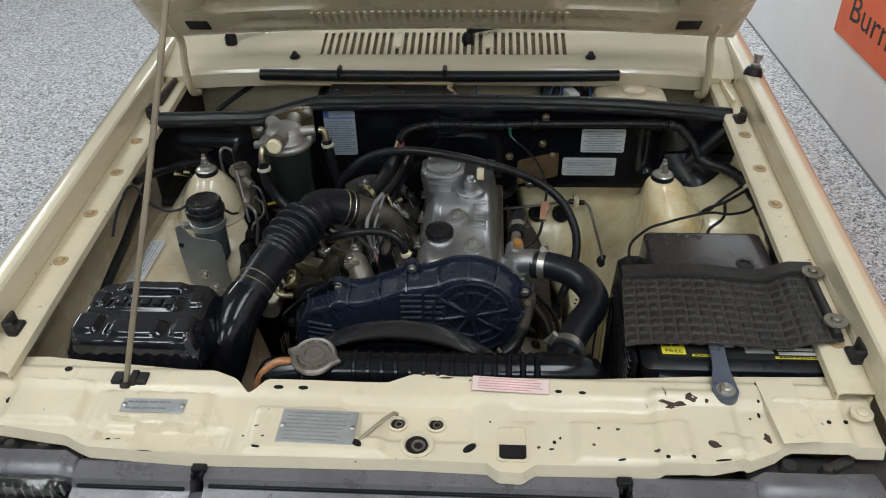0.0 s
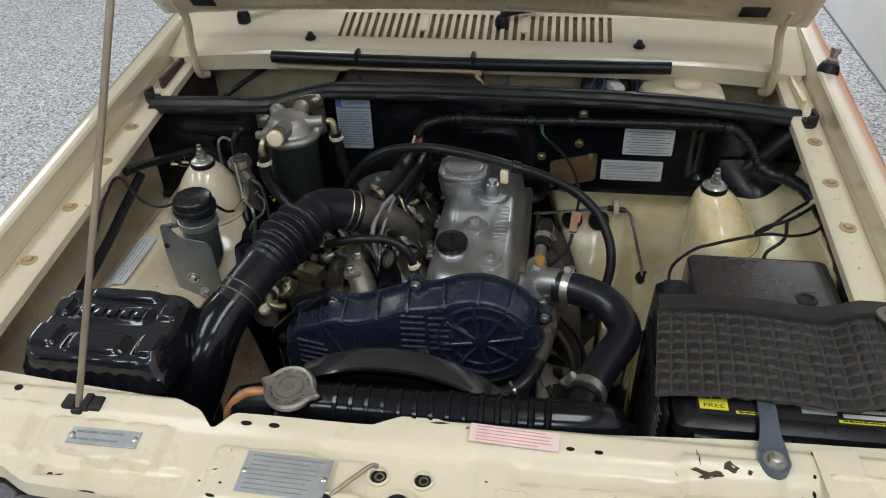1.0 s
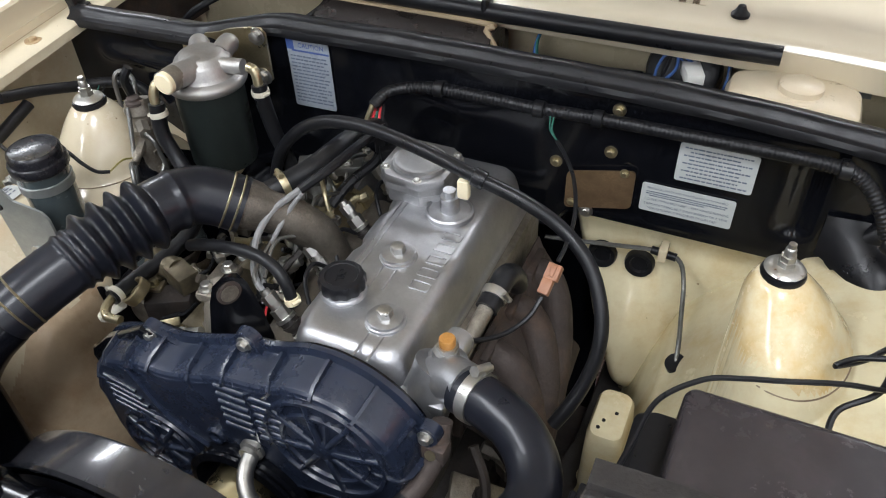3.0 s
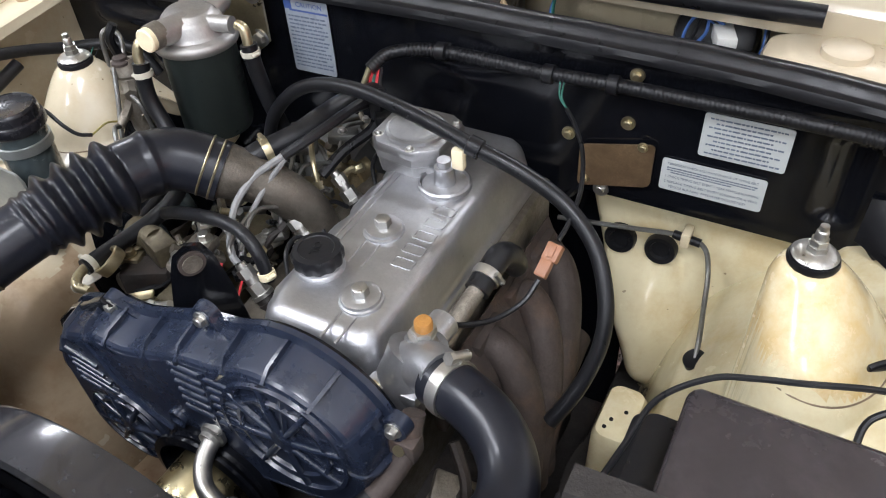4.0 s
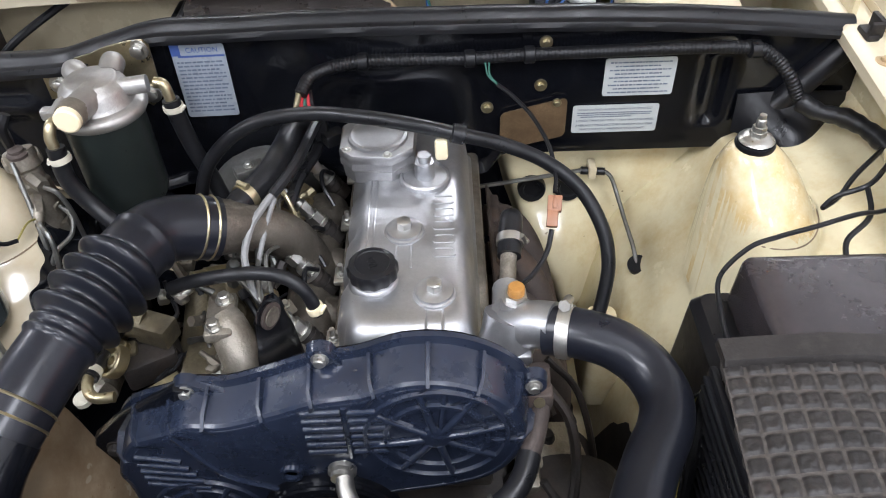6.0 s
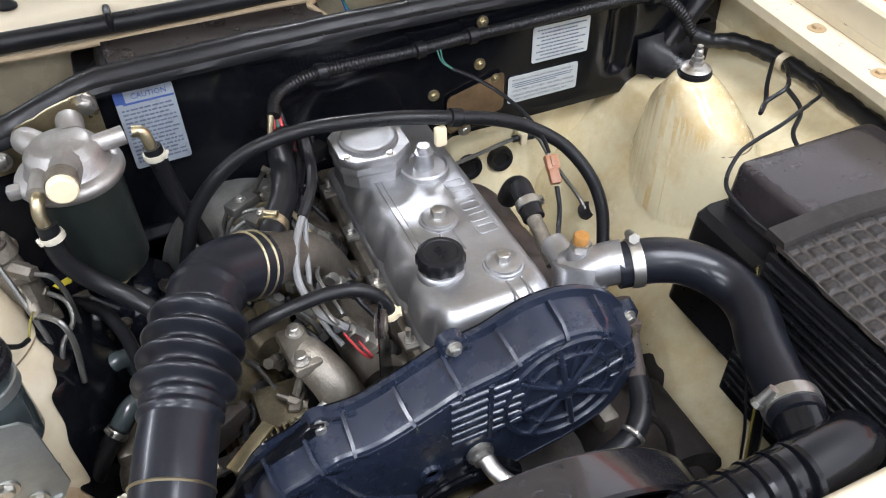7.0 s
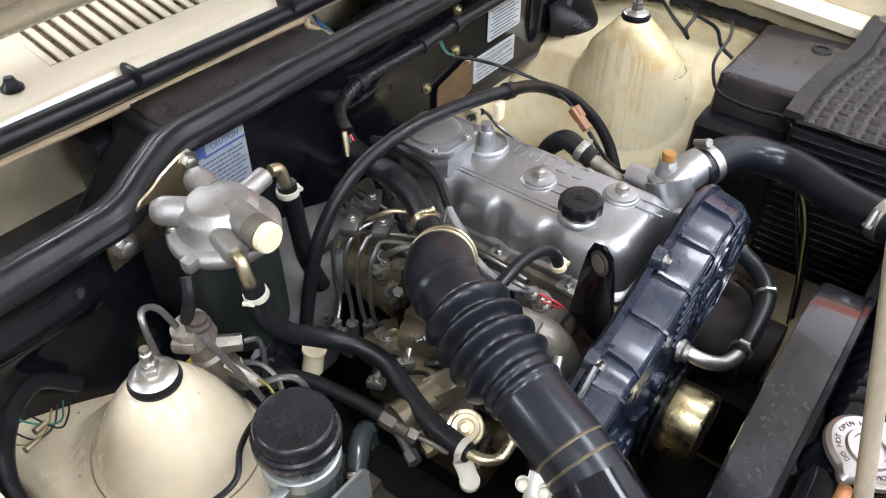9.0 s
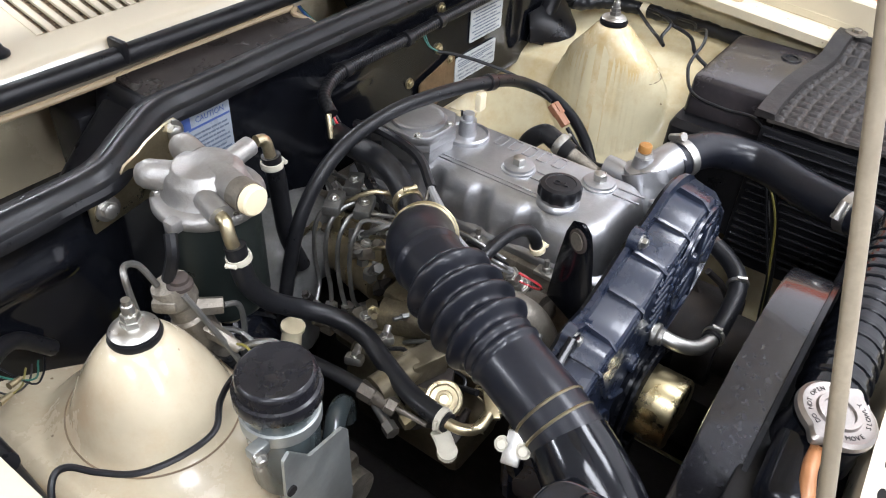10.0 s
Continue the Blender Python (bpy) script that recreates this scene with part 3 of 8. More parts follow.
lathe(b, [(0.0, 0.001), (0.008, 0.002), (0.012, 0.003), (0.0125, -0.004)], (0.309, 1.200, wing_z(0.309, 1.200) + 0.002), (-0.35, -0.25, 0.9), 24)
part("grommet", b, RUBBER, toeb, "round black rubber grommet")

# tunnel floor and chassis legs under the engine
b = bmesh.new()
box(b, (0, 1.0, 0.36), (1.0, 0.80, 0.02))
part("splash_tray", b, UNDER, car, "dark tray below the engine")
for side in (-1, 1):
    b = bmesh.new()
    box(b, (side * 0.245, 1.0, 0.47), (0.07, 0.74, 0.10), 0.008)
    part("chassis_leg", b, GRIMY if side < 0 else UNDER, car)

# black bulkhead box with its rubber seal
def bk_y(x):
    return lerp(x, [(-0.515, 1.246), (-0.31, 1.246), (-0.235, 1.282), (-0.15, 1.285), (0.515, 1.287)])


def bk_top(x):
    return lerp(x, [(-0.515, 0.968), (-0.33, 0.974), (-0.23, 0.986), (0.0, 0.99), (0.25, 0.986), (0.40, 0.978), (0.515, 0.965)])


b = bmesh.new()


def bulk(u, v):
    x = -0.541 + 1.082 * u
    y, t = bk_y(x), bk_top(x)
    if v < 0.8:
        low = 0.785 + 0.030 * sstep(x, 0.125, 0.15)
        z = low + (t - low) * v / 0.8
        y -= (0.010 - 0.009 * sstep(x, 0.125, 0.15)) * sstep(z, low + 0.002, low + 0.006) * (1 - sstep(z, low + 0.008, low + 0.022))
        if x < -0.24:
            y -= 0.009 * math.exp(-((z - 0.925) / 0.013) ** 2) * sstep(x, -0.50, -0.47) * (1 - sstep(x, -0.37, -0.34))
        y -= 0.012 * math.exp(-((x - 0.01) / 0.05) ** 2 - ((z - 0.93) / 0.022) ** 2)
        y += 0.010 * math.exp(-((x - 0.385) / 0.014) ** 2) * (1 - sstep(z, 0.93, 0.95)) * sstep(z, 0.84, 0.86)
        return Vector((x, y, z))
    return Vector((x, y + 0.03 * (v - 0.8) / 0.2, t))


grid(b, 150, 60, bulk)
thicken(b, 0.003)
bulkhead = part("bulkhead", b, BLACK, car, "glossy black bulkhead panel with labels and bolts", 50)
b = bmesh.new()
SEALX = smooth_path([Vector((x, bk_y(x), bk_top(x))) for x in (-0.52, -0.42, -0.35, -0.31, -0.27, -0.23, -0.18, -0.05, 0.1, 0.25, 0.36, 0.45, 0.52)], 8)
SEALP = [(-0.0115, -0.009), (-0.0125, -0.004), (-0.010, 0.001), (-0.0055, 0.0025), (-0.0035, 0.0045), (-0.001, 0.009), (0.004, 0.0118), (0.010, 0.0118), (0.0145, 0.009), (0.017, 0.0055), (0.026, 0.005), (0.031, 0.002), (0.031, -0.004)]
loft(b, [[p + Vector((0, dy, dz * (1 + 0.04 * math.sin(p.x * 60)))) for dy, dz in SEALP] for p in SEALX])
part("rubber_seal", b, RUBBER, car, "black rubber seal along the bulkhead's top")
for x, z in ((0.191, 0.961), (0.188, 0.908), (0.128, 0.881)):
    bolt(bulkhead, (x, bk_y(x) - 0.001, z), (0, -1, 0), 0.0046, 0.004, 1.6, GOLD)

bolt(bulkhead, (0.168, bk_y(0.168) - 0.001, 0.8215), (0, -1, 0), 0.0052, 0.004, 1.7, STEEL, "bolt", "bright zinc bolt")
b = bmesh.new()
lathe(b, [(0.0, 0.004), (0.005, 0.004), (0.0065, 0.002), (0.0085, 0.0015), (0.0085, -0.003)], (0.019, bk_y(0.019) - 0.004, 0.922), (0, -1, 0), 20)
part("blanking_plug", b, RUBBER, bulkhead, "black rubber plug")

# rolled black gusset between bulkhead and right inner wing
b = bmesh.new()


def gusset(u, v):
    x = 0.412 + 0.122 * u
    y = 1.276 - 0.046 * math.sin(math.pi * u) ** 1.3
    return Vector((x, y + (1.2835 - y) * v ** 1.5, 0.846 + 0.044 * v))


grid(b, 24, 12, gusset)
thicken(b, 0.003)
part("corner_gusset", b, PLASTIC, car, "black corner gusset at the bulkhead's end")

# plenum behind the bulkhead, and the cowl
# Shade under the seal strip is painted into the floor's dark colour.
b = bmesh.new()
box(b, (0, 1.40, 0.835), (1.03, 0.20, 0.006))
part("plenum_floor", b, UNDER, car)
b = bmesh.new()
box(b, (0, 1.500, 0.915), (1.06, 0.006, 0.17))
plw = part("plenum_wall", b, CREAM, car, "cream wall below the scuttle")
for x, z in ((-0.36, 0.958), (-0.275, 0.965), (0.20, 0.955)):
    b = bmesh.new()
    lathe(b, [(0, 0.0), (0.010, 0.001), (0.011, 0.004), (0.007, 0.006), (0.0, 0.006)], (x, 1.497, z), (0, -1, 0), 20)
    part("grommet", b, RUBBER, plw)
for side in (-1, 1):
    b = bmesh.new()
    box(b, (side * 0.522, 1.400, 0.93), (0.006, 0.20, 0.12))
    part("plenum_end", b, RUST if side < 0 else CREAM_OLD, car, "rust-stained end of the plenum" if side < 0 else "")

GX0, GX1, GY0, GY1 = -0.245, 0.238, 1.428, 1.500


def cow_z(x, y):
    return lerp(y, [(1.392, 1.004), (1.398, 1.013), (1.43, 1.0235), (1.50, 1.040), (1.56, 1.050), (1.66, 1.05)]) - 0.03 * (abs(x) / 0.55) ** 4 * 0.5


def cowl_piece(x0, x1, y0, y1, nx, ny):
    b = bmesh.new()
    grid(b, nx, ny, lambda u, v: Vector((x0 + (x1 - x0) * u, y0 + (y1 - y0) * v, cow_z(x0 + (x1 - x0) * u, y0 + (y1 - y0) * v))))
    return thicken(b, 0.0016)


b = cowl_piece(-0.56, 0.56, 1.392, GY0, 40, 10)
cowl = part("cowl", b, CREAM_OUT, car, "cream scuttle panel with air intake slots")
for x0, x1 in ((-0.56, GX0), (GX1, 0.56)):
    part("cowl_side", cowl_piece(x0, x1, GY0, GY1, 12, 6), CREAM_OUT, cowl)
part("cowl_rear", cowl_piece(-0.56, 0.56, GY1, 1.56, 40, 6), CREAM_OUT, cowl)
b = bmesh.new()
grid(b, 40, 3, lambda u, v: Vector((-0.54 + 1.08 * u, 1.392 + 0.006 * v, 1.004 - 0.03 * v - 0.015 * (abs(-0.54 + 1.08 * u) / 0.55) ** 4)))
thicken(b, 0.0015)
part("cowl_lip", b, CREAM_OUT, cowl)
b = bmesh.new()
NSL = 33
pitch = (GX1 - GX0) / NSL
grid(b, 1, 6, lambda u, v: Vector((0.0072 * (u - 0.5), GY0 + (GY1 - GY0) * v, cow_z(0, GY0 + (GY1 - GY0) * v) + 0.0004)))
thicken(b, 0.003)
first = part("slat", b, CREAM_OUT, cowl)
first.location = (GX0 + 0.0015, 0, 0)
for i in range(1, NSL + 1):
    o = first.copy()
    scene.collection.objects.link(o)
    o.location = (GX0 + pitch * i, 0, cow_z(GX0 + pitch * i, 1.46) - cow_z(0, 1.46))
for x in (-0.09, 0.085):
    b = bmesh.new()
    box(b, (x, 1.472, 1.0335), (0.012, 0.05, 0.004), 0.001, Matrix.Rotation(0.22, 4, 'X'))
    part("slot_bridge", b, CREAM_OUT, cowl)
b = bmesh.new()
box(b, (0, 1.464, 1.0235), (0.50, 0.080, 0.002), 0, Matrix.Rotation(0.22, 4, 'X'))
part("intake_mesh", b, MESHM, cowl, "brown fly mesh below the slots")
for x in (-0.288, 0.279):
    b = bmesh.new()
    lathe(b, [(0, 0), (0.010, 0), (0.010, 0.003), (0.006, 0.007), (0.004, 0.012), (0, 0.013)], (x, 1.422, 1.019), (0, 0, 1), 18)
    part("washer_nozzle", b, PLASTIC, cowl, "black washer nozzle")
# black strip seal along the cowl's lip, with clips
strip = thing("cowl_seal", "black rubber strip clipped along the scuttle lip", "seal", (0, 1.39, 0.99))
b = bmesh.new()
tube(b, [(x, 1.387 + 0.012 * (1 - (x / 0.36) ** 2) * -0.6, 0.999) for x in (-0.350, -0.2, 0.0, 0.2, 0.330)], 0.0105, 14, 8)
part("strip", b, RUBBER, strip)
for x in (-0.196, 0.004):
    b = bmesh.new()
    box(b, (x, 1.383, 1.005), (0.008, 0.027, 0.023), 0.004)
    part("clip", b, PLASTIC, strip)
b = bmesh.new()
tube(b, [(-0.34, 1.376, 0.986), (-0.22, 1.376, 0.984), (0.0, 1.372, 0.988), (0.012, 1.36, 0.985), (0.03, 1.345, 0.972), (0.045, 1.335, 0.960)], 0.0035, 8, 6)
part("washer_pipe", b, TANPIPE, strip, "tan washer pipe")

# windscreen foot, wiper arms
b = bmesh.new()
box(b, (0, 1.572, 1.058), (1.12, 0.030, 0.020), 0.008)
part("windscreen_seal", b, RUBBER, car, "black windscreen rubber")
b = bmesh.new()
grid(b, 12, 8, lambda u, v: Vector((-0.56 + 1.12 * u, 1.575 + 0.42 * v, 1.062 + 0.42 * v)))
thicken(b, 0.005)
part("windscreen", b, GLASS, car, "windscreen glass")
b = bmesh.new()
box(b, (0, 2.45, 1.02), (1.2, 1.5, 0.05))
part("cabin_shelf", b, DARK, car)
b = bmesh.new()
SEC = [(0.60, 0.34), (0.665, 0.40), (0.69, 0.55), (0.69, 0.75), (0.66, 0.90), (0.63, 0.985), (0.58, 1.0)]
loft(b, [[Vector((k * x, y, z)) for x, z in SEC] + [Vector((-k * x, y, z)) for x, z in reversed(SEC)] for y, k in ((2.15, 1.0), (2.5, 1.01), (3.2, 1.01), (3.9, 0.99), (4.10, 0.95), (4.14, 0.90))])
part("body_shell", b, CREAM_OUT, car, "plain cream body behind the windscreen")
b = bmesh.new()
loft(b, [[Vector((-w, y, z)), Vector((w, y, z)), Vector((w * 0.98, y, z + 0.025)), Vector((w * 0.5, y, z + 0.045)), Vector((-w * 0.5, y, z + 0.045)), Vector((-w * 0.98, y, z + 0.025))] for y, w, z in ((2.02, 0.50, 1.345), (2.12, 0.52, 1.365), (2.7, 0.535, 1.385), (3.3, 0.52, 1.37), (3.42, 0.50, 1.35))])
part("roof", b, CREAM_OUT, car, "plain cream roof")
for side in (-1, 1):
    for p0, p1 in (((0.57, 1.60, 1.05), (0.505, 2.05, 1.36)), ((0.60, 2.68, 0.99), (0.53, 2.72, 1.39)), ((0.58, 3.72, 0.99), (0.51, 3.36, 1.37))):
        b = bmesh.new()
        tube(b, [(side * p0[0], p0[1], p0[2]), (side * p1[0], p1[1], p1[2])], 0.026, 10, 2)
        part("roof_pillar", b, CREAM_OUT, car)
for x, dx in ((0.045, 0.30), (-0.425, 0.30)):
    w = thing("windscreen_wiper", "black windscreen wiper on its spindle at the scuttle", "wiper", (x, 1.478, 1.02), "windscreen wipers")
    b = bmesh.new()
    lathe(b, [(0, 0), (0.012, 0), (0.012, 0.014), (0.008, 0.022), (0, 0.023)], (x, 1.470, 1.028), (0, 0, 1), 18)
    part("spindle_cap", b, PLASTIC, w)
    b = bmesh.new()
    box(b, (x + 0.030, 1.485, 1.054), (0.07, 0.014, 0.010), 0.003, Matrix.Rotation(0.5, 4, "Z"))
    tube(b, [(x + 0.05, 1.498, 1.056), (x + 0.15, 1.545, 1.064), (x + dx, 1.60, 1.095)], 0.0045, 8, 4)
    part("arm", b, PLASTIC, w)

# bonnet, propped open
HA = radians(50)
hr, hz = 1.372, 1.082


def hood(x, d, h):
    """x across, d up along the panel from its bowed rear edge, h below its underside."""
    d += 0.030 * (1 - (x / 0.5) ** 2) * (1 - sstep(d, 0.1, 0.5))
    return Vector((x, hr - d * math.cos(HA) - h * math.sin(HA), hz + d * math.sin(HA) - h * math.cos(HA)))


b = bmesh.new()
grid(b, 24, 20, lambda u, v: hood((-1 + 2 * u) * (0.525 - 0.01 * v), 0.93 * v, -0.024 - 0.02 * (1 - (2 * u - 1) ** 4)))
thicken(b, 0.0012)
bonnet = part("bonnet", b, CREAM_OUT, car, "raised cream bonnet seen from below")
HOLES = [(-0.29, 0.115, 0.10, 0.022), (0.29, 0.115, 0.10, 0.022), (-0.28, 0.40, 0.13, 0.15), (0.28, 0.40, 0.13, 0.15), (0, 0.40, 0.09, 0.15)]


def inner_h(x, d):
    h = 0.006 + 0.010 * sstep(0.525 - abs(x), 0.0, 0.03) * sstep(d, 0.0, 0.03)
    for cx, cy, rx, ry in HOLES:
        q = ((x - cx) / rx) ** 4 + ((d - cy) / ry) ** 4
        h -= 0.022 * (1 - sstep(q, 0.75, 1.15))
    h -= 0.006 * math.exp(-((d - 0.052) / 0.010) ** 2) * (1 - sstep(abs(x), 0.33, 0.37))
    return h


b = bmesh.new()
grid(b, 110, 110, lambda u, v: hood((-1 + 2 * u) * 0.518, 0.006 + 0.91 * v, inner_h((-1 + 2 * u) * 0.518, 0.006 + 0.91 * v)))
thicken(b, 0.001)
part("bonnet_frame", b, CREAM, bonnet, "pressed inner frame with cut-outs", 60)
b = bmesh.new()
for i in range(34):
    x = -0.215 + 0.43 * i / 33
    box(b, hood(x, 0.062, 0.018), (0.006, 0.034, 0.002), 0, Matrix.Rotation(-HA, 4, "X"))
part("vent_ribs", b, CREAM, bonnet)
for x in (-0.425, 0.425):
    b = bmesh.new()
    box(b, hood(x, 0.055, 0.0175), (0.040, 0.026, 0.003), 0.001, Matrix.Rotation(-HA, 4, "X"))
    part("pad", b, OLDRUB, bonnet, "black rubber pad")
for side in (-1, 1):
    b = bmesh.new()
    tube(b, [hood(side * 0.478, 0.06, 0.012), (side * 0.480, 1.360, 1.075), (side * 0.489, 1.372, 1.02), (side * 0.492, 1.385, 0.965), (side * 0.484, 1.402, 0.955)], 0.007, 8, 5)
    part("hinge_arm", b, CREAM, bonnet, "cream bonnet hinge arm")

# prop rod
rod = thing("prop_rod", "slim steel rod propping the bonnet, in a rubber clip", "prop rod", (-0.352, 0.666, 0.90))
b = bmesh.new()
tube(b, [(-0.352, 0.664, 0.893), (-0.351, 0.666, 0.91), (-0.278, 0.752, 1.20), (-0.208, 0.843, 1.50), (-0.200, 0.868, 1.57), (-0.185, 0.89, 1.64)], 0.0037, 10, 8)
part("rod", b, RODM, rod)
b = bmesh.new()
box(b, (-0.3635, 0.669, 0.9035), (0.014, 0.018, 0.012), 0.002)
box(b, (-0.3330, 0.669, 0.9035), (0.014, 0.018, 0.012), 0.002)
box(b, (-0.3430, 0.669, 0.9045), (0.009, 0.020, 0.015), 0.002)
box(b, (-0.3495, 0.668, 0.9015), (0.040, 0.014, 0.008), 0.002)
box(b, (-0.3520, 0.660, 0.9015), (0.014, 0.008, 0.010), 0.003)
part("rubber_clip", b, OLDRUB, rod, "black rubber holder")

# radiator support panel
REAR = [(-0.53, 0.705), (-0.47, 0.707), (-0.40, 0.700), (-0.30, 0.692), (-0.252, 0.687), (-0.216, 0.673), (-0.200, 0.656), (-0.192, 0.657), (-0.178, 0.674), (-0.123, 0.676), (-0.03, 0.678), (-0.005, 0.690), (0.02, 0.700), (0.045, 0.690), (0.2, 0.690), (0.35, 0.700), (0.53, 0.705)]
FRONT = [(-0.56, 0.606), (-0.486, 0.602), (-0.444, 0.596), (-0.40, 0.590), (-0.38, 0.580), (-0.365, 0.574), (-0.246, 0.567), (-0.01, 0.570), (0.092, 0.568), (0.104, 0.557), (0.13, 0.556), (0.145, 0.568), (0.27, 0.570), (0.34, 0.572), (0.384, 0.583), (0.433, 0.605), (0.56, 0.606)]


def sup_z(x, y):
    z = 0.902 - 0.010 * sstep(0.70 - y, 0.0, 0.10)
    z += 0.006 * sstep(y, 0.650, 0.662) * (1 - sstep(y, 0.683, 0.692)) * sstep(abs(x + 0.02), 0.0, 0.2)
    for cx, cy, rx, ry, h in ((-0.105, 0.605, 0.085, 0.034, 0.006), (-0.31, 0.628, 0.075, 0.026, 0.007), (-0.26, 0.588, 0.055, 0.018, -0.006), (0.33, 0.615, 0.05, 0.06, 0.006), (-0.34, 0.600, 0.024, 0.014, -0.007), (0.0, 0.625, 0.085, 0.030, -0.006), (0.215, 0.640, 0.10, 0.012, -0.005),
                              (0.255, 0.60, 0.07, 0.03, 0.006), (0.46, 0.63, 0.045, 0.035, 0.007), (-0.44, 0.635, 0.05, 0.03, 0.007), (0.372, 0.60, 0.022, 0.014, 0.004)):
        q = max(abs(x - cx) / rx, abs(y - cy) / ry)
        z += h * (1 - sstep(q, 0.84, 1.0))
    return z


b = bmesh.new()


def sup(u, v):
    x = -0.535 + 1.07 * u
    y0, y1 = lerp(x, FRONT), lerp(x, REAR)
    if v < 0.2:
        k = v / 0.2
        return Vector((x, y0 - 0.004 * (1 - k), sup_z(x, y0) - 0.015 * (1 - k)))
    if v > 0.9:
        k = (v - 0.9) / 0.1
        return Vector((x, y1 + 0.002 * k, sup_z(x, y1) - 0.05 * k))
    k = (v - 0.2) / 0.7
    y = y0 + (y1 - y0) * k
    return Vector((x, y, sup_z(x, y)))


grid(b, 220, 50, sup)
thicken(b, 0.0015)
support = part("radiator_support", b, CREAM_PANEL, car, "chipped cream radiator support panel with stamped plates", 55)


def sup_disc(x, y, rx, ry, ang=0.0, material=None, name="hole", h=0.0012):
    b = bmesh.new()
    m = Matrix.Translation((x, y, sup_z(x, y) + 0.0002)) @ Matrix.Rotation(radians(ang), 4, "Z") @ Matrix.Diagonal((rx, ry, 1, 1))
    bmesh.ops.create_cone(b, cap_ends=True, segments=20, radius1=1, radius2=1, depth=h, matrix=m)
    return part(name, b, material or DARK, support)


for x, y, rx, ry, a in ((-0.432, 0.681, 0.005, 0.004, 0), (-0.162, 0.663, 0.006, 0.0028, 0), (-0.132, 0.664, 0.006, 0.0028, 0), (0.176, 0.666, 0.006, 0.003, 0), (0.204, 0.665, 0.006, 0.003, 0),
                     (-0.056, 0.586, 0.007, 0.0042, -35), (0.072, 0.588, 0.009, 0.0045, 40), (0.414, 0.685, 0.006, 0.006, 0), (0.480, 0.633, 0.0035, 0.0035, 0), (0.499, 0.634, 0.0035, 0.0035, 0),
                     (-0.512, 0.640, 0.004, 0.005, 0), (-0.490, 0.638, 0.004, 0.005, 0), (-0.30, 0.572, 0.010, 0.0025, 0), (-0.170, 0.577, 0.005, 0.0014, -8), (-0.345, 0.588, 0.008, 0.0016, 20), (-0.350, 0.590, 0.003, 0.0028, 0),
                     (0.289, 0.575, 0.0035, 0.003, 0), (0.317, 0.577, 0.0035, 0.003, 0), 
                     (0.168, 0.600, 0.003, 0.0032, 0), (0.164, 0.590, 0.004, 0.0014, 10), (0.406, 0.645, 0.0022, 0.005, 0), (0.408, 0.660, 0.002, 0.003, 0), (0.24, 0.574, 0.006, 0.0015, 10), (0.35, 0.577, 0.009, 0.0012, 8)):
    k = 0.72 if x > 0.15 and rx < 0.0075 else 1.0
    sup_disc(x, y, rx * k, ry * k, a)
# flaked paint with rust below it
CHIP = mk("rusty_bare_steel", (0.055, 0.036, 0.028), 0.8, 0.1, 0.5, 60, 0.5, 400, stain=((0.13, 0.075, 0.045), 120, 0.55, 0.6))
rc4 = random.Random(31)
for x, y, rx, ry, ang in ((0.313, 0.652, 0.016, 0.0035, 6), (0.329, 0.659, 0.009, 0.0055, -20), (0.300, 0.654, 0.010, 0.0018, -8), (0.346, 0.599, 0.0085, 0.0062, -35), (0.280, 0.587, 0.0045, 0.0030, 20), (0.408, 0.614, 0.0050, 0.0085, 10), (0.347, 0.656, 0.0034, 0.0022, 0),
                          (0.240, 0.616, 0.0034, 0.0026, 0), (0.219, 0.617, 0.0028, 0.0022, 30), (0.211, 0.593, 0.0026, 0.0024, 0), (0.150, 0.592, 0.0030, 0.0022, 50), (0.095, 0.626, 0.0018, 0.0014, 0), (0.455, 0.640, 0.0016, 0.0080, -12), (0.040, 0.687, 0.012, 0.0018, 2),
                          (-0.343, 0.590, 0.0085, 0.0018, 22), (-0.19, 0.596, 0.0020, 0.0016, 0), (-0.165, 0.592, 0.0022, 0.0018, 0), (-0.176, 0.607, 0.0030, 0.0009, 15), (0.175, 0.606, 0.0028, 0.0018, 60), (0.395, 0.640, 0.0020, 0.0016, 0), (0.30, 0.668, 0.0012, 0.012, 3)):
    b = bmesh.new()
    ph = [rc4.uniform(0.62, 1.18) for _ in range(14)]
    lo = []
    for k in range(14):
        t = 2 * math.pi * k / 14
        q = Matrix.Rotation(radians(ang), 2) @ Vector((0.85 * rx * ph[k] * math.cos(t), 0.85 * ry * ph[k] * math.sin(t)))
        lo.append(Vector((x + q.x, y + q.y, sup_z(x + q.x, y + q.y))))
    loft(b, [[p - Vector((0, 0, 0.001)) for p in lo], [p + Vector((0, 0, 0.0004)) for p in lo]])
    part("rust_chip", b, CHIP, support, "dark rusty paint chip")
# square latch opening with its folded tab
b = bmesh.new()
box(b, (0.1205, 0.583, sup_z(0.12, 0.585) + 0.0004), (0.030, 0.022, 0.0012), 0)
part("hole", b, DARK, support)
b = bmesh.new()
lo = rrect(0.102, 0.139, 0.570, 0.622, 0, 0.006, 3)
li = rrect(0.105, 0.136, 0.573, 0.619, 0, 0.005, 3)
zz = sup_z(0.12, 0.60)
loft(b, [[p + Vector((0, 0, zz - 0.001)) for p in lo], [p + Vector((0, 0, zz + 0.002)) for p in lo], [p + Vector((0, 0, zz + 0.002)) for p in li], [p + Vector((0, 0, zz - 0.001)) for p in li]], False, False)
part("hole_rim", b, CREAM_PANEL, support)
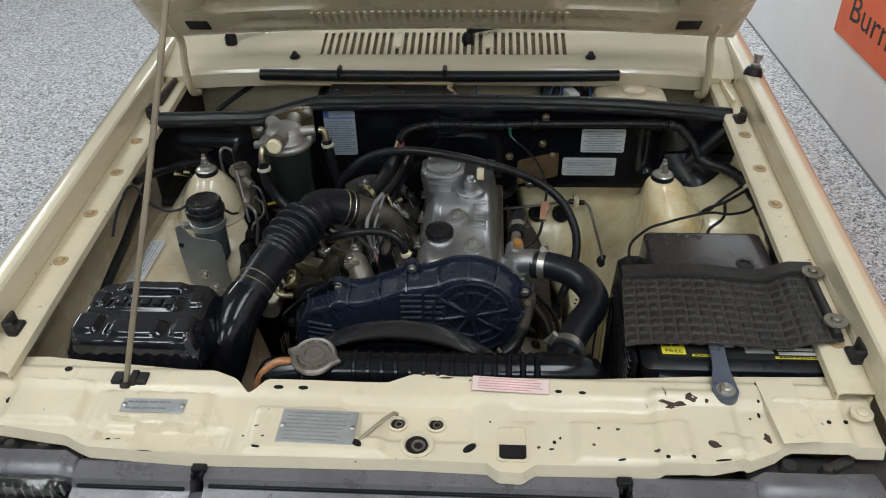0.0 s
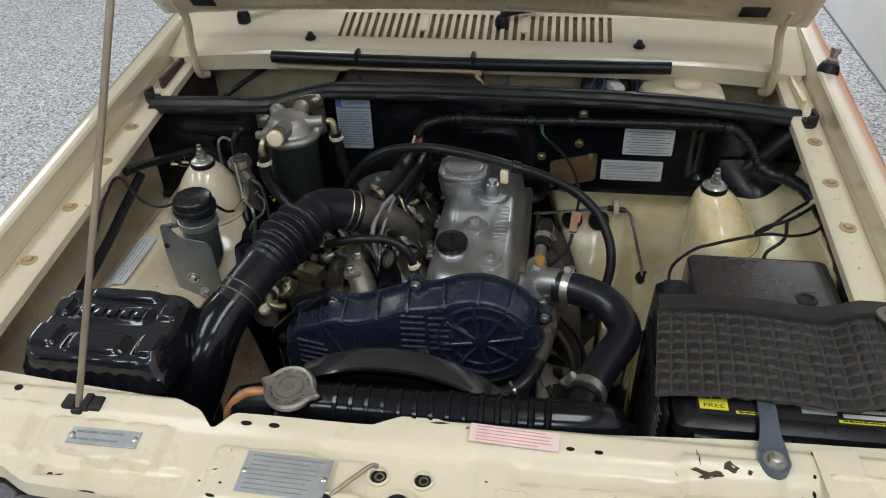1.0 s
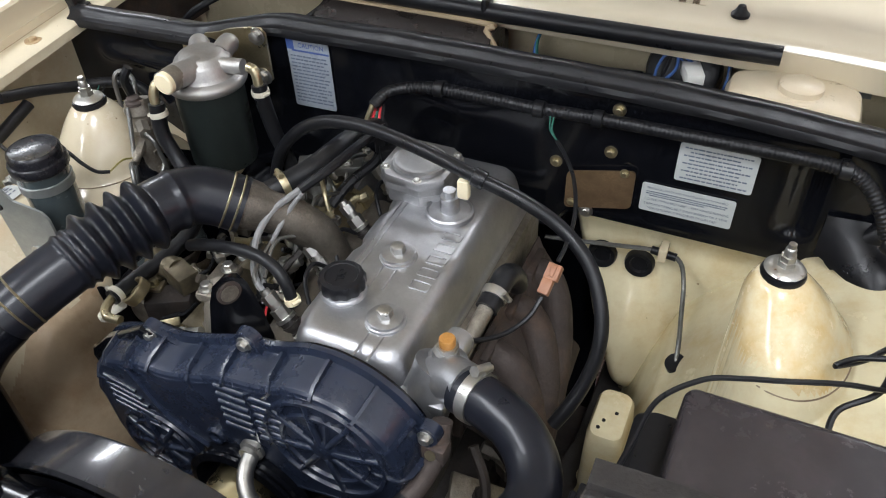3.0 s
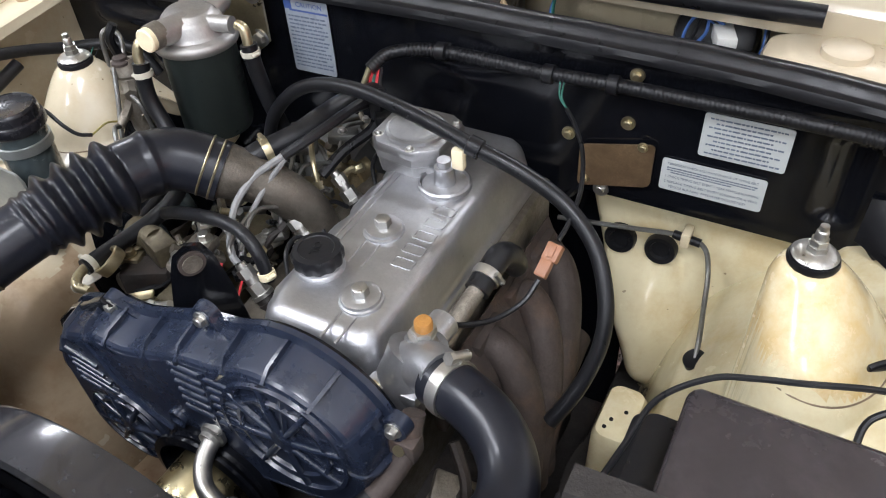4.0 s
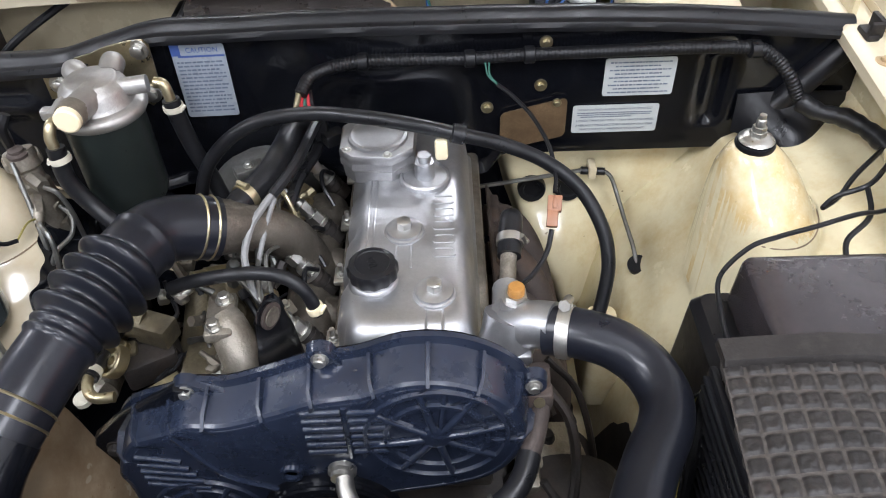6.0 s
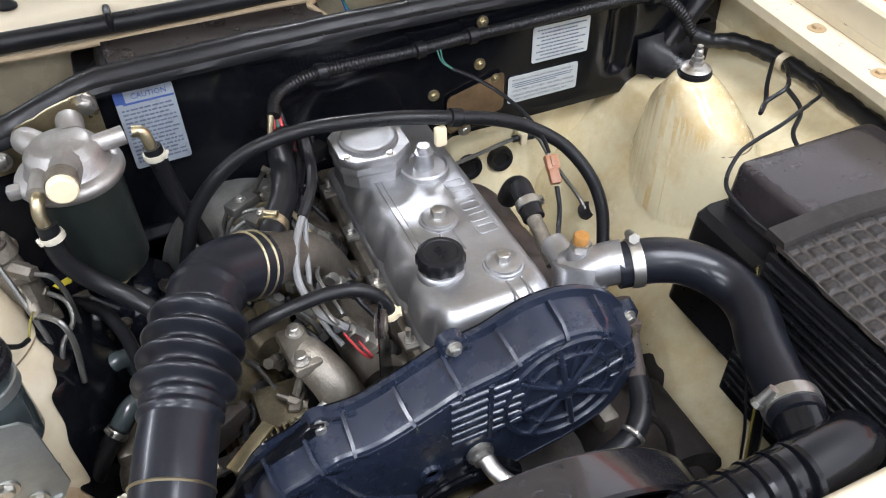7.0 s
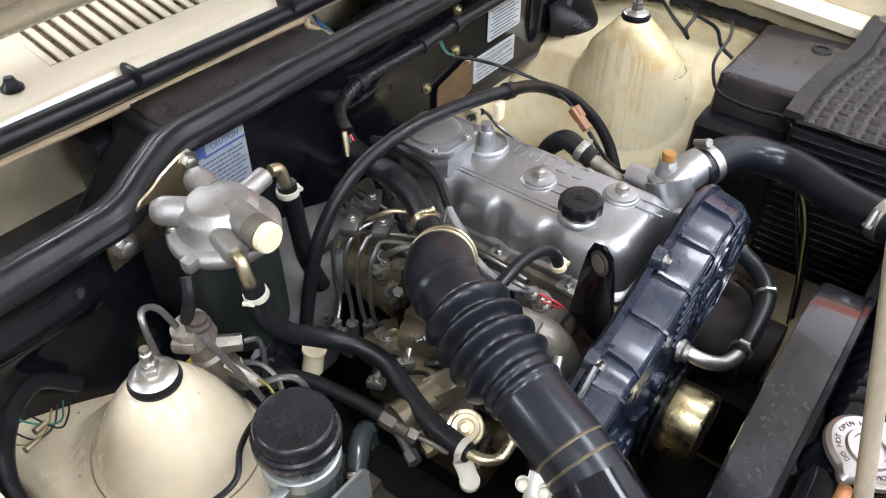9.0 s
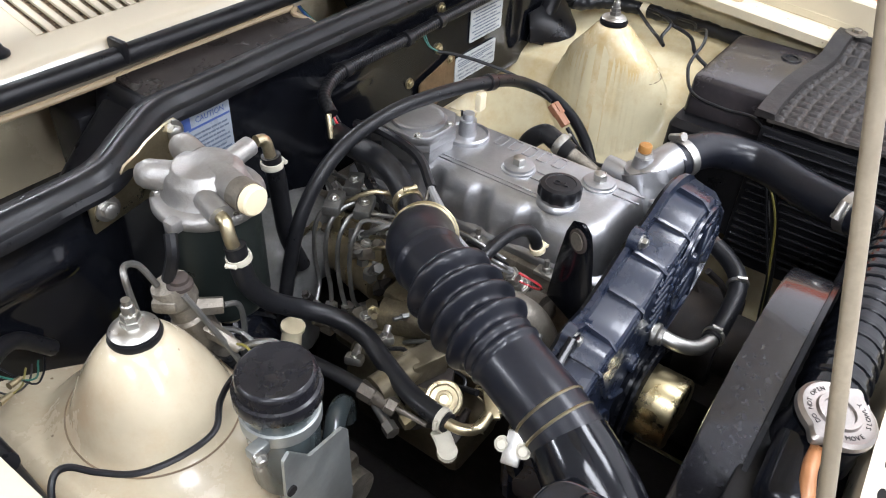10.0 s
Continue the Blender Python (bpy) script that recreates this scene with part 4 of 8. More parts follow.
for x, y, r in ((0.012, 0.590, 0.0135), (-0.013, 0.624, 0.0085), (0.032, 0.624, 0.0085)):
    b = bmesh.new()
    lathe(b, [(r * 1.35, -0.002), (r * 1.4, 0.0022), (r * 1.1, 0.0030), (r * 0.95, 0.0005), (r * 0.93, -0.004)], (x, y, sup_z(x, y)), (0, 0, 1), 28)
    part("hole_rim", b, CREAM_PANEL, support)
    sup_disc(x, y, r * 0.95, r * 0.95, 0, DARK)
    b = bmesh.new()
    lathe(b, [(r * 0.62, 0.0), (r * 0.6, 0.0014), (r * 0.4, 0.0014), (r * 0.38, 0.0)], (x + r * 0.15, y - r * 0.1, sup_z(x, y) + 0.0006), (0, 0, 1), 18)
    part("hole_lip", b, CAST_DULL, support)
b = bmesh.new()
tube(b, [(-0.013, 0.626, 0.902), (-0.021, 0.622, 0.905), (-0.050, 0.594, 0.898), (-0.056, 0.588, 0.893)], 0.0025, 8, 4)
part("latch_spring_rod", b, RODM, support, "grey latch spring rod")
# stamped plates and stickers
rnd = random.Random(4)


def plate(x0, x1, y0, y1, material, ink, lines, label, name="plate", skew=0.0, rivets=True, z=None, fill=0.9, lh=0.22):
    z = z or max(sup_z((x0 + x1) / 2 + dx, (y0 + y1) / 2) for dx in (-0.02, 0, 0.02)) + 0.0014
    m = Matrix.Translation(((x0 + x1) / 2, (y0 + y1) / 2, z)) @ Matrix.Rotation(radians(skew), 4, "Z") @ Matrix.Rotation(radians(4), 4, "X")
    b = bmesh.new()
    box(b, (0, 0, 0), (x1 - x0, y1 - y0, 0.0012), 0.0004, None, 1)
    b.transform(m)
    p = part(name, b, material, support, label)
    if lines:
        b = bmesh.new()
        w, h = x1 - x0, y1 - y0
        step = h * fill / lines
        rows = [(-w * 0.42, w * 0.42 * rnd.uniform(0.6, 1), h * fill / 2 - step * (k + 0.5), step * lh) for k in range(lines)]
        bars(b, m @ Matrix.Translation((0, 0, 0.0008)), rows, rnd)
        part("print", b, ink, p)
    if rivets:
        for sx in (-1, 1):
            b = bmesh.new()
            lathe(b, [(0.0035, 0), (0.0034, 0.001), (0.002, 0.002), (0, 0.0022)], m @ Vector((sx * (x1 - x0) * 0.455, 0, 0.0006)), (0, 0, 1), 12)
            part("rivet", b, STEEL, p)
    return p


plate(-0.344, -0.267, 0.619, 0.639, TINPLATE, GALV, 2, "small riveted stamped alloy plate", lh=0.3)
plate(-0.149, -0.059, 0.583, 0.630, TINPLATE, GALV, 8, "riveted grey specification plate", skew=-1.5)
plate(0.073, 0.165, 0.662, 0.684, PINKLAB, REDINK, 5, "pale sticker with red print", "sticker", -3.0, False, 0.9072)
plate(0.4145, 0.4575, 0.600, 0.690, CREAM_PANEL, CREAM_PANEL, 0, "cream painted cover plate with two screws", "cover_plate", 6.0, False, 0.9065)
for x, y in ((0.444, 0.678), (0.440, 0.610)):
    bolt(support, (x, y, 0.9045), (0, 0, 1), 0.004, 0.002, 1.3, CREAM_PANEL)
bolt(support, (0.520, 0.645, 0.905), (0, 0, 1), 0.008, 0.003, 1.6, CREAM_PANEL)

# grille and headlights
grille = thing("grille", "grey plastic front grille surround below the support panel", "grille", (0, 0.53, 0.8))
for x0, x1, y, z in ((-0.376, -0.240, 0.556, 0.877), (-0.226, 0.236, 0.561, 0.877), (0.250, 0.384, 0.556, 0.877)):
    b = bmesh.new()
    loft(b, [[(x, y + 0.016, z - 0.004), (x, y + 0.010, z), (x, y - 0.012, z - 0.003), (x, y - 0.016, z - 0.012), (x, y - 0.018, z - 0.014), (x, y - 0.05, z - 0.020), (x, y - 0.06, z - 0.035), (x, y - 0.06, z - 0.14), (x, y - 0.05, z - 0.14), (x, y + 0.016, z - 0.03)] for x in (x0, x0 + 0.004, x1 - 0.004, x1)])
    bar = part("bar", b, GREYPL, grille)
    b = bmesh.new()
    box(b, ((x0 + x1) / 2, y - 0.0165, z - 0.0105), (x1 - x0 - 0.012, 0.0040, 0.0040), 0.001)
    part("groove", b, PLASTIC, bar, "dark groove")
b = bmesh.new()
box(b, (0.004, 0.520, 0.835), (0.76, 0.05, 0.05), 0.008)
part('lower_bar', b, GREYPL, grille)
for x in (-0.233, 0.243):
    b = bmesh.new()
    box(b, (x, 0.560, 0.876), (0.017, 0.010, 0.010), 0.0015)
    box(b, (x - 0.005, 0.553, 0.875), (0.004, 0.010, 0.008), 0.001)
    box(b, (x + 0.005, 0.553, 0.875), (0.004, 0.010, 0.008), 0.001)
    part("clip", b, PLASTIC, grille)
for side in (-1, 1):
    hl = thing("headlight", "rectangular headlight in a grey plastic surround", "headlight", (side * 0.49, 0.53, 0.8), "headlights")
    b = bmesh.new()
    loft(b, [[(side * (0.378 + dx), 0.582 + dy, 0.874 + dz), (side * (0.378 + dx), 0.570 + dy, 0.876 + dz), (side * (0.378 + dx), 0.556, 0.872 + dz), (side * (0.378 + dx), 0.552, 0.868 + dz), (side * (0.378 + dx), 0.554, 0.70), (side * (0.378 + dx), 0.58, 0.70)]
             for dx, dy, dz in ((0, -0.012, -0.012), (0.006, -0.006, -0.004), (0.022, 0, 0.0), (0.10, 0.0, 0.0), (0.14, 0.004, -0.002), (0.16, 0.012, -0.02), (0.20, 0.03, -0.05))])
    part("surround", b, GREYPL, hl)
    lo = rrect(0.388, 0.525, 0.74, 0.866, 0, 0.022, 5)
    b = bmesh.new()
    loft(b, [[Vector((side * p.x, 0.556, p.y)) for p in lo], [Vector((side * p.x, 0.545, p.y - 0.002)) for p in lo], [Vector((side * (0.4565 + (p.x - 0.4565) * 0.92), 0.538, 0.797 + (p.y - 0.797) * 0.92)) for p in lo]])
    part("lens", b, GLASS, hl)
    b = bmesh.new()
    box(b, (side * 0.4565, 0.551, 0.803), (0.13, 0.002, 0.112))
    part("reflector", b, STEEL, hl)
    for i in range(12):
        b = bmesh.new()
        box(b, (side * (0.397 + 0.0108 * i), 0.5465, 0.803), (0.0024, 0.004, 0.104), 0.0008, None, 1)
        part("lens_rib", b, TINPLATE, hl)
    b = bmesh.new()
    box(b, (side * 0.475, 0.592, 0.80), (0.19, 0.05, 0.13), 0.012)
    cyl(b, (side * 0.43, 0.592, 0.855), (side * 0.43, 0.592, 0.876), 0.012, 0.008, 12)
    cyl(b, (side * 0.47, 0.588, 0.86), (side * 0.47, 0.588, 0.878), 0.010, 0.006, 6)
    box(b, (side * 0.49, 0.60, 0.868), (0.03, 0.012, 0.012), 0.002, Matrix.Rotation(0.5, 4, "Z"))
    part("bucket", b, UNDER, hl, "grimy dark headlight bucket")
b = bmesh.new()
box(b, (0, 0.56, 0.60), (1.0, 0.06, 0.48))
part("front_apron", b, UNDER, car)
for side in (-1, 1):
    for y in (1.02, 3.35):
        b = bmesh.new()
        lathe(b, [(0.19, -0.085), (0.27, -0.085), (0.295, -0.07), (0.30, 0.0), (0.295, 0.07), (0.27, 0.085), (0.19, 0.085)], (side * 0.56, y, 0.30), (1, 0, 0), 40)
        tyre = part("wheel", b, RUBBER, car, "black tyre on a steel wheel")
        b = bmesh.new()
        lathe(b, [(0.0, 0.05), (0.10, 0.05), (0.17, 0.07), (0.19, 0.08), (0.19, -0.08), (0.0, -0.06)], (side * 0.56, y, 0.30), (side, 0, 0), 32)
        part("rim", b, STEEL, tyre)

# ---- engine ----
engine = thing("engine", "four-cylinder engine with a bare alloy valve cover and navy timing cover", "engine", (0.04, 1.05, 0.40))


b = bmesh.new()
box(b, (0.044, 1.10, 0.747), (0.146, 0.35, 0.162), 0.006)
part("cylinder_head", b, CAST_DULL, engine, "oily grey cylinder head")
b = bmesh.new()
box(b, (0.045, 1.09, 0.54), (0.24, 0.40, 0.27), 0.02)
part("engine_block", b, IRON, engine, "dark oily engine block")

# valve cover: skirt, waisted sides, flat top with a raised rear plateau
BULGES = (0.988, 1.048, 1.108, 1.168)


def cover_loop(x0, x1, y0, y1, z, r, amp):
    """A rounded rectangle whose pump side swells into four bulges."""
    base = rrect(x0, x1, y0, y1, z, r)
    out = base[:12]
    for k in range(1, 60):
        y = (y1 - r) + ((y0 + r) - (y1 - r)) * k / 60
        f = max(1 - sstep(abs(y - c), 0.015, 0.026) for c in BULGES)
        out.append(Vector((x0 - amp * f, y, z)))
    return out + base[12:]


b = bmesh.new()
loft(b, [cover_loop(*q) for q in ((-0.021, 0.108, 0.930, 1.262, 0.827, 0.014, 0.0), (-0.021, 0.108, 0.930, 1.262, 0.8345, 0.014, 0.0), (-0.0195, 0.1065, 0.9315, 1.2605, 0.836, 0.014, 0.0), (-0.014, 0.1045, 0.935, 1.258, 0.8375, 0.016, 0.004),
         (-0.0125, 0.1035, 0.936, 1.257, 0.848, 0.020, 0.0075), (-0.0115, 0.102, 0.937, 1.256, 0.860, 0.021, 0.0078), (-0.010, 0.100, 0.939, 1.254, 0.871, 0.021, 0.0068), (-0.0075, 0.0975, 0.942, 1.251, 0.8795, 0.019, 0.0045),
         (-0.0035, 0.0938, 0.947, 1.247, 0.8852, 0.017, 0.0018), (0.0005, 0.0898, 0.952, 1.243, 0.8878, 0.015, 0.0004), (0.0045, 0.0858, 0.957, 1.238, 0.8885, 0.013, 0.0))])
vc = part("valve_cover", b, CAST, engine, "bare cast alloy valve cover with raised badge bars", 50)
for y in (0.985, 1.068, 1.148, 1.228):
    b = bmesh.new()
    box(b, (-0.026, y, 0.830), (0.016, 0.022, 0.005), 0.001)
    hexbolt(b, (-0.027, y, 0.832), (0, 0, 1), 0.0046, 0.005, 1.5)
    cyl(b, (-0.027, y, 0.836), (-0.027, y, 0.846), 0.0026, None, 10)
    part("bolt", b, STEEL, vc)
for x, y in ((0.039, 1.066), (0.067, 0.985)):
    b = bmesh.new()
    lathe(b, [(0.019, 0), (0.0185, 0.0025), (0.0168, 0.0032), (0.0162, 0.0055), (0.0118, 0.0068), (0, 0.007)], (x, y, 0.888), (0, 0, 1), 30)
    part("stud_washer", b, CAST, vc)
    bolt(vc, (x, y, 0.8945), (0, 0, 1), 0.0075, 0.0075, 0)
    for s in (-0.007, 0.007):
        b = bmesh.new()
        box(b, (x + s, y - 0.034, 0.8888), (0.0022, 0.030, 0.002), 0.0006)
        part("ridge", b, CAST, vc)
# raised badge reduced to plain bars
for i in range(5):
    b = bmesh.new()
    y0 = 1.0300 + 0.0187 * i
    lo, li = rrect(0.0655, 0.0865, y0, y0 + 0.0130, 0.8882, 0.003, 3), rrect(0.0674, 0.0846, y0 + 0.0019, y0 + 0.0111, 0.8882, 0.002, 3)
    loft(b, [lo, [p + Vector((0, 0, 0.0013)) for p in lo], [p + Vector((0, 0, 0.0013)) for p in li], li], False, False)
    part("badge_bar", b, CAST, vc)
# long low rails along the top
for x in (0.004, 0.010):
    b = bmesh.new()
    box(b, (x, 1.085, 0.8886), (0.0022, 0.125, 0.0018), 0.0006)
    part("ridge", b, CAST, vc)
# oil filler
b = bmesh.new()
lathe(b, [(0.0225, 0), (0.0215, 0.004), (0.0195, 0.006), (0.019, 0.012)], (0.014, 1.003, 0.886), (0, 0, 1), 32)
part("filler_neck", b, CAST, vc)
b = bmesh.new()
lathe(b, [(0, 0), (0.0208, 0), (0.0218, 0.002), (0.0218, 0.010), (0.0202, 0.013), (0.0155, 0.0140), (0.0148, 0.0132), (0, 0.0132)], (0.014, 1.003, 0.896), (0, 0, 1), 72,
      wave=lambda a, k: 1 + (0.035 * math.sin(12 * a) if 0 < k < 4 else 0))
cap = part("oil_cap", b, PLASTIC, vc, "black fluted plastic oil filler cap")
text_mesh("OIL", 0.0105, Matrix.Translation((0.014, 1.003, 0.9092)) @ Matrix.Rotation(radians(-75), 4, "Z") @ Matrix.Translation((0, -0.0036, 0)), PLASTIC, cap, "lettering", 0.0008, "CENTER")
# breather dome at the rear
HEXO = [(-0.026, -0.034), (0.014, -0.038), (0.036, -0.022), (0.038, 0.026), (0.022, 0.038), (-0.024, 0.038), (-0.039, 0.022), (-0.039, -0.020)]
b = bmesh.new()
loft(b, [[Vector((0.012 + x * k, 1.178 + y * k, z)) for x, y in HEXO] for k, z in ((0.92, 0.885), (0.95, 0.900), (1.0, 0.902), (1.0, 0.9075), (0.985, 0.909), (0.985, 0.9105), (1.0, 0.9115), (1.0, 0.917), (0.97, 0.919))])
dome = part("breather_cover", b, CAST_COVER, vc, "flanged alloy breather cover")
b = bmesh.new()
lathe(b, [(0.031, 0), (0.030, 0.0035), (0.027, 0.0045), (0.0245, 0.0035), (0.020, 0.004), (0.0, 0.005)], (0.011, 1.179, 0.9185), (0, 0, 1), 36)
part("dome", b, CAST_COVER, dome)
for x, y in ((-0.031, -0.021), (0.010, -0.032), (0.030, 0.026), (-0.026, 0.029)):
    bolt(dome, (0.012 + x, 1.178 + y, 0.918), (0, 0, 1), 0.0036, 0.003, 1.4)
b = bmesh.new()
lathe(b, [(0.026, -0.002), (0.0255, 0.005), (0.0235, 0.0065), (0.022, 0.0035), (0.0105, 0.0045), (0.0095, 0.022), (0.0065, 0.0225), (0.0065, 0.030), (0, 0.030)], (0.058, 1.146, 0.888), (0, 0, 1), 24)
part("breather_post", b, CAST, vc)
b = bmesh.new()
box(b, (0.0755, 1.143, 0.926), (0.013, 0.009, 0.022), 0.003)
part("hose_tab", b, CREAMCAP, vc, "cream hose tab")

# timing cover
TY0, TY1 = 0.870, 0.910
OUT = [(-0.203, 0.785), (-0.205, 0.80), (-0.192, 0.832), (-0.176, 0.852), (-0.150, 0.862), (-0.128, 0.872), (-0.098, 0.872), (-0.060, 0.885), (-0.028, 0.898), (0.010, 0.905), (0.045, 0.918), (0.080, 0.917), (0.110, 0.903),
       (0.132, 0.880), (0.143, 0.850), (0.138, 0.812), (0.118, 0.782), (0.085, 0.765), (0.04, 0.755), (0.0, 0.745), (-0.04, 0.725), (-0.07, 0.700), (-0.105, 0.685), (-0.14, 0.680), (-0.175, 0.695), (-0.198, 0.73)]


def inset(pts, d):
    """Moves every corner of a closed outline inwards by d."""
    out = []
    n = len(pts)
    for i in range(n):
        a, p, c = Vector(pts[i - 1]), Vector(pts[i]), Vector(pts[(i + 1) % n])
        t = (c - a).normalized()
        nrm = Vector((t.y, -t.x))
        out.append(p + nrm * d)
    return out


def ring(pts, y):
    return [Vector((p[0], y, p[1])) for p in pts]


ptsv = [Vector(p) for p in OUT]
fine = [Vector((q.x, q.y)) for q in smooth_path([Vector((p.x, p.y, 0)) for p in ptsv + [ptsv[0]]], 4)][:-1]
b = bmesh.new()
loft(b, [ring(inset(fine, -0.0075), TY1), ring(inset(fine, -0.0075), TY1 - 0.005), ring(fine, TY1 - 0.0062), ring(inset(fine, 0.0045), TY0 + 0.0065), ring(inset(fine, 0.0056), TY0 + 0.0032), ring(inset(fine, 0.0078), TY0 + 0.0010), ring(inset(fine, 0.0108), TY0 + 0.0001), ring(inset(fine, 0.0135), TY0)])
tc = part("timing_cover", b, NAVY, engine, "ribbed dark navy timing belt cover", 24)
# ribs over the sloping rim
n = len(fine)
rim_o, rim_m, rim_i = inset(fine, -0.001), inset(fine, 0.004), inset(fine, 0.0125)
for k in range(2, n, 5):
    p, q, r = rim_o[k], rim_m[k], rim_i[k]
    if p.y < 0.80:
        continue
    b = bmesh.new()
    t = (rim_o[(k + 1) % n] - rim_o[k - 1]).normalized() * 0.0018
    o = (p - r).normalized() * 0.0042
    loft(b, [[Vector((c.x + s * t.x + g * o.x, y - g * 0.0025, c.y + s * t.y + g * o.y)) for s, g in ((-1, -0.5), (-0.8, 1), (0.8, 1), (1, -0.5))] for c, y in ((p, TY1 - 0.006), (q, TY0 + 0.010), (r, TY0 + 0.0005), (r * 0.93 + rim_i[(k + n // 2) % n] * 0.07, TY0 + 0.001))])
    part("rib", b, NAVY, tc)
b = bmesh.new()
edge = [rim_i[k % n] for k in range(0, n + 1)]
tube(b, [(p.x, TY0 + 0.0015, p.y) for p in edge], 0.0021, 6, 1)
part("face_bead", b, NAVY, tc)
# wheel boss with spokes
HX, HZ = 0.067, 0.848
for cx, cz, R, nsp in ((HX, HZ, 0.056, 8), (-0.135, 0.742, 0.046, 8)):
    for r in (R, R * 0.72):
        b = bmesh.new()
        lathe(b, [(r - 0.0030, -0.001), (r - 0.0016, 0.0036), (r + 0.0016, 0.0036), (r + 0.0030, -0.001)], (cx, TY0 + 0.0005, cz), (0, -1, 0), 48)
        part("boss_ring", b, NAVY, tc)
    b = bmesh.new()
    lathe(b, [(0.014, -0.001), (0.013, 0.003), (0.010, 0.0042), (0, 0.0042)], (cx, TY0, cz), (0, -1, 0), 24)
    part("boss_hub", b, NAVY, tc)
    for k in range(nsp):
        a = radians(360 * k / nsp + 12)
        b = bmesh.new()
        tube(b, [(cx + 0.010 * math.cos(a), TY0 - 0.002, cz + 0.010 * math.sin(a)), (cx + R * 0.5 * math.cos(a), TY0 - 0.002, cz + R * 0.5 * math.sin(a)), (cx + R * 1.0 * math.cos(a), TY0, cz + R * 1.0 * math.sin(a))], 0.0031, 12, 2)
        part("spoke", b, NAVY, tc)
# louvre bars
for i in range(6):
    for x0, x1 in ((-0.036, -0.005), (0.0, 0.030)):
        b = bmesh.new()
        z = 0.882 - 0.0105 * i
        tube(b, [(x0, TY0 + 0.0004, z - 0.001), (x1, TY0 + 0.0004, z)], 0.0031, 12, 2)
        part("louvre", b, NAVY, tc)
for i in range(5):
    b = bmesh.new()
    z = 0.828 - 0.010 * i
    tube(b, [(-0.178, TY0, z), (-0.142 + 0.004 * i, TY0 - 0.0005, z - 0.008)], 0.0028, 12, 2)
    part("louvre", b, NAVY, tc)
for a3 in ([(0.036, TY0, 0.895), (0.03, TY0 - 0.001, 0.878), (0.048, TY0 - 0.001, 0.862)], [(-0.14, TY0, 0.855), (-0.11, TY0 - 0.001, 0.80), (-0.07, TY0 - 0.001, 0.775)], [(-0.002, TY0, 0.888), (-0.002, TY0, 0.82)],
           [(0.075, TY0 + 0.001, 0.902), (0.070, TY0 - 0.001, 0.855)]):
    b = bmesh.new()
    tube(b, a3, 0.0028, 6, 4)
    part("rib", b, NAVY, tc)
b = bmesh.new()
lathe(b, [(0.010, 0), (0.0095, 0.004), (0.0065, 0.004), (0.006, -0.001), (0, -0.001)], (-0.055, TY0, 0.80), (0, -1, 0), 20)
part("plug_boss", b, NAVY, tc)
# lugs and their bolts
for x, z in ((-0.132, 0.872), (-0.020, 0.908), (0.145, 0.868), (-0.088, 0.775), (0.10, 0.760)):
    b = bmesh.new()
    cyl(b, (x, TY1, z), (x, TY1 - 0.010, z), 0.012, 0.0105, 20)
    d = Vector((0.045 - x, 0.80 - z)).normalized() * 0.03
    for g in (-1, 1):
        o = Vector((-d.y, d.x)) * 0.30 * g
        loft(b, [[Vector((x + o.x + d.x * k - o.x * 0.4 * k * 0, yy, z + o.y + d.y * k)) + Vector((o.x * w, 0, o.y * w)) for w, yy in ((-0.18, TY1), (-0.18, TY1 - 0.011), (0.18, TY1 - 0.011), (0.18, TY1))] for k in (0.0, 1.0)])
    lug = part("lug", b, NAVY, tc)
    b = bmesh.new()
    hexbolt(b, (x, TY1 - 0.010, z), (0, -1, 0), 0.0052, 0.005, 1.4)
    part("bolt", b, STEEL, tc)
# rear plate of the belt case
b = bmesh.new()
loft(b, [ring(inset(fine, -0.0045), TY1 + 0.004), ring(inset(fine, -0.0045), TY1 + 0.001)])
part("belt_case_back", b, BLACK, engine)
b = bmesh.new()
BRK = [(-0.226, 0.806), (-0.222, 0.818), (-0.193, 0.846), (-0.140, 0.880), (-0.128, 0.876), (-0.130, 0.800), (-0.165, 0.770), (-0.214, 0.772)]
loft(b, [ring(BRK, 0.903), ring(BRK, 0.898), ring(inset(BRK, 0.0015), 0.896)])
part("pump_bracket", b, BLACK, engine, "black steel pump bracket")
for x, z in ((-0.167, 0.846), (-0.208, 0.803)):
    bolt(engine, (x, 0.896, z), (0, -1, 0), 0.0065, 0.006, 1.3, IRON)
# heater pipe out of the cover with its hose to the fan side
b = bmesh.new()
lathe(b, [(0.012, 0), (0.012, 0.004), (0.009, 0.006), (0.009, 0.010)], (-0.012, 0.868, 0.806), (0, -1, 0), 20)
part("pipe_flange", b, STEEL, engine)
b = bmesh.new()
tube(b, [(-0.011, 0.872, 0.808), (-0.007, 0.847, 0.802), (0.006, 0.830, 0.796), (0.027, 0.823, 0.793), (0.040, 0.822, 0.7925)], 0.0075, 14, 6)
part("water_pipe", b, STEEL, engine, "bright steel water pipe")
b = bmesh.new()
tube(b, [(0.030, 0.823, 0.793), (0.052, 0.822, 0.793), (0.079, 0.823, 0.798), (0.104, 0.826, 0.804), (0.122, 0.835, 0.811), (0.134, 0.850, 0.816), (0.141, 0.868, 0.821)], 0.0098, 14, 6)
bh = part("bypass_hose", b, RUBBER, engine, "black bypass hose with wire clips")
clamp_ring(bh, (0.036, 0.8225, 0.793), (1, -0.05, 0), 0.0101, 0.004)
clamp_ring(bh, (0.112, 0.829, 0.807), (0.85, 0.4, 0.3), 0.0101, 0.004)

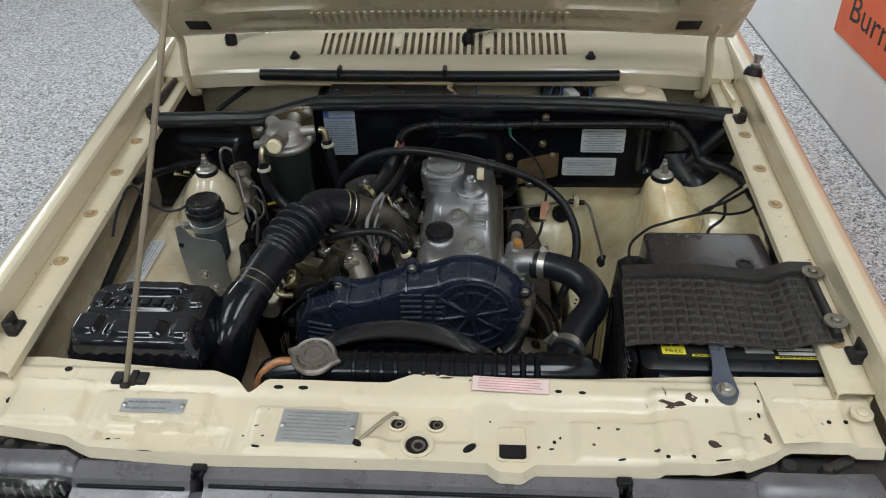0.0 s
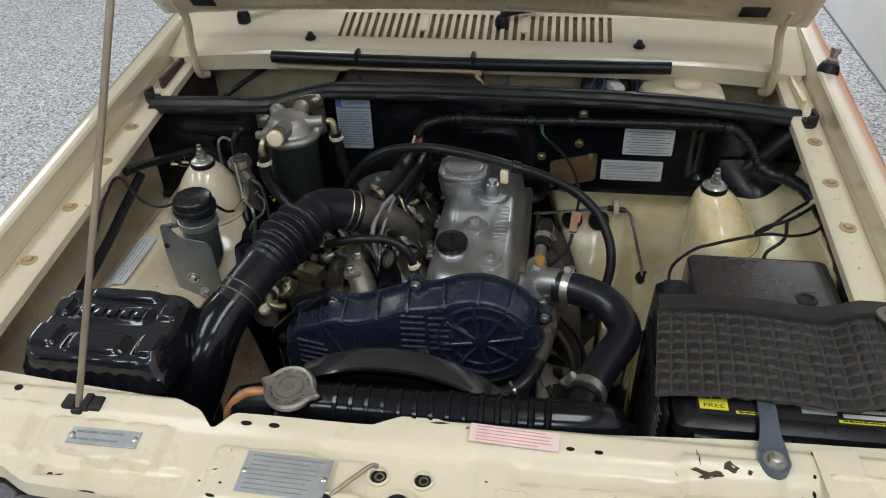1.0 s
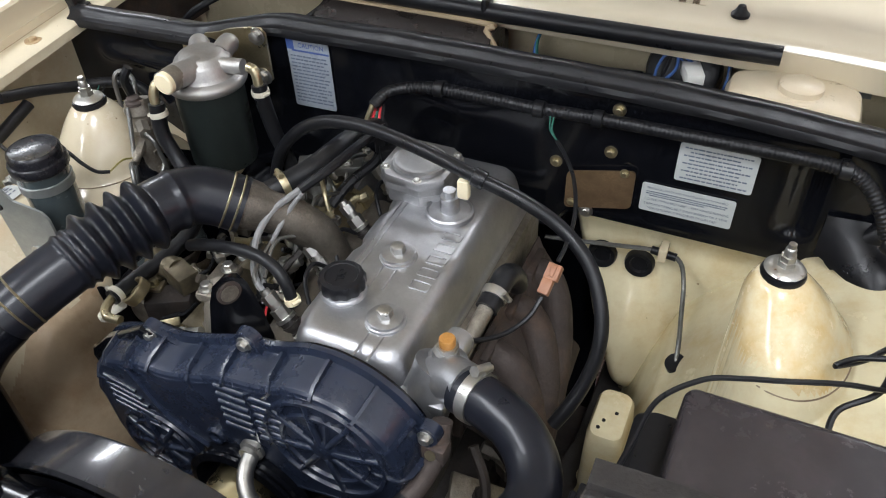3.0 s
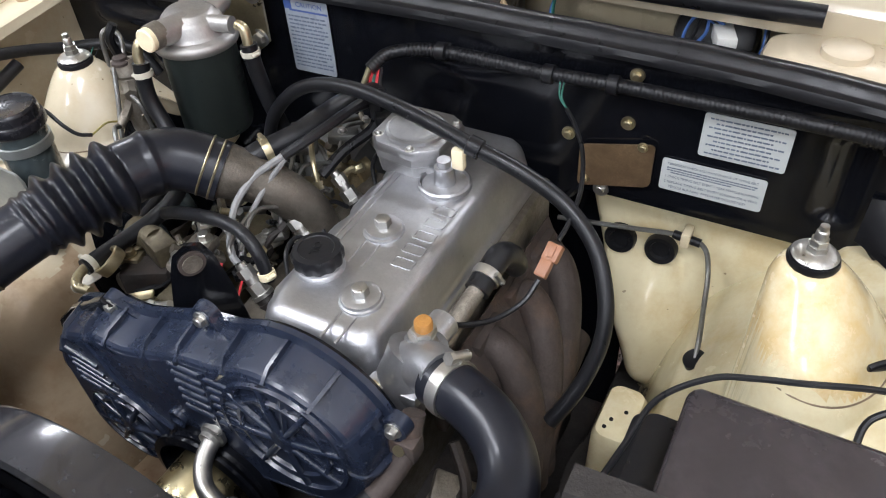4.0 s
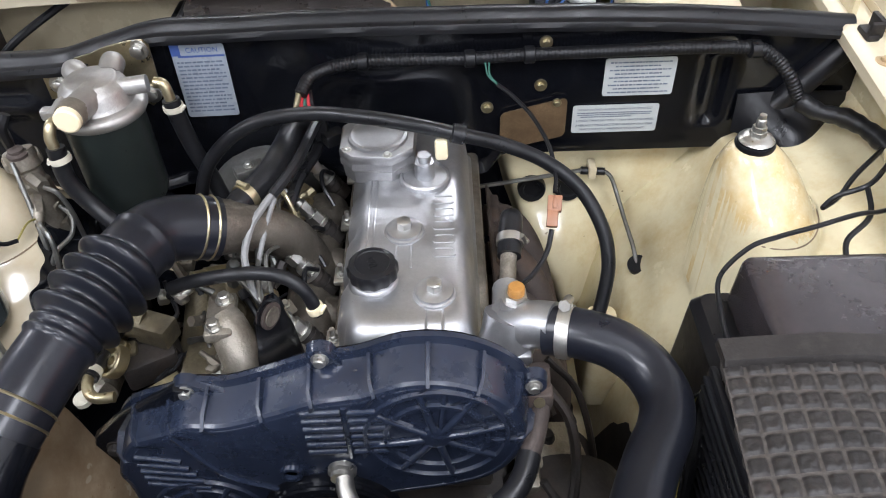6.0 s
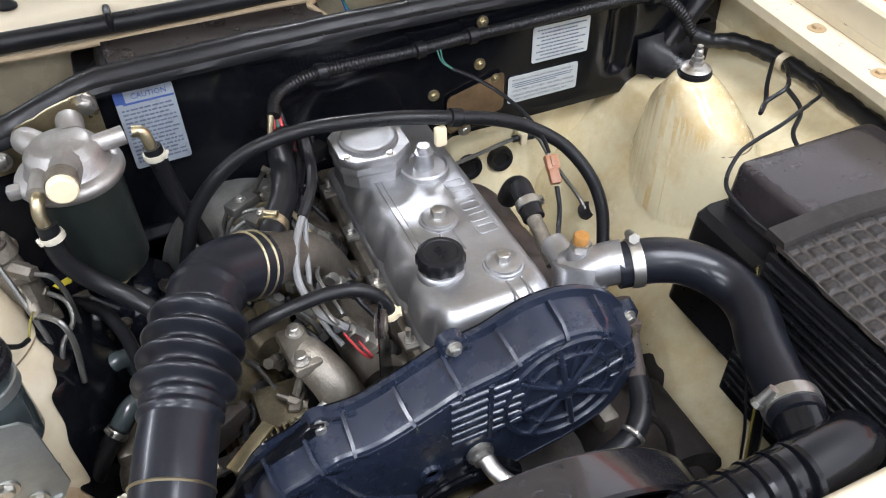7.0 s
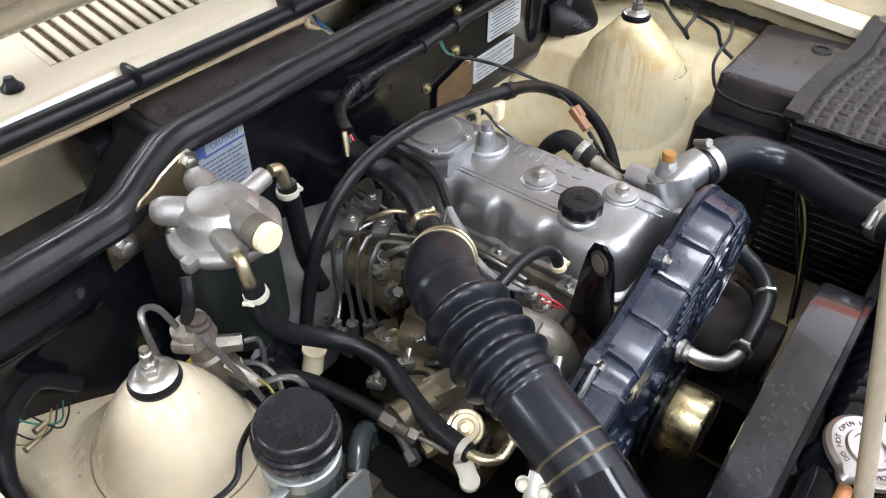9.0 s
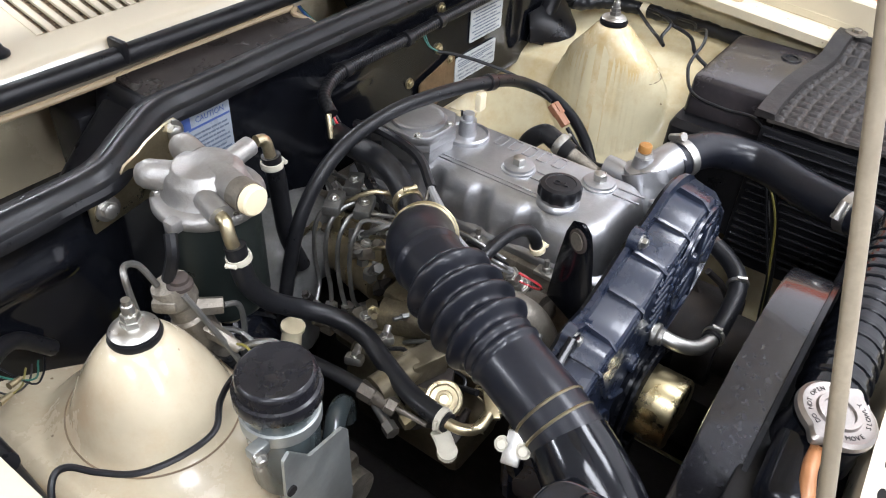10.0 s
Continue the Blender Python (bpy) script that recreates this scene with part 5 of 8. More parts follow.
# fan pulley, hub and shroud
AX, AZ = -0.028, 0.740
b = bmesh.new()
lathe(b, [(0.0, 0), (0.048, 0), (0.060, 0.002), (0.062, 0.005), (0.056, 0.010), (0.056, 0.014), (0.062, 0.019), (0.062, 0.022), (0.054, 0.024), (0.050, 0.010), (0.0, 0.010)], (AX, 0.876, AZ - 0.005), (0, -1, 0), 48)
part("water_pump_pulley", b, BLACK, engine, "black pulley behind the fan")
b = bmesh.new()
lathe(b, [(0.0, 0), (0.037, 0), (0.038, 0.003), (0.038, 0.046), (0.0365, 0.049), (0.034, 0.050), (0.0, 0.050)], (AX, 0.868, AZ - 0.005), (0, -1, 0), 48)
part("fan_hub", b, BRASS, engine, "yellow zinc fan hub")
for k in range(6):
    a = radians(60 * k + 20)
    c, q = math.cos(a), math.sin(a)
    b = bmesh.new()
    loft(b, [[Vector((AX + r * c - w * q, 0.766, AZ - 0.005 + r * q + w * c)), Vector((AX + r * c - w * q, 0.769, AZ - 0.005 + r * q + w * c)), Vector((AX + r * c + w * q, 0.786, AZ - 0.005 + r * q - w * c)), Vector((AX + r * c + w * q, 0.783, AZ - 0.005 + r * q - w * c))] for r, w in ((0.02, 0.014), (0.07, 0.020), (0.138, 0.024))])
    part("fan_blade", b, PLASTIC, engine, "black fan blade")

PUMPM = mk("yellowed_pump_casting", (0.20, 0.17, 0.11), 0.42, 0.7, 0.35, 22, 0.3, 300, stain=((0.06, 0.05, 0.04), 24, 0.50, 0.8))
SOOT = mk("sooty_cast_alloy", (0.15, 0.132, 0.108), 0.5, 0.6, 0.4, 26, 0.5, 320, stain=((0.05, 0.042, 0.034), 22, 0.50, 0.8))
GREYCAST = mk("grey_bell_housing", (0.26, 0.265, 0.26), 0.5, 0.4, 0.25, 18, 0.3, 260, stain=((0.13, 0.12, 0.10), 20, 0.54, 0.7))
# intake: throttle duct, manifold, injection pump with four pipes
b = bmesh.new()
tube(b, [(-0.140, 1.058, 0.908), (-0.118, 1.070, 0.897), (-0.095, 1.082, 0.882), (-0.075, 1.095, 0.855), (-0.062, 1.10, 0.82)], 0.034, 22, 6, rf=lambda s, L: 0.0285 - 0.006 * min(1, s / 0.04))
part("intake_duct", b, SOOT, engine, "stained cast alloy intake duct")
b = bmesh.new()
tube(b, [(-0.058, 0.97, 0.80), (-0.062, 1.08, 0.80), (-0.058, 1.21, 0.80)], 0.024, 16, 4)
part("intake_manifold", b, SOOT, engine, "stained cast alloy intake manifold")
for y in (0.985, 1.05, 1.12, 1.19):
    b = bmesh.new()
    tube(b, [(-0.060, y, 0.80), (-0.045, y, 0.795), (-0.02, y, 0.785)], 0.020, 14, 4)
    part("intake_runner", b, SOOT, engine)
b = bmesh.new()
tube(b, [(-0.122, 1.076, 0.906), (-0.114, 1.090, 0.911), (-0.104, 1.106, 0.913), (-0.091, 1.128, 0.917), (-0.082, 1.158, 0.921), (-0.077, 1.193, 0.919), (-0.064, 1.231, 0.914)], 0.0125, 14, 6)
bre = part("breather_hose", b, RUBBER, engine, "black breather hose to the intake duct")
clamp_ring(bre, (-0.110, 1.0975, 0.912), (0.55, 0.83, 0.15), 0.0128, 0.008, GOLD)
b = bmesh.new()
cyl(b, (-0.172, 1.10, 0.765), (-0.150, 0.955, 0.765), 0.033, 0.031, 24)
box(b, (-0.160, 1.03, 0.735), (0.075, 0.13, 0.085), 0.010)
box(b, (-0.150, 0.985, 0.79), (0.045, 0.050, 0.035), 0.006)
cyl(b, (-0.160, 1.10, 0.765), (-0.163, 1.135, 0.765), 0.020, 0.016, 20)
cyl(b, (-0.150, 1.09, 0.80), (-0.140, 1.04, 0.81), 0.020, 0.018, 20)
box(b, (-0.132, 1.075, 0.80), (0.03, 0.05, 0.05), 0.006)
pump = part("injection_pump", b, PUMPM, engine, "grimy dark injection pump")
for i in range(4):
    b = bmesh.new()
    y0 = 1.115 - 0.014 * i
    yi = 1.226 - 0.077 * i
    xo = -0.165 + 0.010 * i
    yd = 1.186 - 0.016 * i
    tube(b, [(xo - 0.006, y0 + 0.055, 0.775), (-0.152, yd - 0.006, 0.795), (-0.150, yd, 0.825), (-0.148, yd, 0.855), (-0.140, yd - 0.001, 0.873), (-0.125, yd - 0.003, 0.880), (-0.108, (yd * 2 + yi) / 3, 0.880), (-0.098, (yd + yi * 2) / 3 + 0.006, 0.878), (-0.090, yi + 0.008, 0.872), (-0.079, yi + 0.004, 0.858)], 0.0024, 8, 6)
    part("injector_pipe", b, PIPE, engine, "bent steel injector pipe")
    it, ib = Vector((-0.079, yi + 0.004, 0.858)), Vector((-0.040, yi, 0.806))
    b = bmesh.new()
    for f0, f1, r0, r1, sg in ((0.0, 0.10, 0.0050, 0.0055, 12), (0.08, 0.24, 0.0080, 0.0080, 6), (0.24, 0.34, 0.0066, 0.0066, 14), (0.34, 0.52, 0.0092, 0.0092, 6), (0.52, 0.58, 0.0108, 0.0108, 20)):
        cyl(b, it.lerp(ib, f0), it.lerp(ib, f1), r0, r1, sg)
    inj = part("injector", b, STEEL, engine, "steel injector with hexagon nuts")
    b = bmesh.new()
    for f0, f1, r0, r1, sg in ((0.58, 0.66, 0.0090, 0.0095, 18), (0.66, 0.74, 0.0112, 0.0108, 18), (0.74, 0.80, 0.0092, 0.0092, 18), (0.80, 1.0, 0.0110, 0.0100, 18)):
        cyl(b, it.lerp(ib, f0), it.lerp(ib, f1), r0, r1, sg)
    part("holder", b, IRON, inj, "dark oily injector holder")
    b = bmesh.new()
    cyl(b, (xo - 0.006, y0 + 0.055, 0.765), (xo - 0.006, y0 + 0.055, 0.783), 0.007, None, 6)
    part("pipe_nut", b, STEEL, engine)
b = bmesh.new()
cyl(b, (-0.096, 1.222, 0.806), (-0.116, 1.118, 0.808), 0.028, 0.027, 28)
cyl(b, (-0.109, 1.155, 0.808), (-0.1103, 1.148, 0.808), 0.0315, None, 28)
cyl(b, (-0.099, 1.205, 0.807), (-0.1003, 1.198, 0.807), 0.0315, None, 28)
box(b, (-0.118, 1.130, 0.842), (0.022, 0.018, 0.016), 0.003, Matrix.Rotation(0.4, 4, "Z"))
dh = part("distributor_head", b, GOLDCAST, engine, "golden-brown cast head of the injection pump")
for x, y, z in ((-0.120, 1.126, 0.850), (-0.128, 1.151, 0.833), (-0.117, 1.201, 0.832)):
    bolt(dh, (x, y, z), (-0.4, 0, 1), 0.0055, 0.006, 1.3, CAST_DULL)
b = bmesh.new()
tube(b, [(-0.126, 1.128, 0.848), (-0.132, 1.118, 0.858), (-0.128, 1.108, 0.862), (-0.120, 1.104, 0.850)], 0.0022, 8, 6)
part("bleed_pipe", b, GOLD, dh)
for pts, w in (([(-0.166, 1.112, 0.806), (-0.172, 1.098, 0.808), (-0.180, 1.086, 0.804)], 0.008),):
    b = bmesh.new()
    tube(b, pts, w, 8, 3)
    bmesh.ops.scale(b, vec=(1, 1, 0.25), verts=b.verts, space=Matrix.Translation((0.172, -1.1, -0.806)))
    stp = part("steel_strap", b, CAST_DULL, engine, "pale steel strap")
    bolt(stp, (-0.172, 1.098, 0.809), (0, 0, 1), 0.005, 0.004, 1.4)
# governor casting, stop bracket and elbow at the pump's nose
b = bmesh.new()
cyl(b, (-0.246, 1.022, 0.822), (-0.205, 1.012, 0.828), 0.014, 0.013, 18)
box(b, (-0.197, 1.008, 0.826), (0.036, 0.024, 0.024), 0.003, Matrix.Rotation(-0.35, 4, "Z"))
box(b, (-0.225, 0.992, 0.812), (0.022, 0.018, 0.014), 0.003, Matrix.Rotation(0.3, 4, "Z"))
gov = part("governor_cover", b, PUMPM, engine, "yellowed grimy governor cover")
bolt(gov, (-0.225, 0.992, 0.819), (0, 0, 1), 0.005, 0.006, 1.3, GOLD)
for k in range(3):
    b = bmesh.new()
    p0 = Vector((-0.262 + 0.016 * k, 0.990 - 0.006 * k, 0.806))
    cyl(b, p0, p0 + Vector((0.012, 0.030, 0.004)), 0.0042, None, 10)
    cyl(b, p0, p0 + Vector((0.004, 0.010, 0.001)), 0.0065, None, 6)
    part("adjusting_screw", b, (PIPE, GOLD, IRON)[k], engine, "zinc adjusting screw with a lock nut")
for x, y, z in ((-0.086, 1.187, 0.880), (-0.127, 1.177, 0.883), (-0.112, 1.150, 0.882)):
    b = bmesh.new()
    box(b, (x, y, z), (0.032, 0.017, 0.011), 0.002, Matrix.Rotation(0.5, 4, "Z"))
    pc = part("pipe_clip", b, PIPE, engine, "grey steel pipe clip")
    bolt(pc, (x, y, z + 0.005), (0, 0, 1), 0.004, 0.004, 1.4)
# leak-off pipe looping from injector to injector
b = bmesh.new()
tube(b, [(-0.079 - (0.009 if k % 2 else 0.0), 1.235 - 0.0385 * k, 0.870 + (0.014 if k % 2 else 0.0)) for k in range(7)], 0.0021, 8, 8)
part("leak_off_pipe", b, PIPE, engine, "thin looping steel leak-off pipe")
for pts, r, mt in (([(-0.120, 1.150, 0.850), (-0.130, 1.128, 0.872), (-0.118, 1.108, 0.884), (-0.100, 1.098, 0.872), (-0.090, 1.100, 0.850)], 0.0032, PIPE),
                   ([(-0.105, 1.195, 0.845), (-0.112, 1.175, 0.875), (-0.098, 1.150, 0.893), (-0.082, 1.128, 0.886), (-0.072, 1.118, 0.862)], 0.0028, GOLD),
                   ([(-0.128, 1.090, 0.838), (-0.132, 1.062, 0.856), (-0.120, 1.040, 0.862), (-0.104, 1.028, 0.850), (-0.096, 1.020, 0.830)], 0.0030, PIPE)):
    b = bmesh.new()
    tube(b, pts, r, 8, 8)
    cyl(b, pts[0], Vector(pts[0]).lerp(Vector(pts[1]), 0.3), r * 2.0, None, 6)
    cyl(b, pts[-1], Vector(pts[-1]).lerp(Vector(pts[-2]), 0.3), r * 2.0, None, 6)
    part("return_pipe", b, mt, engine, "bent return pipe with union nuts")
# lifting eye, black
b = bmesh.new()
OUTL = [(-0.034, 0.0), (0.030, 0.0), (0.024, 0.05), (0.017, 0.088), (0.010, 0.104), (0.0, 0.109), (-0.010, 0.104), (-0.016, 0.088), (-0.024, 0.05)]
loft(b, [[Vector((-0.064 + 0.45 * u, 0.940 + 0.9 * u + t, 0.826 + v)) for u, v in OUTL] for t in (-0.0025, 0.0025)])
eye_ = part("lifting_eye", b, BLACK, engine, "black lifting eye with a worn hole")
b = bmesh.new()
lathe(b, [(0.0115, -0.0035), (0.0115, 0.0035), (0.0085, 0.0037), (0.0085, -0.0037), (0.0115, -0.0035)], (-0.064, 0.940, 0.916), (-0.9, 0.45, 0), 20)
part("worn_rim", b, RUST, eye_)
b = bmesh.new()
cyl(b, (-0.064 + 0.004, 0.940 - 0.002, 0.916), (-0.064 - 0.004, 0.940 + 0.002, 0.916), 0.0085, None, 16)
part("hole", b, CAST_DULL, eye_)
# vacuum hose from the intake to the front injector
b = bmesh.new()
tube(b, [(-0.168, 1.006, 0.882), (-0.150, 1.006, 0.889), (-0.117, 1.005, 0.897), (-0.086, 1.004, 0.900), (-0.062, 1.000, 0.897), (-0.046, 0.995, 0.884), (-0.038, 0.991, 0.860)], 0.0062, 10, 6)
vh = part("vacuum_hose", b, RUBBER, engine, "thin black vacuum hose")
clamp_ring(vh, (-0.0395, 0.992, 0.866), (0.3, -0.1, -1), 0.0064, 0.007, CREAMCAP)
b = bmesh.new()
tube(b, [(-0.085, 0.985, 0.868), (-0.075, 0.967, 0.856), (-0.066, 0.972, 0.842), (-0.072, 0.99, 0.846)], 0.0012, 6, 6)
part("red_wire", b, RED, engine)
# grey sleeved wires down to the injectors
for pts, r, mt, nm, lb_ in (([(-0.050, 1.215, 0.925), (-0.053, 1.175, 0.932), (-0.064, 1.122, 0.929), (-0.084, 1.090, 0.917)], 0.0052, RUBBER, "taped_conduit", "taped black conduit"),
                        ([(-0.083, 1.092, 0.9175), (-0.092, 1.078, 0.912), (-0.101, 1.060, 0.905), (-0.106, 1.037, 0.889), (-0.098, 1.014, 0.872), (-0.086, 1.000, 0.866), (-0.079, 0.997, 0.860)], 0.0036, SLEEVE, "sleeved_wire", "grey sleeved wire"),
                        ([(-0.082, 1.090, 0.914), (-0.088, 1.072, 0.902), (-0.094, 1.052, 0.885), (-0.098, 1.036, 0.868), (-0.094, 1.018, 0.850), (-0.084, 1.000, 0.836)], 0.0026, SLEEVE, "sleeved_wire", "grey sleeved wire"),
                        ([(-0.085, 1.092, 0.913), (-0.094, 1.088, 0.902), (-0.096, 1.080, 0.884), (-0.086, 1.073, 0.866)], 0.0022, PIPE, "sleeved_wire", "grey sleeved wire")):
    b = bmesh.new()
    tube(b, pts, r, 8, 8)
    part(nm, b, mt, engine, lb_)
for y in (1.225, 1.13, 1.07):
    b = bmesh.new()
    tube(b, [(-0.050, y, 0.838), (-0.058, y - 0.014, 0.852), (-0.056, y - 0.034, 0.848), (-0.044, y - 0.050, 0.832)], 0.0024, 8, 6)
    part("glow_plug_lead", b, PLASTIC, engine, "thin black glow plug lead")
for x, y, z, s in ((-0.098, 1.205, 0.862, 0.016), (-0.082, 1.225, 0.872, 0.014), (-0.128, 1.135, 0.845, 0.018), (-0.075, 1.02, 0.835, 0.016), (-0.122, 1.01, 0.838, 0.015), (-0.092, 1.095, 0.838, 0.016), (-0.20, 1.12, 0.805, 0.016), (-0.185, 1.15, 0.79, 0.014), (-0.215, 1.045, 0.785, 0.016)):
    b = bmesh.new()
    box(b, (x, y, z), (s, s * 0.8, s * 0.9), 0.002, Matrix.Rotation(x * 31, 4, "Z") @ Matrix.Rotation(y * 7, 4, "X"))
    cyl(b, (x, y, z), (x - s * 0.8, y + s * 0.5, z + s * 0.6), s * 0.28, s * 0.22, 8)
    un = part("pipe_union", b, CAST_DULL, engine, "small dull alloy pipe union")
    bolt(un, (x, y, z + s * 0.45), (0.2, -0.1, 1), s * 0.25, 0.004, 1.3)
rq = random.Random(21)
for k in range(26):
    x, y, z = rq.uniform(-0.225, -0.075), rq.uniform(0.945, 1.17), rq.uniform(0.775, 0.825)
    s = rq.uniform(0.007, 0.013)
    ax = Vector((rq.uniform(-1, 1), rq.uniform(-1, 1), rq.uniform(0.2, 1)))
    b = bmesh.new()
    p = Vector((x, y, z))
    cyl(b, p - ax * s, p + ax * s, s * 0.55, s * 0.5, 6)
    cyl(b, p + ax * s, p + ax * s * 2.2, s * 0.32, s * 0.28, 10)
    if k % 2:
        box(b, p, (s * 2.2, s * 1.3, s * 0.5), 0.0015, Matrix.Rotation(rq.uniform(0, 3), 4, "Z") @ Matrix.Rotation(rq.uniform(-0.6, 0.6), 4, "X"))
    part("pump_fitting", b, rq.choice((CAST_DULL, GOLD, PIPE, IRON, CAST_DULL, PLASTIC)), engine, "small grimy pump fitting")
for k in range(7):
    x0, y0 = rq.uniform(-0.21, -0.12), rq.uniform(0.96, 1.14)
    b = bmesh.new()
    pts = [Vector((x0, y0, 0.80))]
    for j in range(4):
        pts.append(pts[-1] + Vector((rq.uniform(-0.02, 0.025), rq.uniform(-0.03, 0.03), rq.uniform(-0.012, 0.018))))
    tube(b, pts, rq.uniform(0.0016, 0.0034), 8, 6)
    part("thin_lead", b, rq.choice((PLASTIC, PIPE, RUBBER)), engine, "thin lead looping about the pump")
# unions and short pipes crowding the injectors
for k in range(18):
    x, y, z = rq.uniform(-0.150, -0.072), 1.0 + 0.0125 * k, rq.uniform(0.822, 0.850)
    b = bmesh.new()
    p = Vector((x, y, z))
    q = p + Vector((rq.uniform(-0.018, 0.018), rq.uniform(-0.022, 0.022), rq.uniform(0.004, 0.022)))
    tube(b, [p - Vector((0, 0, 0.012)), p, p.lerp(q, 0.6) + Vector((0, 0, 0.004)), q], rq.uniform(0.0022, 0.0042), 8, 5)
    cyl(b, p - Vector((0, 0, 0.006)), p + Vector((0, 0, 0.002)), rq.uniform(0.0055, 0.0080), None, 6)
    cyl(b, q, q + (q - p).normalized() * 0.009, 0.0052, None, 6)
    part("pipe_stub", b, rq.choice((PIPE, STEEL, GOLD, IRON, PIPE, PLASTIC, SOOT)), engine, "short grimy pipe stub with a nut")
# cast outlet on the pump's side and small clutter about it
b = bmesh.new()
tube(b, [(-0.095, 0.945, 0.790), (-0.098, 0.950, 0.815), (-0.105, 0.962, 0.838), (-0.116, 0.980, 0.852), (-0.124, 0.990, 0.857)], 0.021, 18, 6, rf=lambda s, L: 0.021 - 0.004 * s / L)
box(b, (-0.124, 0.989, 0.861), (0.026, 0.052, 0.012), 0.004, Matrix.Rotation(0.1, 4, "Z"))
og = part("oil_housing", b, CAST_DULL, engine, "pale cast housing beside the pump")
for x, y in ((-0.123, 1.005), (-0.126, 0.973)):
    bolt(og, (x, y, 0.8665), (0, 0, 1), 0.006, 0.007, 1.4)
part("throttle_lever", box(bmesh.new(), (-0.185, 0.945, 0.815), (0.05, 0.012, 0.004), 0.001, Matrix.Rotation(0.7, 4, "Z")), GOLD, engine, "yellow zinc throttle lever")
b = bmesh.new()
pts = []
for k in range(60):
    a = k * 0.75
    pts.append((-0.180 + 0.0009 * k * 0.8, 0.958 + 0.0085 * math.cos(a), 0.800 + 0.0085 * math.sin(a)))
tube(b, pts, 0.0011, 6, 2)
part("return_spring", b, GOLD, engine, "coiled return spring")
b = bmesh.new()
lathe(b, [(0, 0), (0.0150, 0), (0.0160, 0.004), (0.0160, 0.011), (0.0150, 0.0122), (0.0125, 0.0118), (0.0115, 0.004), (0.0075, 0.0035), (0.0070, 0.008), (0.0045, 0.0085), (0.0040, 0.002), (0, 0.002)], (-0.220, 0.969, 0.826), (-0.55, -0.30, 0.8), 36)
part("brass_dial", b, GOLD, engine, "yellow zinc cold start dial")
b = bmesh.new()
tube(b, [(-0.241, 0.958, 0.818), (-0.245, 0.950, 0.812), (-0.250, 0.943, 0.807)], 0.008, 10, 4)
bmesh.ops.scale(b, vec=(1, 1, 0.35), verts=b.verts, space=Matrix.Translation((0.246, -0.95, -0.812)))
cyl(b, (-0.250, 0.943, 0.806), (-0.2505, 0.9425, 0.811), 0.0085, None, 18)
part("cable_tag", b, CLIPW, engine, "pale zinc cable tag")
b = bmesh.new()
cyl(b, (-0.235, 1.0, 0.79), (-0.19, 1.02, 0.80), 0.018, 0.016, 18)
box(b, (-0.205, 0.99, 0.80), (0.05, 0.03, 0.03), 0.004, Matrix.Rotation(0.5, 4, "Z"))
part("cold_start_body", b, IRON, engine)
for x, y, z, s in ((-0.19, 1.06, 0.815, 0.012), (-0.215, 1.075, 0.80, 0.012), (-0.135, 0.935, 0.83, 0.018), (-0.10, 1.06, 0.83, 0.018)):
    b = bmesh.new()
    box(b, (x, y, z), (s * 1.5, s, s * 0.8), 0.003, Matrix.Rotation(x * 20, 4, "Z") @ Matrix.Rotation(y * 9, 4, "X"))
    cyl(b, (x, y, z), (x + s, y + s * 0.4, z + s * 0.5), s * 0.35, s * 0.3, 10)
    lk = part("pump_linkage", b, GOLD if s > 0.018 else STEEL, engine, "small zinc pump linkage")
    bolt(lk, (x, y, z + s * 0.4), (0.1, -0.1, 1), s * 0.26, 0.005, 1.3)

# thermostat housing with its orange sender
b = bmesh.new()
tube(b, [(0.118, 0.938, 0.80), (0.122, 0.945, 0.845), (0.130, 0.955, 0.868), (0.134, 0.962, 0.882)], 0.025, 20, 6, rf=lambda s, L: 0.020 + 0.006 * s / L)
tube(b, [(0.130, 0.957, 0.872), (0.148, 0.950, 0.885), (0.165, 0.942, 0.891)], 0.020, 20, 5)
lathe(b, [(0.020, 0), (0.0195, 0.006), (0.0125, 0.010), (0.0105, 0.022), (0, 0.022)], (0.134, 0.966, 0.877), (0, 0, 1), 26)
tube(b, [(0.128, 0.968, 0.868), (0.130, 0.99, 0.872), (0.131, 1.005, 0.872)], 0.013, 16, 4)
box(b, (0.125, 0.935, 0.862), (0.045, 0.014, 0.014), 0.004)
th = part("thermostat_housing", b, CAST, engine, "cast alloy thermostat housing")
b = bmesh.new()
cyl(b, (0.135, 0.968, 0.898), (0.135, 0.968, 0.904), 0.0098, None, 6)
part("sender_nut", b, STEEL, th)
b = bmesh.new()
lathe(b, [(0.0072, 0), (0.0072, 0.0065), (0.0062, 0.008), (0, 0.0083)], (0.135, 0.968, 0.904), (0, 0, 1), 20)
part("sender", b, ORANGE, th, "orange-topped temperature sender")
bolt(th, (0.152, 0.975, 0.865), (0, 0, 1), 0.006, 0.006, 1.4)
bolt(th, (0.112, 0.925, 0.868), (0, -1, 0.3), 0.006, 0.006, 1.4, GOLD)
b = bmesh.new()
tube(b, [(0.131, 1.0, 0.850), (0.134, 1.03, 0.860), (0.137, 1.060, 0.868)], 0.008, 12, 4)
part("heater_pipe", b, CAST_DULL, engine)
b = bmesh.new()
tube(b, [(0.1365, 1.052, 0.866), (0.139, 1.075, 0.873), (0.141, 1.092, 0.876), (0.143, 1.11, 0.86), (0.143, 1.12, 0.84)], 0.0115, 14, 5)
hh2 = part("heater_hose", b, RUBBER, engine)
clamp_ring(hh2, (0.1385, 1.068, 0.871), (0.1, 1, 0.3), 0.0118, 0.009, STEEL, screw=(1, 0, 0.5))

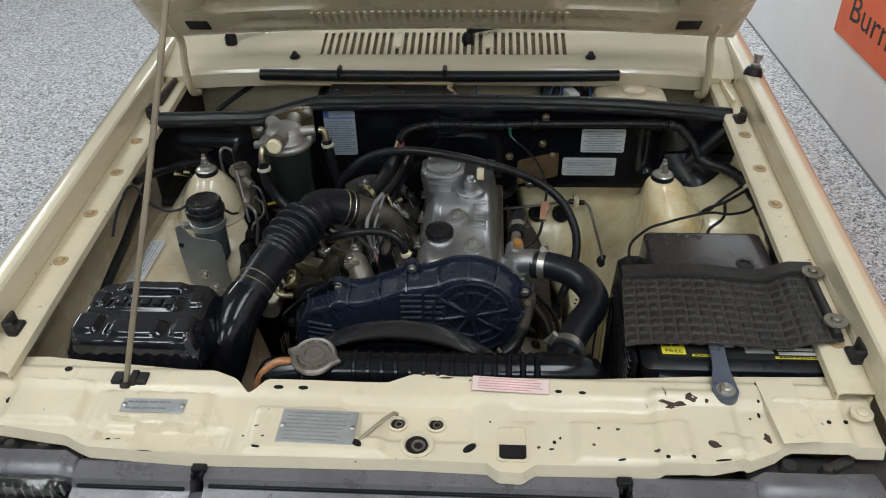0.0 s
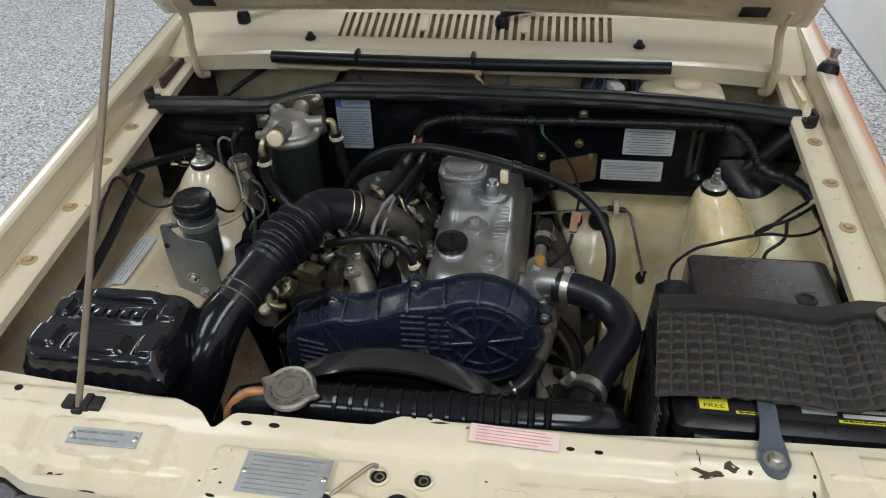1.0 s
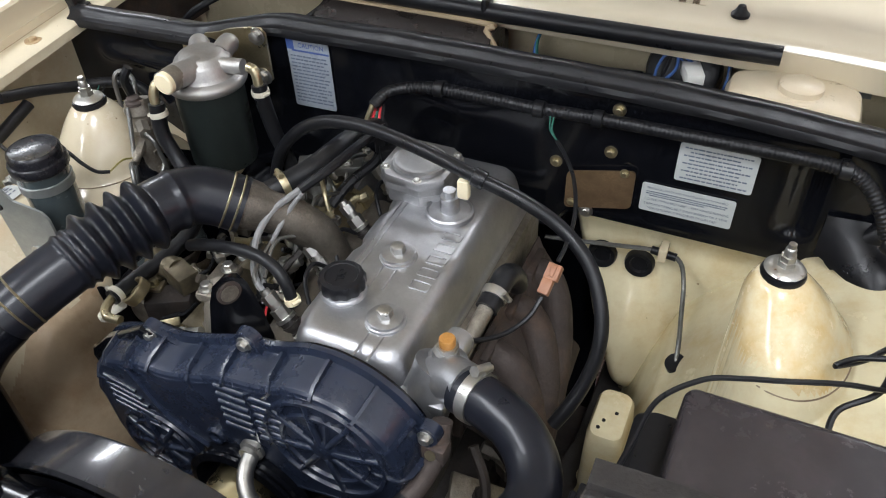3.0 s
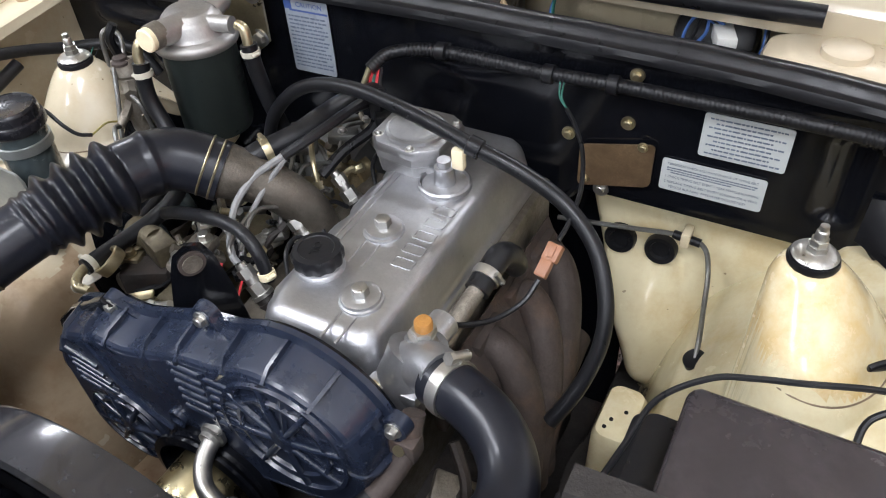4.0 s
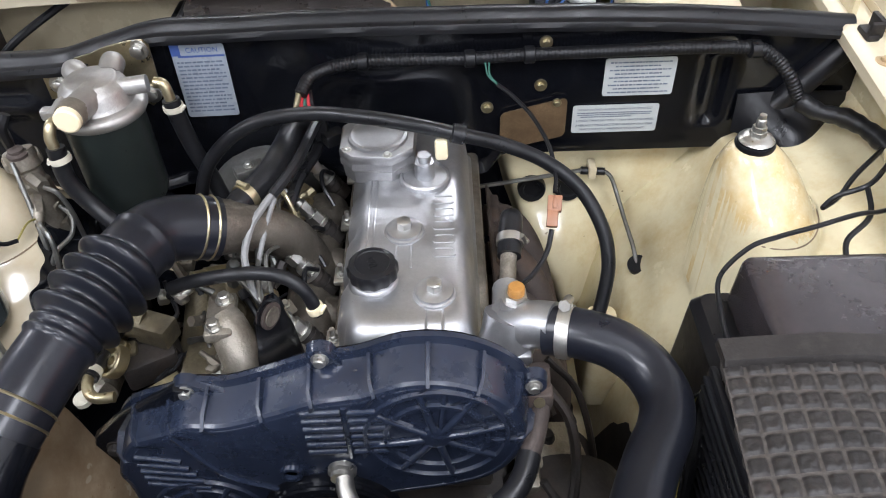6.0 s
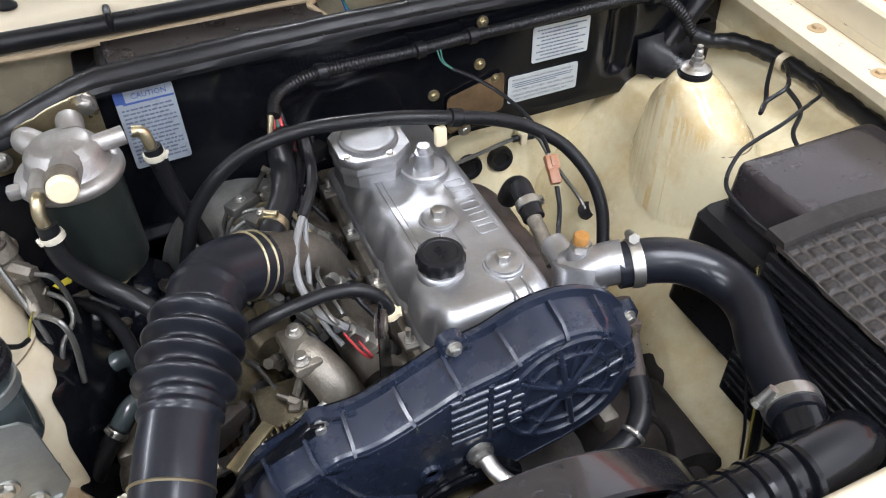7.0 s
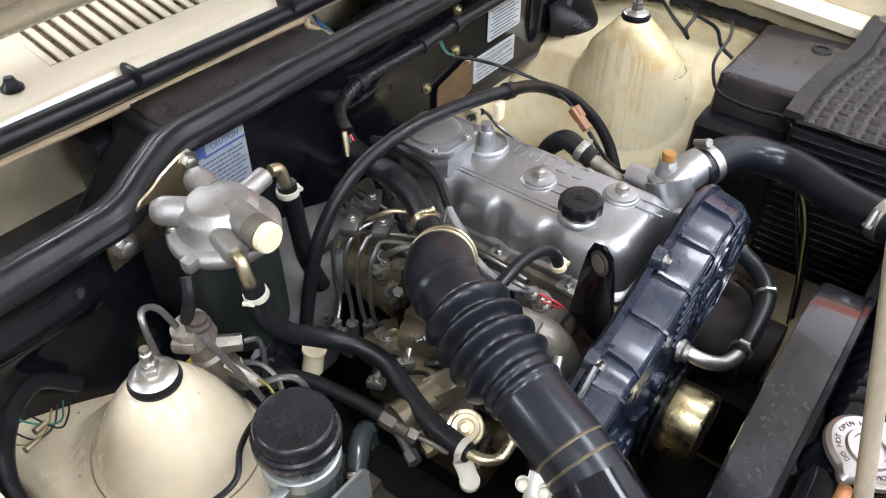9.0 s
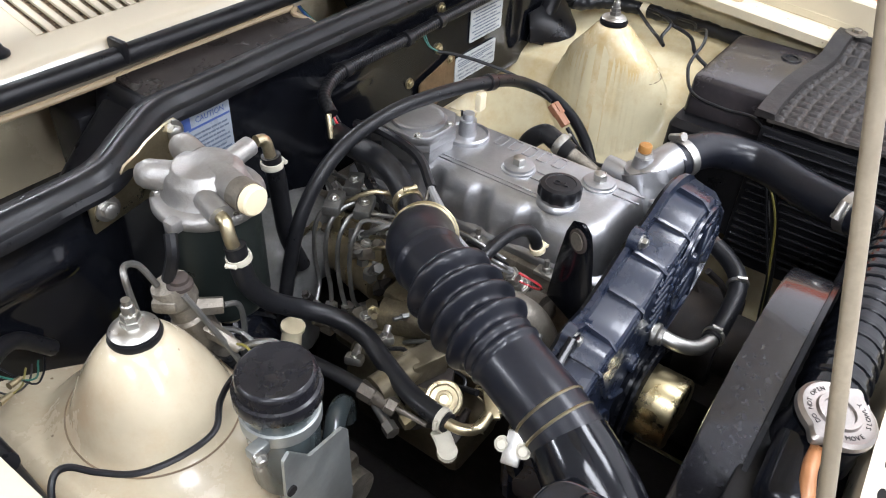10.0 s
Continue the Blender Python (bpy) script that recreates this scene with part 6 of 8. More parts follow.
# exhaust manifold and heat shield, rust brown
for y, j in ((1.005, 1.03), (1.075, 1.04), (1.145, 1.06), (1.21, 1.08)):
    b = bmesh.new()
    tube(b, [(0.122, y, 0.775), (0.148, y, 0.772), (0.170, y * 0.8 + j * 0.2, 0.750), (0.185, y * 0.45 + j * 0.55, 0.705), (0.190, j, 0.65), (0.19, j, 0.60)], 0.0185, 16, 6)
    box(b, (0.134, y, 0.774), (0.010, 0.050, 0.040), 0.003)
    part("exhaust_runner", b, RUST, engine, "rust-brown exhaust runner")
b = bmesh.new()
tube(b, [(0.175, 1.20, 0.68), (0.178, 1.08, 0.65), (0.18, 1.0, 0.58), (0.19, 0.98, 0.45)], 0.024, 16, 5)
part("exhaust_manifold", b, RUST, engine, "rust-brown exhaust manifold")
b = bmesh.new()
grid(b, 40, 16, lambda u, v: Vector((0.126 + 0.030 * sstep(v, 0.0, 0.25) + 0.034 * v + 0.007 * math.cos(u * 15.0) * sstep(v, 0.1, 0.3), 1.000 + 0.245 * u - 0.05 * v * u, 0.800 - 0.016 * sstep(v, 0.0, 0.3) - 0.165 * v)))
thicken(b, 0.002)
part("heat_shield", b, RUST, engine, "dull brown folded heat shield", 60)
# accessories low on the right side
b = bmesh.new()
cyl(b, (0.185, 0.93, 0.66), (0.185, 0.83, 0.66), 0.060, None, 28)
cyl(b, (0.185, 0.83, 0.66), (0.185, 0.805, 0.66), 0.040, None, 28)
part("alternator", b, IRON, engine, "grimy dark alternator")
b = bmesh.new()
tube(b, [(0.151, 0.920, 0.868), (0.152, 0.904, 0.843), (0.147, 0.884, 0.828), (0.140, 0.866, 0.820), (0.133, 0.849, 0.815)], 0.0088, 12, 5)
box(b, (0.150, 0.906, 0.846), (0.024, 0.018, 0.022), 0.004)
welb = part("water_elbow", b, RUST, engine, "rusty water pipe elbow")
b = bmesh.new()
cyl(b, (0.150, 0.898, 0.850), (0.150, 0.8955, 0.851), 0.0048, None, 14)
part("plug", b, GOLD, welb, "brass-coloured plug")
b = bmesh.new()
cyl(b, (0.179, 1.016, 0.675), (0.179, 1.014, 0.697), 0.015, None, 6)
cyl(b, (0.179, 1.014, 0.690), (0.205, 1.025, 0.700), 0.006, 0.005, 12)
cyl(b, (0.179, 1.014, 0.690), (0.150, 1.012, 0.702), 0.006, 0.005, 12)
cyl(b, (0.148, 1.012, 0.703), (0.160, 1.013, 0.698), 0.0085, None, 6)
part("oil_union", b, CAST_DULL, engine, "oily steel banjo union")
b = bmesh.new()
box(b, (0.175, 0.949, 0.705), (0.075, 0.050, 0.008), 0.003, Matrix.Rotation(0.5, 4, "Y") @ Matrix.Rotation(0.3, 4, "Z"))
box(b, (0.150, 0.925, 0.700), (0.020, 0.060, 0.040), 0.005)
arm = part("alternator_bracket", b, CAST_DULL, engine, "grey cast alternator bracket")
bolt(arm, (0.170, 0.955, 0.712), (0.4, 0, 1), 0.007, 0.006, 1.4, IRON)
for pts, r in (([(0.165, 0.95, 0.80), (0.185, 0.93, 0.775), (0.19, 0.90, 0.74), (0.18, 0.86, 0.70)], 0.005), ([(0.17, 0.99, 0.79), (0.20, 0.97, 0.76), (0.215, 0.93, 0.70), (0.21, 0.90, 0.64)], 0.0035), ([(0.155, 0.87, 0.775), (0.175, 0.85, 0.745), (0.18, 0.83, 0.70)], 0.004)):
    b = bmesh.new()
    tube(b, pts, r, 8, 6)
    part("stay_rod", b, IRON, engine, "grimy iron stay")
# right engine mount and gearbox bulk towards the firewall
b = bmesh.new()
lathe(b, [(0.0, 0), (0.11, 0), (0.115, 0.02), (0.10, 0.04)], (0.04, 1.235, 0.58), (0, 1, 0), 32)
part("bell_housing", b, IRON, engine)

b = bmesh.new()
tube(b, [(-0.085, 1.235, 0.80), (-0.135, 1.245, 0.800), (-0.165, 1.25, 0.760), (-0.175, 1.25, 0.70)], 0.05, 20, 6, rf=lambda s, L: 0.050 + 0.012 * s / L)
part("gearbox_housing", b, GREYCAST, engine, "dull grey cast gearbox housing")

# ---- cooling ----
brace = thing("firewall_brace", "cream steel brace on the firewall behind the engine", "brace", (-0.06, 1.30, 0.80))
b = bmesh.new()
tube(b, [(-0.125, 1.305, 0.812), (-0.085, 1.300, 0.824), (-0.049, 1.296, 0.826), (-0.012, 1.292, 0.836)], 0.0085, 12, 6)
part("tube", b, CREAM_OLD, brace)
bolt(brace, (-0.062, 1.298, 0.838), (0, -1, 0.2), 0.0062, 0.005, 1.8, CAST_DULL)
rad = thing("radiator", "black radiator with a ribbed top tank behind the support panel", "radiator", (0.02, 0.73, 0.40))
b = bmesh.new()
box(b, (0.02, 0.730, 0.64), (0.46, 0.036, 0.44), 0.004)
part("core", b, PLASTIC, rad)
b = bmesh.new()
tube(b, [(-0.205, 0.708, 0.868), (-0.17, 0.710, 0.880), (-0.11, 0.712, 0.888), (0.0, 0.712, 0.890), (0.12, 0.714, 0.888), (0.20, 0.72, 0.884), (0.225, 0.727, 0.868), (0.245, 0.735, 0.850)], 0.0235, 20, 8,
     rf=lambda s, L: 0.0235 * min(1.0, 0.35 + s / 0.03, 0.30 + (L - s) / 0.05))
tank = part("top_tank", b, BLACK, rad, "glossy black top tank with raised ribs")
for i in range(14):
    x = -0.075 + 0.0175 * i
    b = bmesh.new()
    lathe(b, [(0.0225, -0.004), (0.0255, -0.002), (0.0258, 0.002), (0.0225, 0.004)], (x, 0.7125, 0.889), (1, 0, 0), 24)
    part("tank_rib", b, BLACK, tank)
b = bmesh.new()
lathe(b, [(0.030, -0.02), (0.027, 0.0), (0.026, 0.010), (0.028, 0.012)], (-0.125, 0.708, 0.898), (0, -0.15, 1), 32)
part("filler_neck", b, BLACK, rad)
b = bmesh.new()
lathe(b, [(0.0, 0), (0.028, 0), (0.0295, 0.002), (0.029, 0.006), (0.0262, 0.0085), (0.024, 0.0075), (0.0165, 0.0075), (0.0155, 0.010), (0.012, 0.010), (0.0115, 0.008), (0.005, 0.008), (0.0045, 0.0095), (0, 0.0095)],
      (-0.125, 0.706, 0.912), (0, -0.15, 1), 120, wave=lambda a, k: 0.97 + (0.25 * max(0, math.cos(2 * (a + 0.22))) ** 16 if 0 < k < 5 else 0))
rc = part("radiator_cap", b, CAPM, rad, "plated pressure cap with two ears")
for words, a0, da, up in (("DO NOT OPEN HOT", 150, -10, -1), ("REMOVE", 190, 11, 1), ("SLOWLY", 275, 11, 1)):
    for i, ch in enumerate(words):
        if ch != " ":
            a = radians(a0 + da * i)
            mm = Matrix.Translation((-0.125, 0.706, 0.912)) @ Matrix.Rotation(radians(8.5), 4, "X") @ Matrix.Translation((0.0205 * math.cos(a), 0.0205 * math.sin(a), 0.0076)) @ Matrix.Rotation(a + up * math.pi / 2, 4, "Z") @ Matrix.Translation((0, -0.0018, 0))
            text_mesh(ch, 0.0050, mm, IRON, rc, "lettering", 0.0003, "CENTER")
b = bmesh.new()
tube(b, [(-0.152, 0.708, 0.904), (-0.174, 0.706, 0.903), (-0.190, 0.700, 0.893), (-0.200, 0.696, 0.875), (-0.202, 0.694, 0.85)], 0.0055, 10, 6)
part("overflow_hose", b, COPPER, rad, "brown overflow hose")
b = bmesh.new()
tube(b, [(0.178, 0.715, 0.878), (0.184, 0.732, 0.882), (0.191, 0.752, 0.885)], 0.0195, 18, 4)
part("hose_stub", b, BLACK, rad)
# fan shroud: an open barrel
shroud = thing("fan_shroud", "glossy black curved fan shroud behind the radiator", "fan shroud", (AX, 0.76, 0.62))
b = bmesh.new()
lathe(b, [(0.171, -0.042), (0.1765, -0.041), (0.178, -0.038), (0.178, 0.0), (0.174, 0.0), (0.174, -0.036), (0.171, -0.038), (0.171, -0.042)], (AX, 0.741, AZ - 0.005), (0, -1, 0), 96)
part("barrel", b, SHROUDM, shroud)
b = bmesh.new()
lathe(b, [(0.178, 0.0), (0.183, 0.001), (0.183, -0.003), (0.178, -0.004)], (AX, 0.741, AZ - 0.005), (0, -1, 0), 96)
box(b, (0.02, 0.752, 0.62), (0.44, 0.006, 0.20))
part("flange", b, BLACK, shroud)

hose = thing("radiator_hose", "fat black top radiator hose with steel clamps", "hose", (0.21, 0.86, 0.87))
b = bmesh.new()
tube(b, [(0.158, 0.943, 0.886), (0.185, 0.934, 0.890), (0.213, 0.922, 0.888), (0.234, 0.902, 0.882), (0.2425, 0.876, 0.878), (0.236, 0.850, 0.878), (0.221, 0.823, 0.879), (0.206, 0.791, 0.881), (0.190, 0.750, 0.885)], 0.0207, 24, 8)
part("hose_body", b, GLOSSRUB, hose)
clamp_ring(hose, (0.1735, 0.938, 0.8885), (0.94, -0.32, 0.13), 0.0212, 0.0105, screw=(0.2, 0.5, 1))
clamp_ring(hose, (0.195, 0.7625, 0.884), (-0.37, -0.92, 0.09), 0.0212, 0.011, STEEL, screw=(-1, 0.2, 0.6))

# ---- air intake ----
air = thing("air_cleaner", "glossy black air cleaner box with a pressed lid", "air cleaner", (-0.36, 0.79, 0.70))
b = bmesh.new()
loft(b, [rrect(-0.452, -0.285, 0.715, 0.838, 0.70, 0.02), rrect(-0.455, -0.283, 0.713, 0.840, 0.885, 0.02)])
part("case", b, BLACK, air)


def lid_z(x, y):
    z = 0.922
    z -= 0.024 * sstep((abs((x + 0.368) / 0.092) ** 7 + abs((y - 0.777) / 0.068) ** 7) ** (1 / 7), 0.84, 1.0) ** 1.5
    for cx, cy, rx, ry in ((-0.37, 0.792, 0.055, 0.016), (-0.435, 0.75, 0.022, 0.020), (-0.365, 0.742, 0.042, 0.018), (-0.303, 0.745, 0.016, 0.020), (-0.37, 0.826, 0.055, 0.010), (-0.303, 0.80, 0.012, 0.014), (-0.437, 0.80, 0.010, 0.016)):
        q = (abs((x - cx) / rx) ** 5 + abs((y - cy) / ry) ** 5) ** 0.2
        z += 0.0065 * (1 - sstep(q, 0.70, 1.0))
    q = max(abs(x + 0.37) / 0.055, abs(y - 0.792) / 0.016)
    z -= 0.003 * (1 - sstep(q, 0.68, 0.76))
    return z


b = bmesh.new()


def lid_p(u, v):
    a, c = 2 * u - 1, 2 * v - 1
    big = max(abs(a), abs(c), 1e-6)
    k = big / (abs(a) ** 9 + abs(c) ** 9) ** (1 / 9) if big > 1e-5 else 1.0
    k = 1 + (k - 1) * big
    x, y = -0.368 + 0.092 * a * k, 0.777 + 0.068 * c * k + 0.0015 * math.sin(30 * a) * abs(c) ** 8
    return Vector((x, y, lid_z(x, y) - (0.018 if min(u, v, 1 - u, 1 - v) < 1e-6 else 0) + 0.0012 * math.sin(22 * a) * abs(c) ** 12))


grid(b, 92, 76, lid_p)
thicken(b, 0.003)
lid = part("lid", b, BLACK_WET, air, "pressed lid with raised panels", 55)
for i in range(5):
    b = bmesh.new()
    box(b, (-0.404 + 0.017 * i, 0.792, 0.9265), (0.0115, 0.014, 0.0026), 0.0008)
    part("badge_bar", b, BLACK_WET, lid)
b = bmesh.new()
tube(b, [(-0.300, 0.765, 0.80), (-0.282, 0.785, 0.835), (-0.267, 0.805, 0.870), (-0.257, 0.826, 0.888), (-0.246, 0.848, 0.899)], 0.036, 24, 5, rf=lambda s, L: 0.042 - 0.0128 * s / L)
part("outlet", b, BLACK, air, "black outlet spout")
b = bmesh.new()
tube(b, [(-0.300, 0.715, 0.855), (-0.285, 0.705, 0.85), (-0.275, 0.702, 0.83), (-0.285, 0.705, 0.81), (-0.302, 0.712, 0.82)], 0.0018, 6, 5)
part("wire_clip", b, STEEL, air, "steel wire clip")

duct = thing("intake_hose", "glossy black corrugated rubber intake hose", "intake hose", (-0.22, 0.93, 0.87))
BP = [(-0.248, 0.842, 0.897), (-0.239, 0.866, 0.905), (-0.231, 0.891, 0.911), (-0.222, 0.917, 0.916), (-0.213, 0.943, 0.920), (-0.203, 0.968, 0.923), (-0.193, 0.991, 0.926), (-0.184, 1.013, 0.927), (-0.173, 1.033, 0.925), (-0.155, 1.047, 0.918), (-0.132, 1.058, 0.906)]


def bell_r(s, L):
    r = 0.0278
    s0, s1 = 0.076, 0.168
    if s0 < s < s1:
        f = 5 * (s - s0) / (s1 - s0)
        k = min(int(f), 4)
        lobe = 0.5 - 0.5 * math.cos(2 * math.pi * (f - k))
        if k == 0:
            # a small double bead ahead of the folds
            r += 0.0026 * (0.5 - 0.5 * math.cos(4 * math.pi * (f - k))) ** 0.8
        else:
            r += (0.0, 0.0092, 0.0102, 0.0106, 0.0100)[k] * lobe ** (1.1 if k < 4 else 0.7) + 0.0004
    elif s >= s1:
        r += 0.0016
    if abs(s - 0.192) < 0.006:
        r += 0.0018 * (1 - abs(s - 0.192) / 0.006)
    return r



b = bmesh.new()
tube(b, BP, 0.035, 32, 22, rf=bell_r)
part("bellows", b, GLOSSRUB, duct, "", 60)
for p, ax, rr in (((-0.2425, 0.857, 0.902), (0.33, 0.9, 0.3), 0.0279), ((-0.2385, 0.868, 0.9055), (0.33, 0.9, 0.25), 0.0279), ((-0.146, 1.0515, 0.9140), (0.78, 0.40, -0.45), 0.0295), ((-0.1375, 1.0555, 0.9092), (0.78, 0.40, -0.45), 0.0295)):
    b = bmesh.new()
    lathe(b, [(rr, -0.0012), (rr + 0.0011, 0), (rr, 0.0012)], p, ax, 36)
    part("wire_band", b, GOLD, duct, "thin brass-coloured wire band")

b = bmesh.new()
box(b, (-0.2695, 0.876, 0.889), (0.013, 0.024, 0.004), 0.001, frame_of((-0.7, -0.2, 0.7)))
lug_ = part("clamp_lug", b, STEEL, duct, "pale zinc clamp lug with two screws")
for d in (-0.008, 0.008):
    bolt(lug_, (-0.2705 - 0.1 * d, 0.876 + d, 0.891 - 0.2 * d), (-0.7, -0.2, 0.7), 0.0045, 0.005, 1.3, CLIPW, "screw")

# ---- bulkhead fittings ----
def label_board(name, x0, x1, z0, z1, label, paper, rows, ink, heading=None, tilt=0.0, category="label"):
    y = min(bk_y(x0), bk_y(x1)) - 0.0018
    t = thing(name, label, category, ((x0 + x1) / 2, y, z0))
    cx, cz = (x0 + x1) / 2, (z0 + z1) / 2
    ang = math.atan2(bk_y(x1) - bk_y(x0), x1 - x0)
    m = Matrix.Translation((cx, y, cz)) @ Matrix.Rotation(ang, 4, "Z") @ Matrix.Rotation(radians(tilt), 4, "Y") @ Matrix.Rotation(radians(90), 4, "X")
    bm = bmesh.new()
    lo = rrect(-(x1 - x0) / 2, (x1 - x0) / 2, -(z1 - z0) / 2, (z1 - z0) / 2, -0.0006, 0.003, 3)
    loft(bm, [lo, [p + Vector((0, 0, 0.0012)) for p in lo]])
    bm.transform(m)
    part("card", bm, paper, t)
    bm = bmesh.new()
    bars(bm, m @ Matrix.Translation((0, 0, 0.0008)), rows, random.Random(len(label)))
    part("print", bm, ink, t)
    if heading:
        for body, x, yy, size, fit in heading:
            text_mesh(body, size, m @ Matrix.Translation((x, yy, 0.0008)), INK, t, "lettering", 0.0001, "LEFT", fit)
    return t, m


lb, m = label_board("caution_label", -0.2135, -0.156, 0.884, 0.974, "bluish caution label with printed lines on the bulkhead", BLUELABEL,
                    [(-0.025, 0.025 - 0.006 * (k % 3 == 2), 0.024 - 0.0047 * k, 0.0018) for k in range(14)], FAINTINK)
bm = bmesh.new()
box(bm, (0, 0, 0), (1, 1, 1), 0, m @ Matrix.Translation((-0.0238, 0.0385, 0.0007)) @ Matrix.Diagonal((0.010, 0.013, 0.0004, 1)))
box(bm, (0, 0, 0), (1, 1, 1), 0, m @ Matrix.Translation((0.003, 0.0310, 0.0007)) @ Matrix.Diagonal((0.050, 0.0022, 0.0004, 1)))
part("blue_band", bm, BLUEINK, lb)
text_mesh("CAUTION", 0.0085, m @ Matrix.Translation((-0.013, 0.0355, 0.0008)), BLUEINK, lb, "lettering", 0.0001, "LEFT", 0.034)
label_board("service_label", 0.258, 0.337, 0.892, 0.939, "white service interval label with blue print on the bulkhead", LABEL,
            [(-0.034 + 0.006 * (k % 2), 0.034 - 0.010 * (k % 2), 0.0185 - 0.0047 * k, 0.0015) for k in range(9)], FAINTINK)
label_board("timing_belt_label", 0.227, 0.326, 0.843, 0.880, "white timing belt notice with black print on the bulkhead", LABEL,
            [(-0.044, 0.042, 0.0085, 0.0011), (-0.044, 0.040, 0.0058, 0.0011), (-0.040, 0.020, 0.0031, 0.0011)], FAINTINK,
            [("PERIODICAL CHECK AND MAINTENANCE OF TIMING BELT", -0.044, 0.0120, 0.0036, 0.086), ("1 CHECK TIMING BELT EVERY 1 YEAR VEHICLE RUNNING.", -0.045, -0.0032, 0.0040, 0.090),
             ("2 REPLACE TIMING BELT EVERY 80000KM OR A YEAR", -0.045, -0.0095, 0.0040, 0.090), ("VEHICLE RUNNING WHICHEVER OCCURS FIRST.", -0.040, -0.0150, 0.0040, 0.076)])
bp = thing("blanking_plate", "tarnished brown blanking plate screwed to the bulkhead", "plate", (0.18, 1.28, 0.83))
bm = bmesh.new()
lo = rrect(0.143, 0.219, 0.833, 0.884, 0, 0.006, 3)
loft(bm, [[Vector((p.x, 1.2815 - d, p.y + 0.25 * (p.x - 0.18))) for p in lo] for d in (0, 0.0022)])
part("sheet", bm, BROWNPLATE, bp)
for x, z in ((0.151, 0.834), (0.207, 0.888)):
    bolt(bp, (x, 1.2795, z), (0, -1, 0), 0.0038, 0.003, 1.4, GOLD)

# plenum: blower case, duct, wiper motor, washer bottle
blow = thing("heater_blower", "black heater blower case under the scuttle", "heater case", (-0.09, 1.34, 0.875))
bm = bmesh.new()
loft(bm, [[Vector((x, 1.288, 0.88)), Vector((x, 1.292, 0.952)), Vector((x, 1.30, 0.966)), Vector((x, 1.345, 0.980)), Vector((x, 1.372, 0.986)), Vector((x, 1.395, 0.975)), Vector((x, 1.40, 0.88))] for x in (-0.212, -0.208, 0.018, 0.022)])
part("case", bm, mk("dusty_brown_black", (0.020, 0.016, 0.0145), 0.30, 0, 0.3, 12, 0.15, 260, coat=0.1, stain=((0.045, 0.036, 0.032), 18, 0.56, 0.6), spots=((0.20, 0.18, 0.16), 330, 0.79, 0.6)), blow)
bm = bmesh.new()
loft(bm, [[Vector((x + 0.25 * (p.y - z1), p.x, p.y)) for p in rrect(y0, y1, z0, z1, 0, 0.014, 4)] for x, y0, y1, z0, z1 in ((-0.210, 1.300, 1.392, 0.880, 0.972), (-0.222, 1.300, 1.390, 0.876, 0.966), (-0.262, 1.294, 1.382, 0.860, 0.940), (-0.310, 1.286, 1.372, 0.846, 0.905), (-0.350, 1.280, 1.362, 0.842, 0.880))])
part("duct", bm, PLASTIC, blow, "tapering black rubber boot")
bm = bmesh.new()
loft(bm, [[Vector((x + 0.25 * (p.y - 0.976), p.x, p.y)) for p in rrect(1.296 - g, 1.396 + g, 0.876 - g, 0.976 + g, 0, 0.016, 4)] for x, g in ((-0.209, 0.0), (-0.212, 0.004), (-0.217, 0.004), (-0.220, 0.0))])
part("duct_collar", bm, RUBBER, blow)
bm = bmesh.new()
box(bm, (-0.12, 1.420, 0.895), (0.26, 0.056, 0.11), 0.006)
part("rear_housing", bm, PLASTIC, blow)
wm = thing("wiper_motor", "round black wiper motor with a white connector", "motor", (0.235, 1.42, 0.90))
bm = bmesh.new()
lathe(bm, [(0, 0.012), (0.030, 0.012), (0.040, 0.008), (0.043, 0.0), (0.043, -0.03), (0, -0.03)], (0.232, 1.425, 0.945), (0, -0.85, 0.5), 32)
box(bm, (0.195, 1.40, 0.925), (0.05, 0.03, 0.03), 0.005)
cyl(bm, (0.10, 1.40, 0.93), (0.19, 1.40, 0.935), 0.011, None, 14)
part("case", bm, PLASTIC, wm)
bm = bmesh.new()
box(bm, (0.245, 1.396, 0.957), (0.020, 0.036, 0.016), 0.002, Matrix.Rotation(0.35, 4, "Z"))
part("connector", bm, WHITE, wm, "white plug")
for k, mt in enumerate((BLUEW, PLASTIC, BLUEW)):
    bm = bmesh.new()
    tube(bm, [(0.236 + 0.004 * k, 1.41, 0.962), (0.215 + 0.006 * k, 1.405, 0.972), (0.205 + 0.01 * k, 1.40, 0.955), (0.205, 1.395, 0.93)], 0.0018, 6, 5)
    part("wire", bm, mt, wm)
for k, mt in enumerate((BLUEW, PLASTIC)):
    bm = bmesh.new()
    tube(bm, [(0.278 + 0.005 * k, 1.42, 0.975), (0.283, 1.40, 0.955), (0.275 + 0.004 * k, 1.39, 0.92), (0.265, 1.385, 0.89)], 0.0022, 6, 5)
    part("wire", bm, mt, wm)
for k, mt in enumerate((BLUEW, GREEN)):
    bm = bmesh.new()
    tube(bm, [(0.072 + 0.004 * k, 1.44, 0.985), (0.062, 1.40, 0.965), (0.068 + 0.008 * k, 1.36, 0.93), (0.06, 1.34, 0.90)], 0.0022, 6, 5)
    part("wire", bm, mt, wm)
wt = thing("washer_bottle", "milky cream washer bottle with a steel tab", "washer bottle", (0.35, 1.36, 0.875))
bm = bmesh.new()
loft(bm, [rrect(0.285, 0.418, 1.318, 1.405, 0.878, 0.018), rrect(0.283, 0.420, 1.316, 1.407, 0.955, 0.018), rrect(0.288, 0.415, 1.322, 1.402, 0.970, 0.020), rrect(0.305, 0.400, 1.335, 1.392, 0.978, 0.018)])
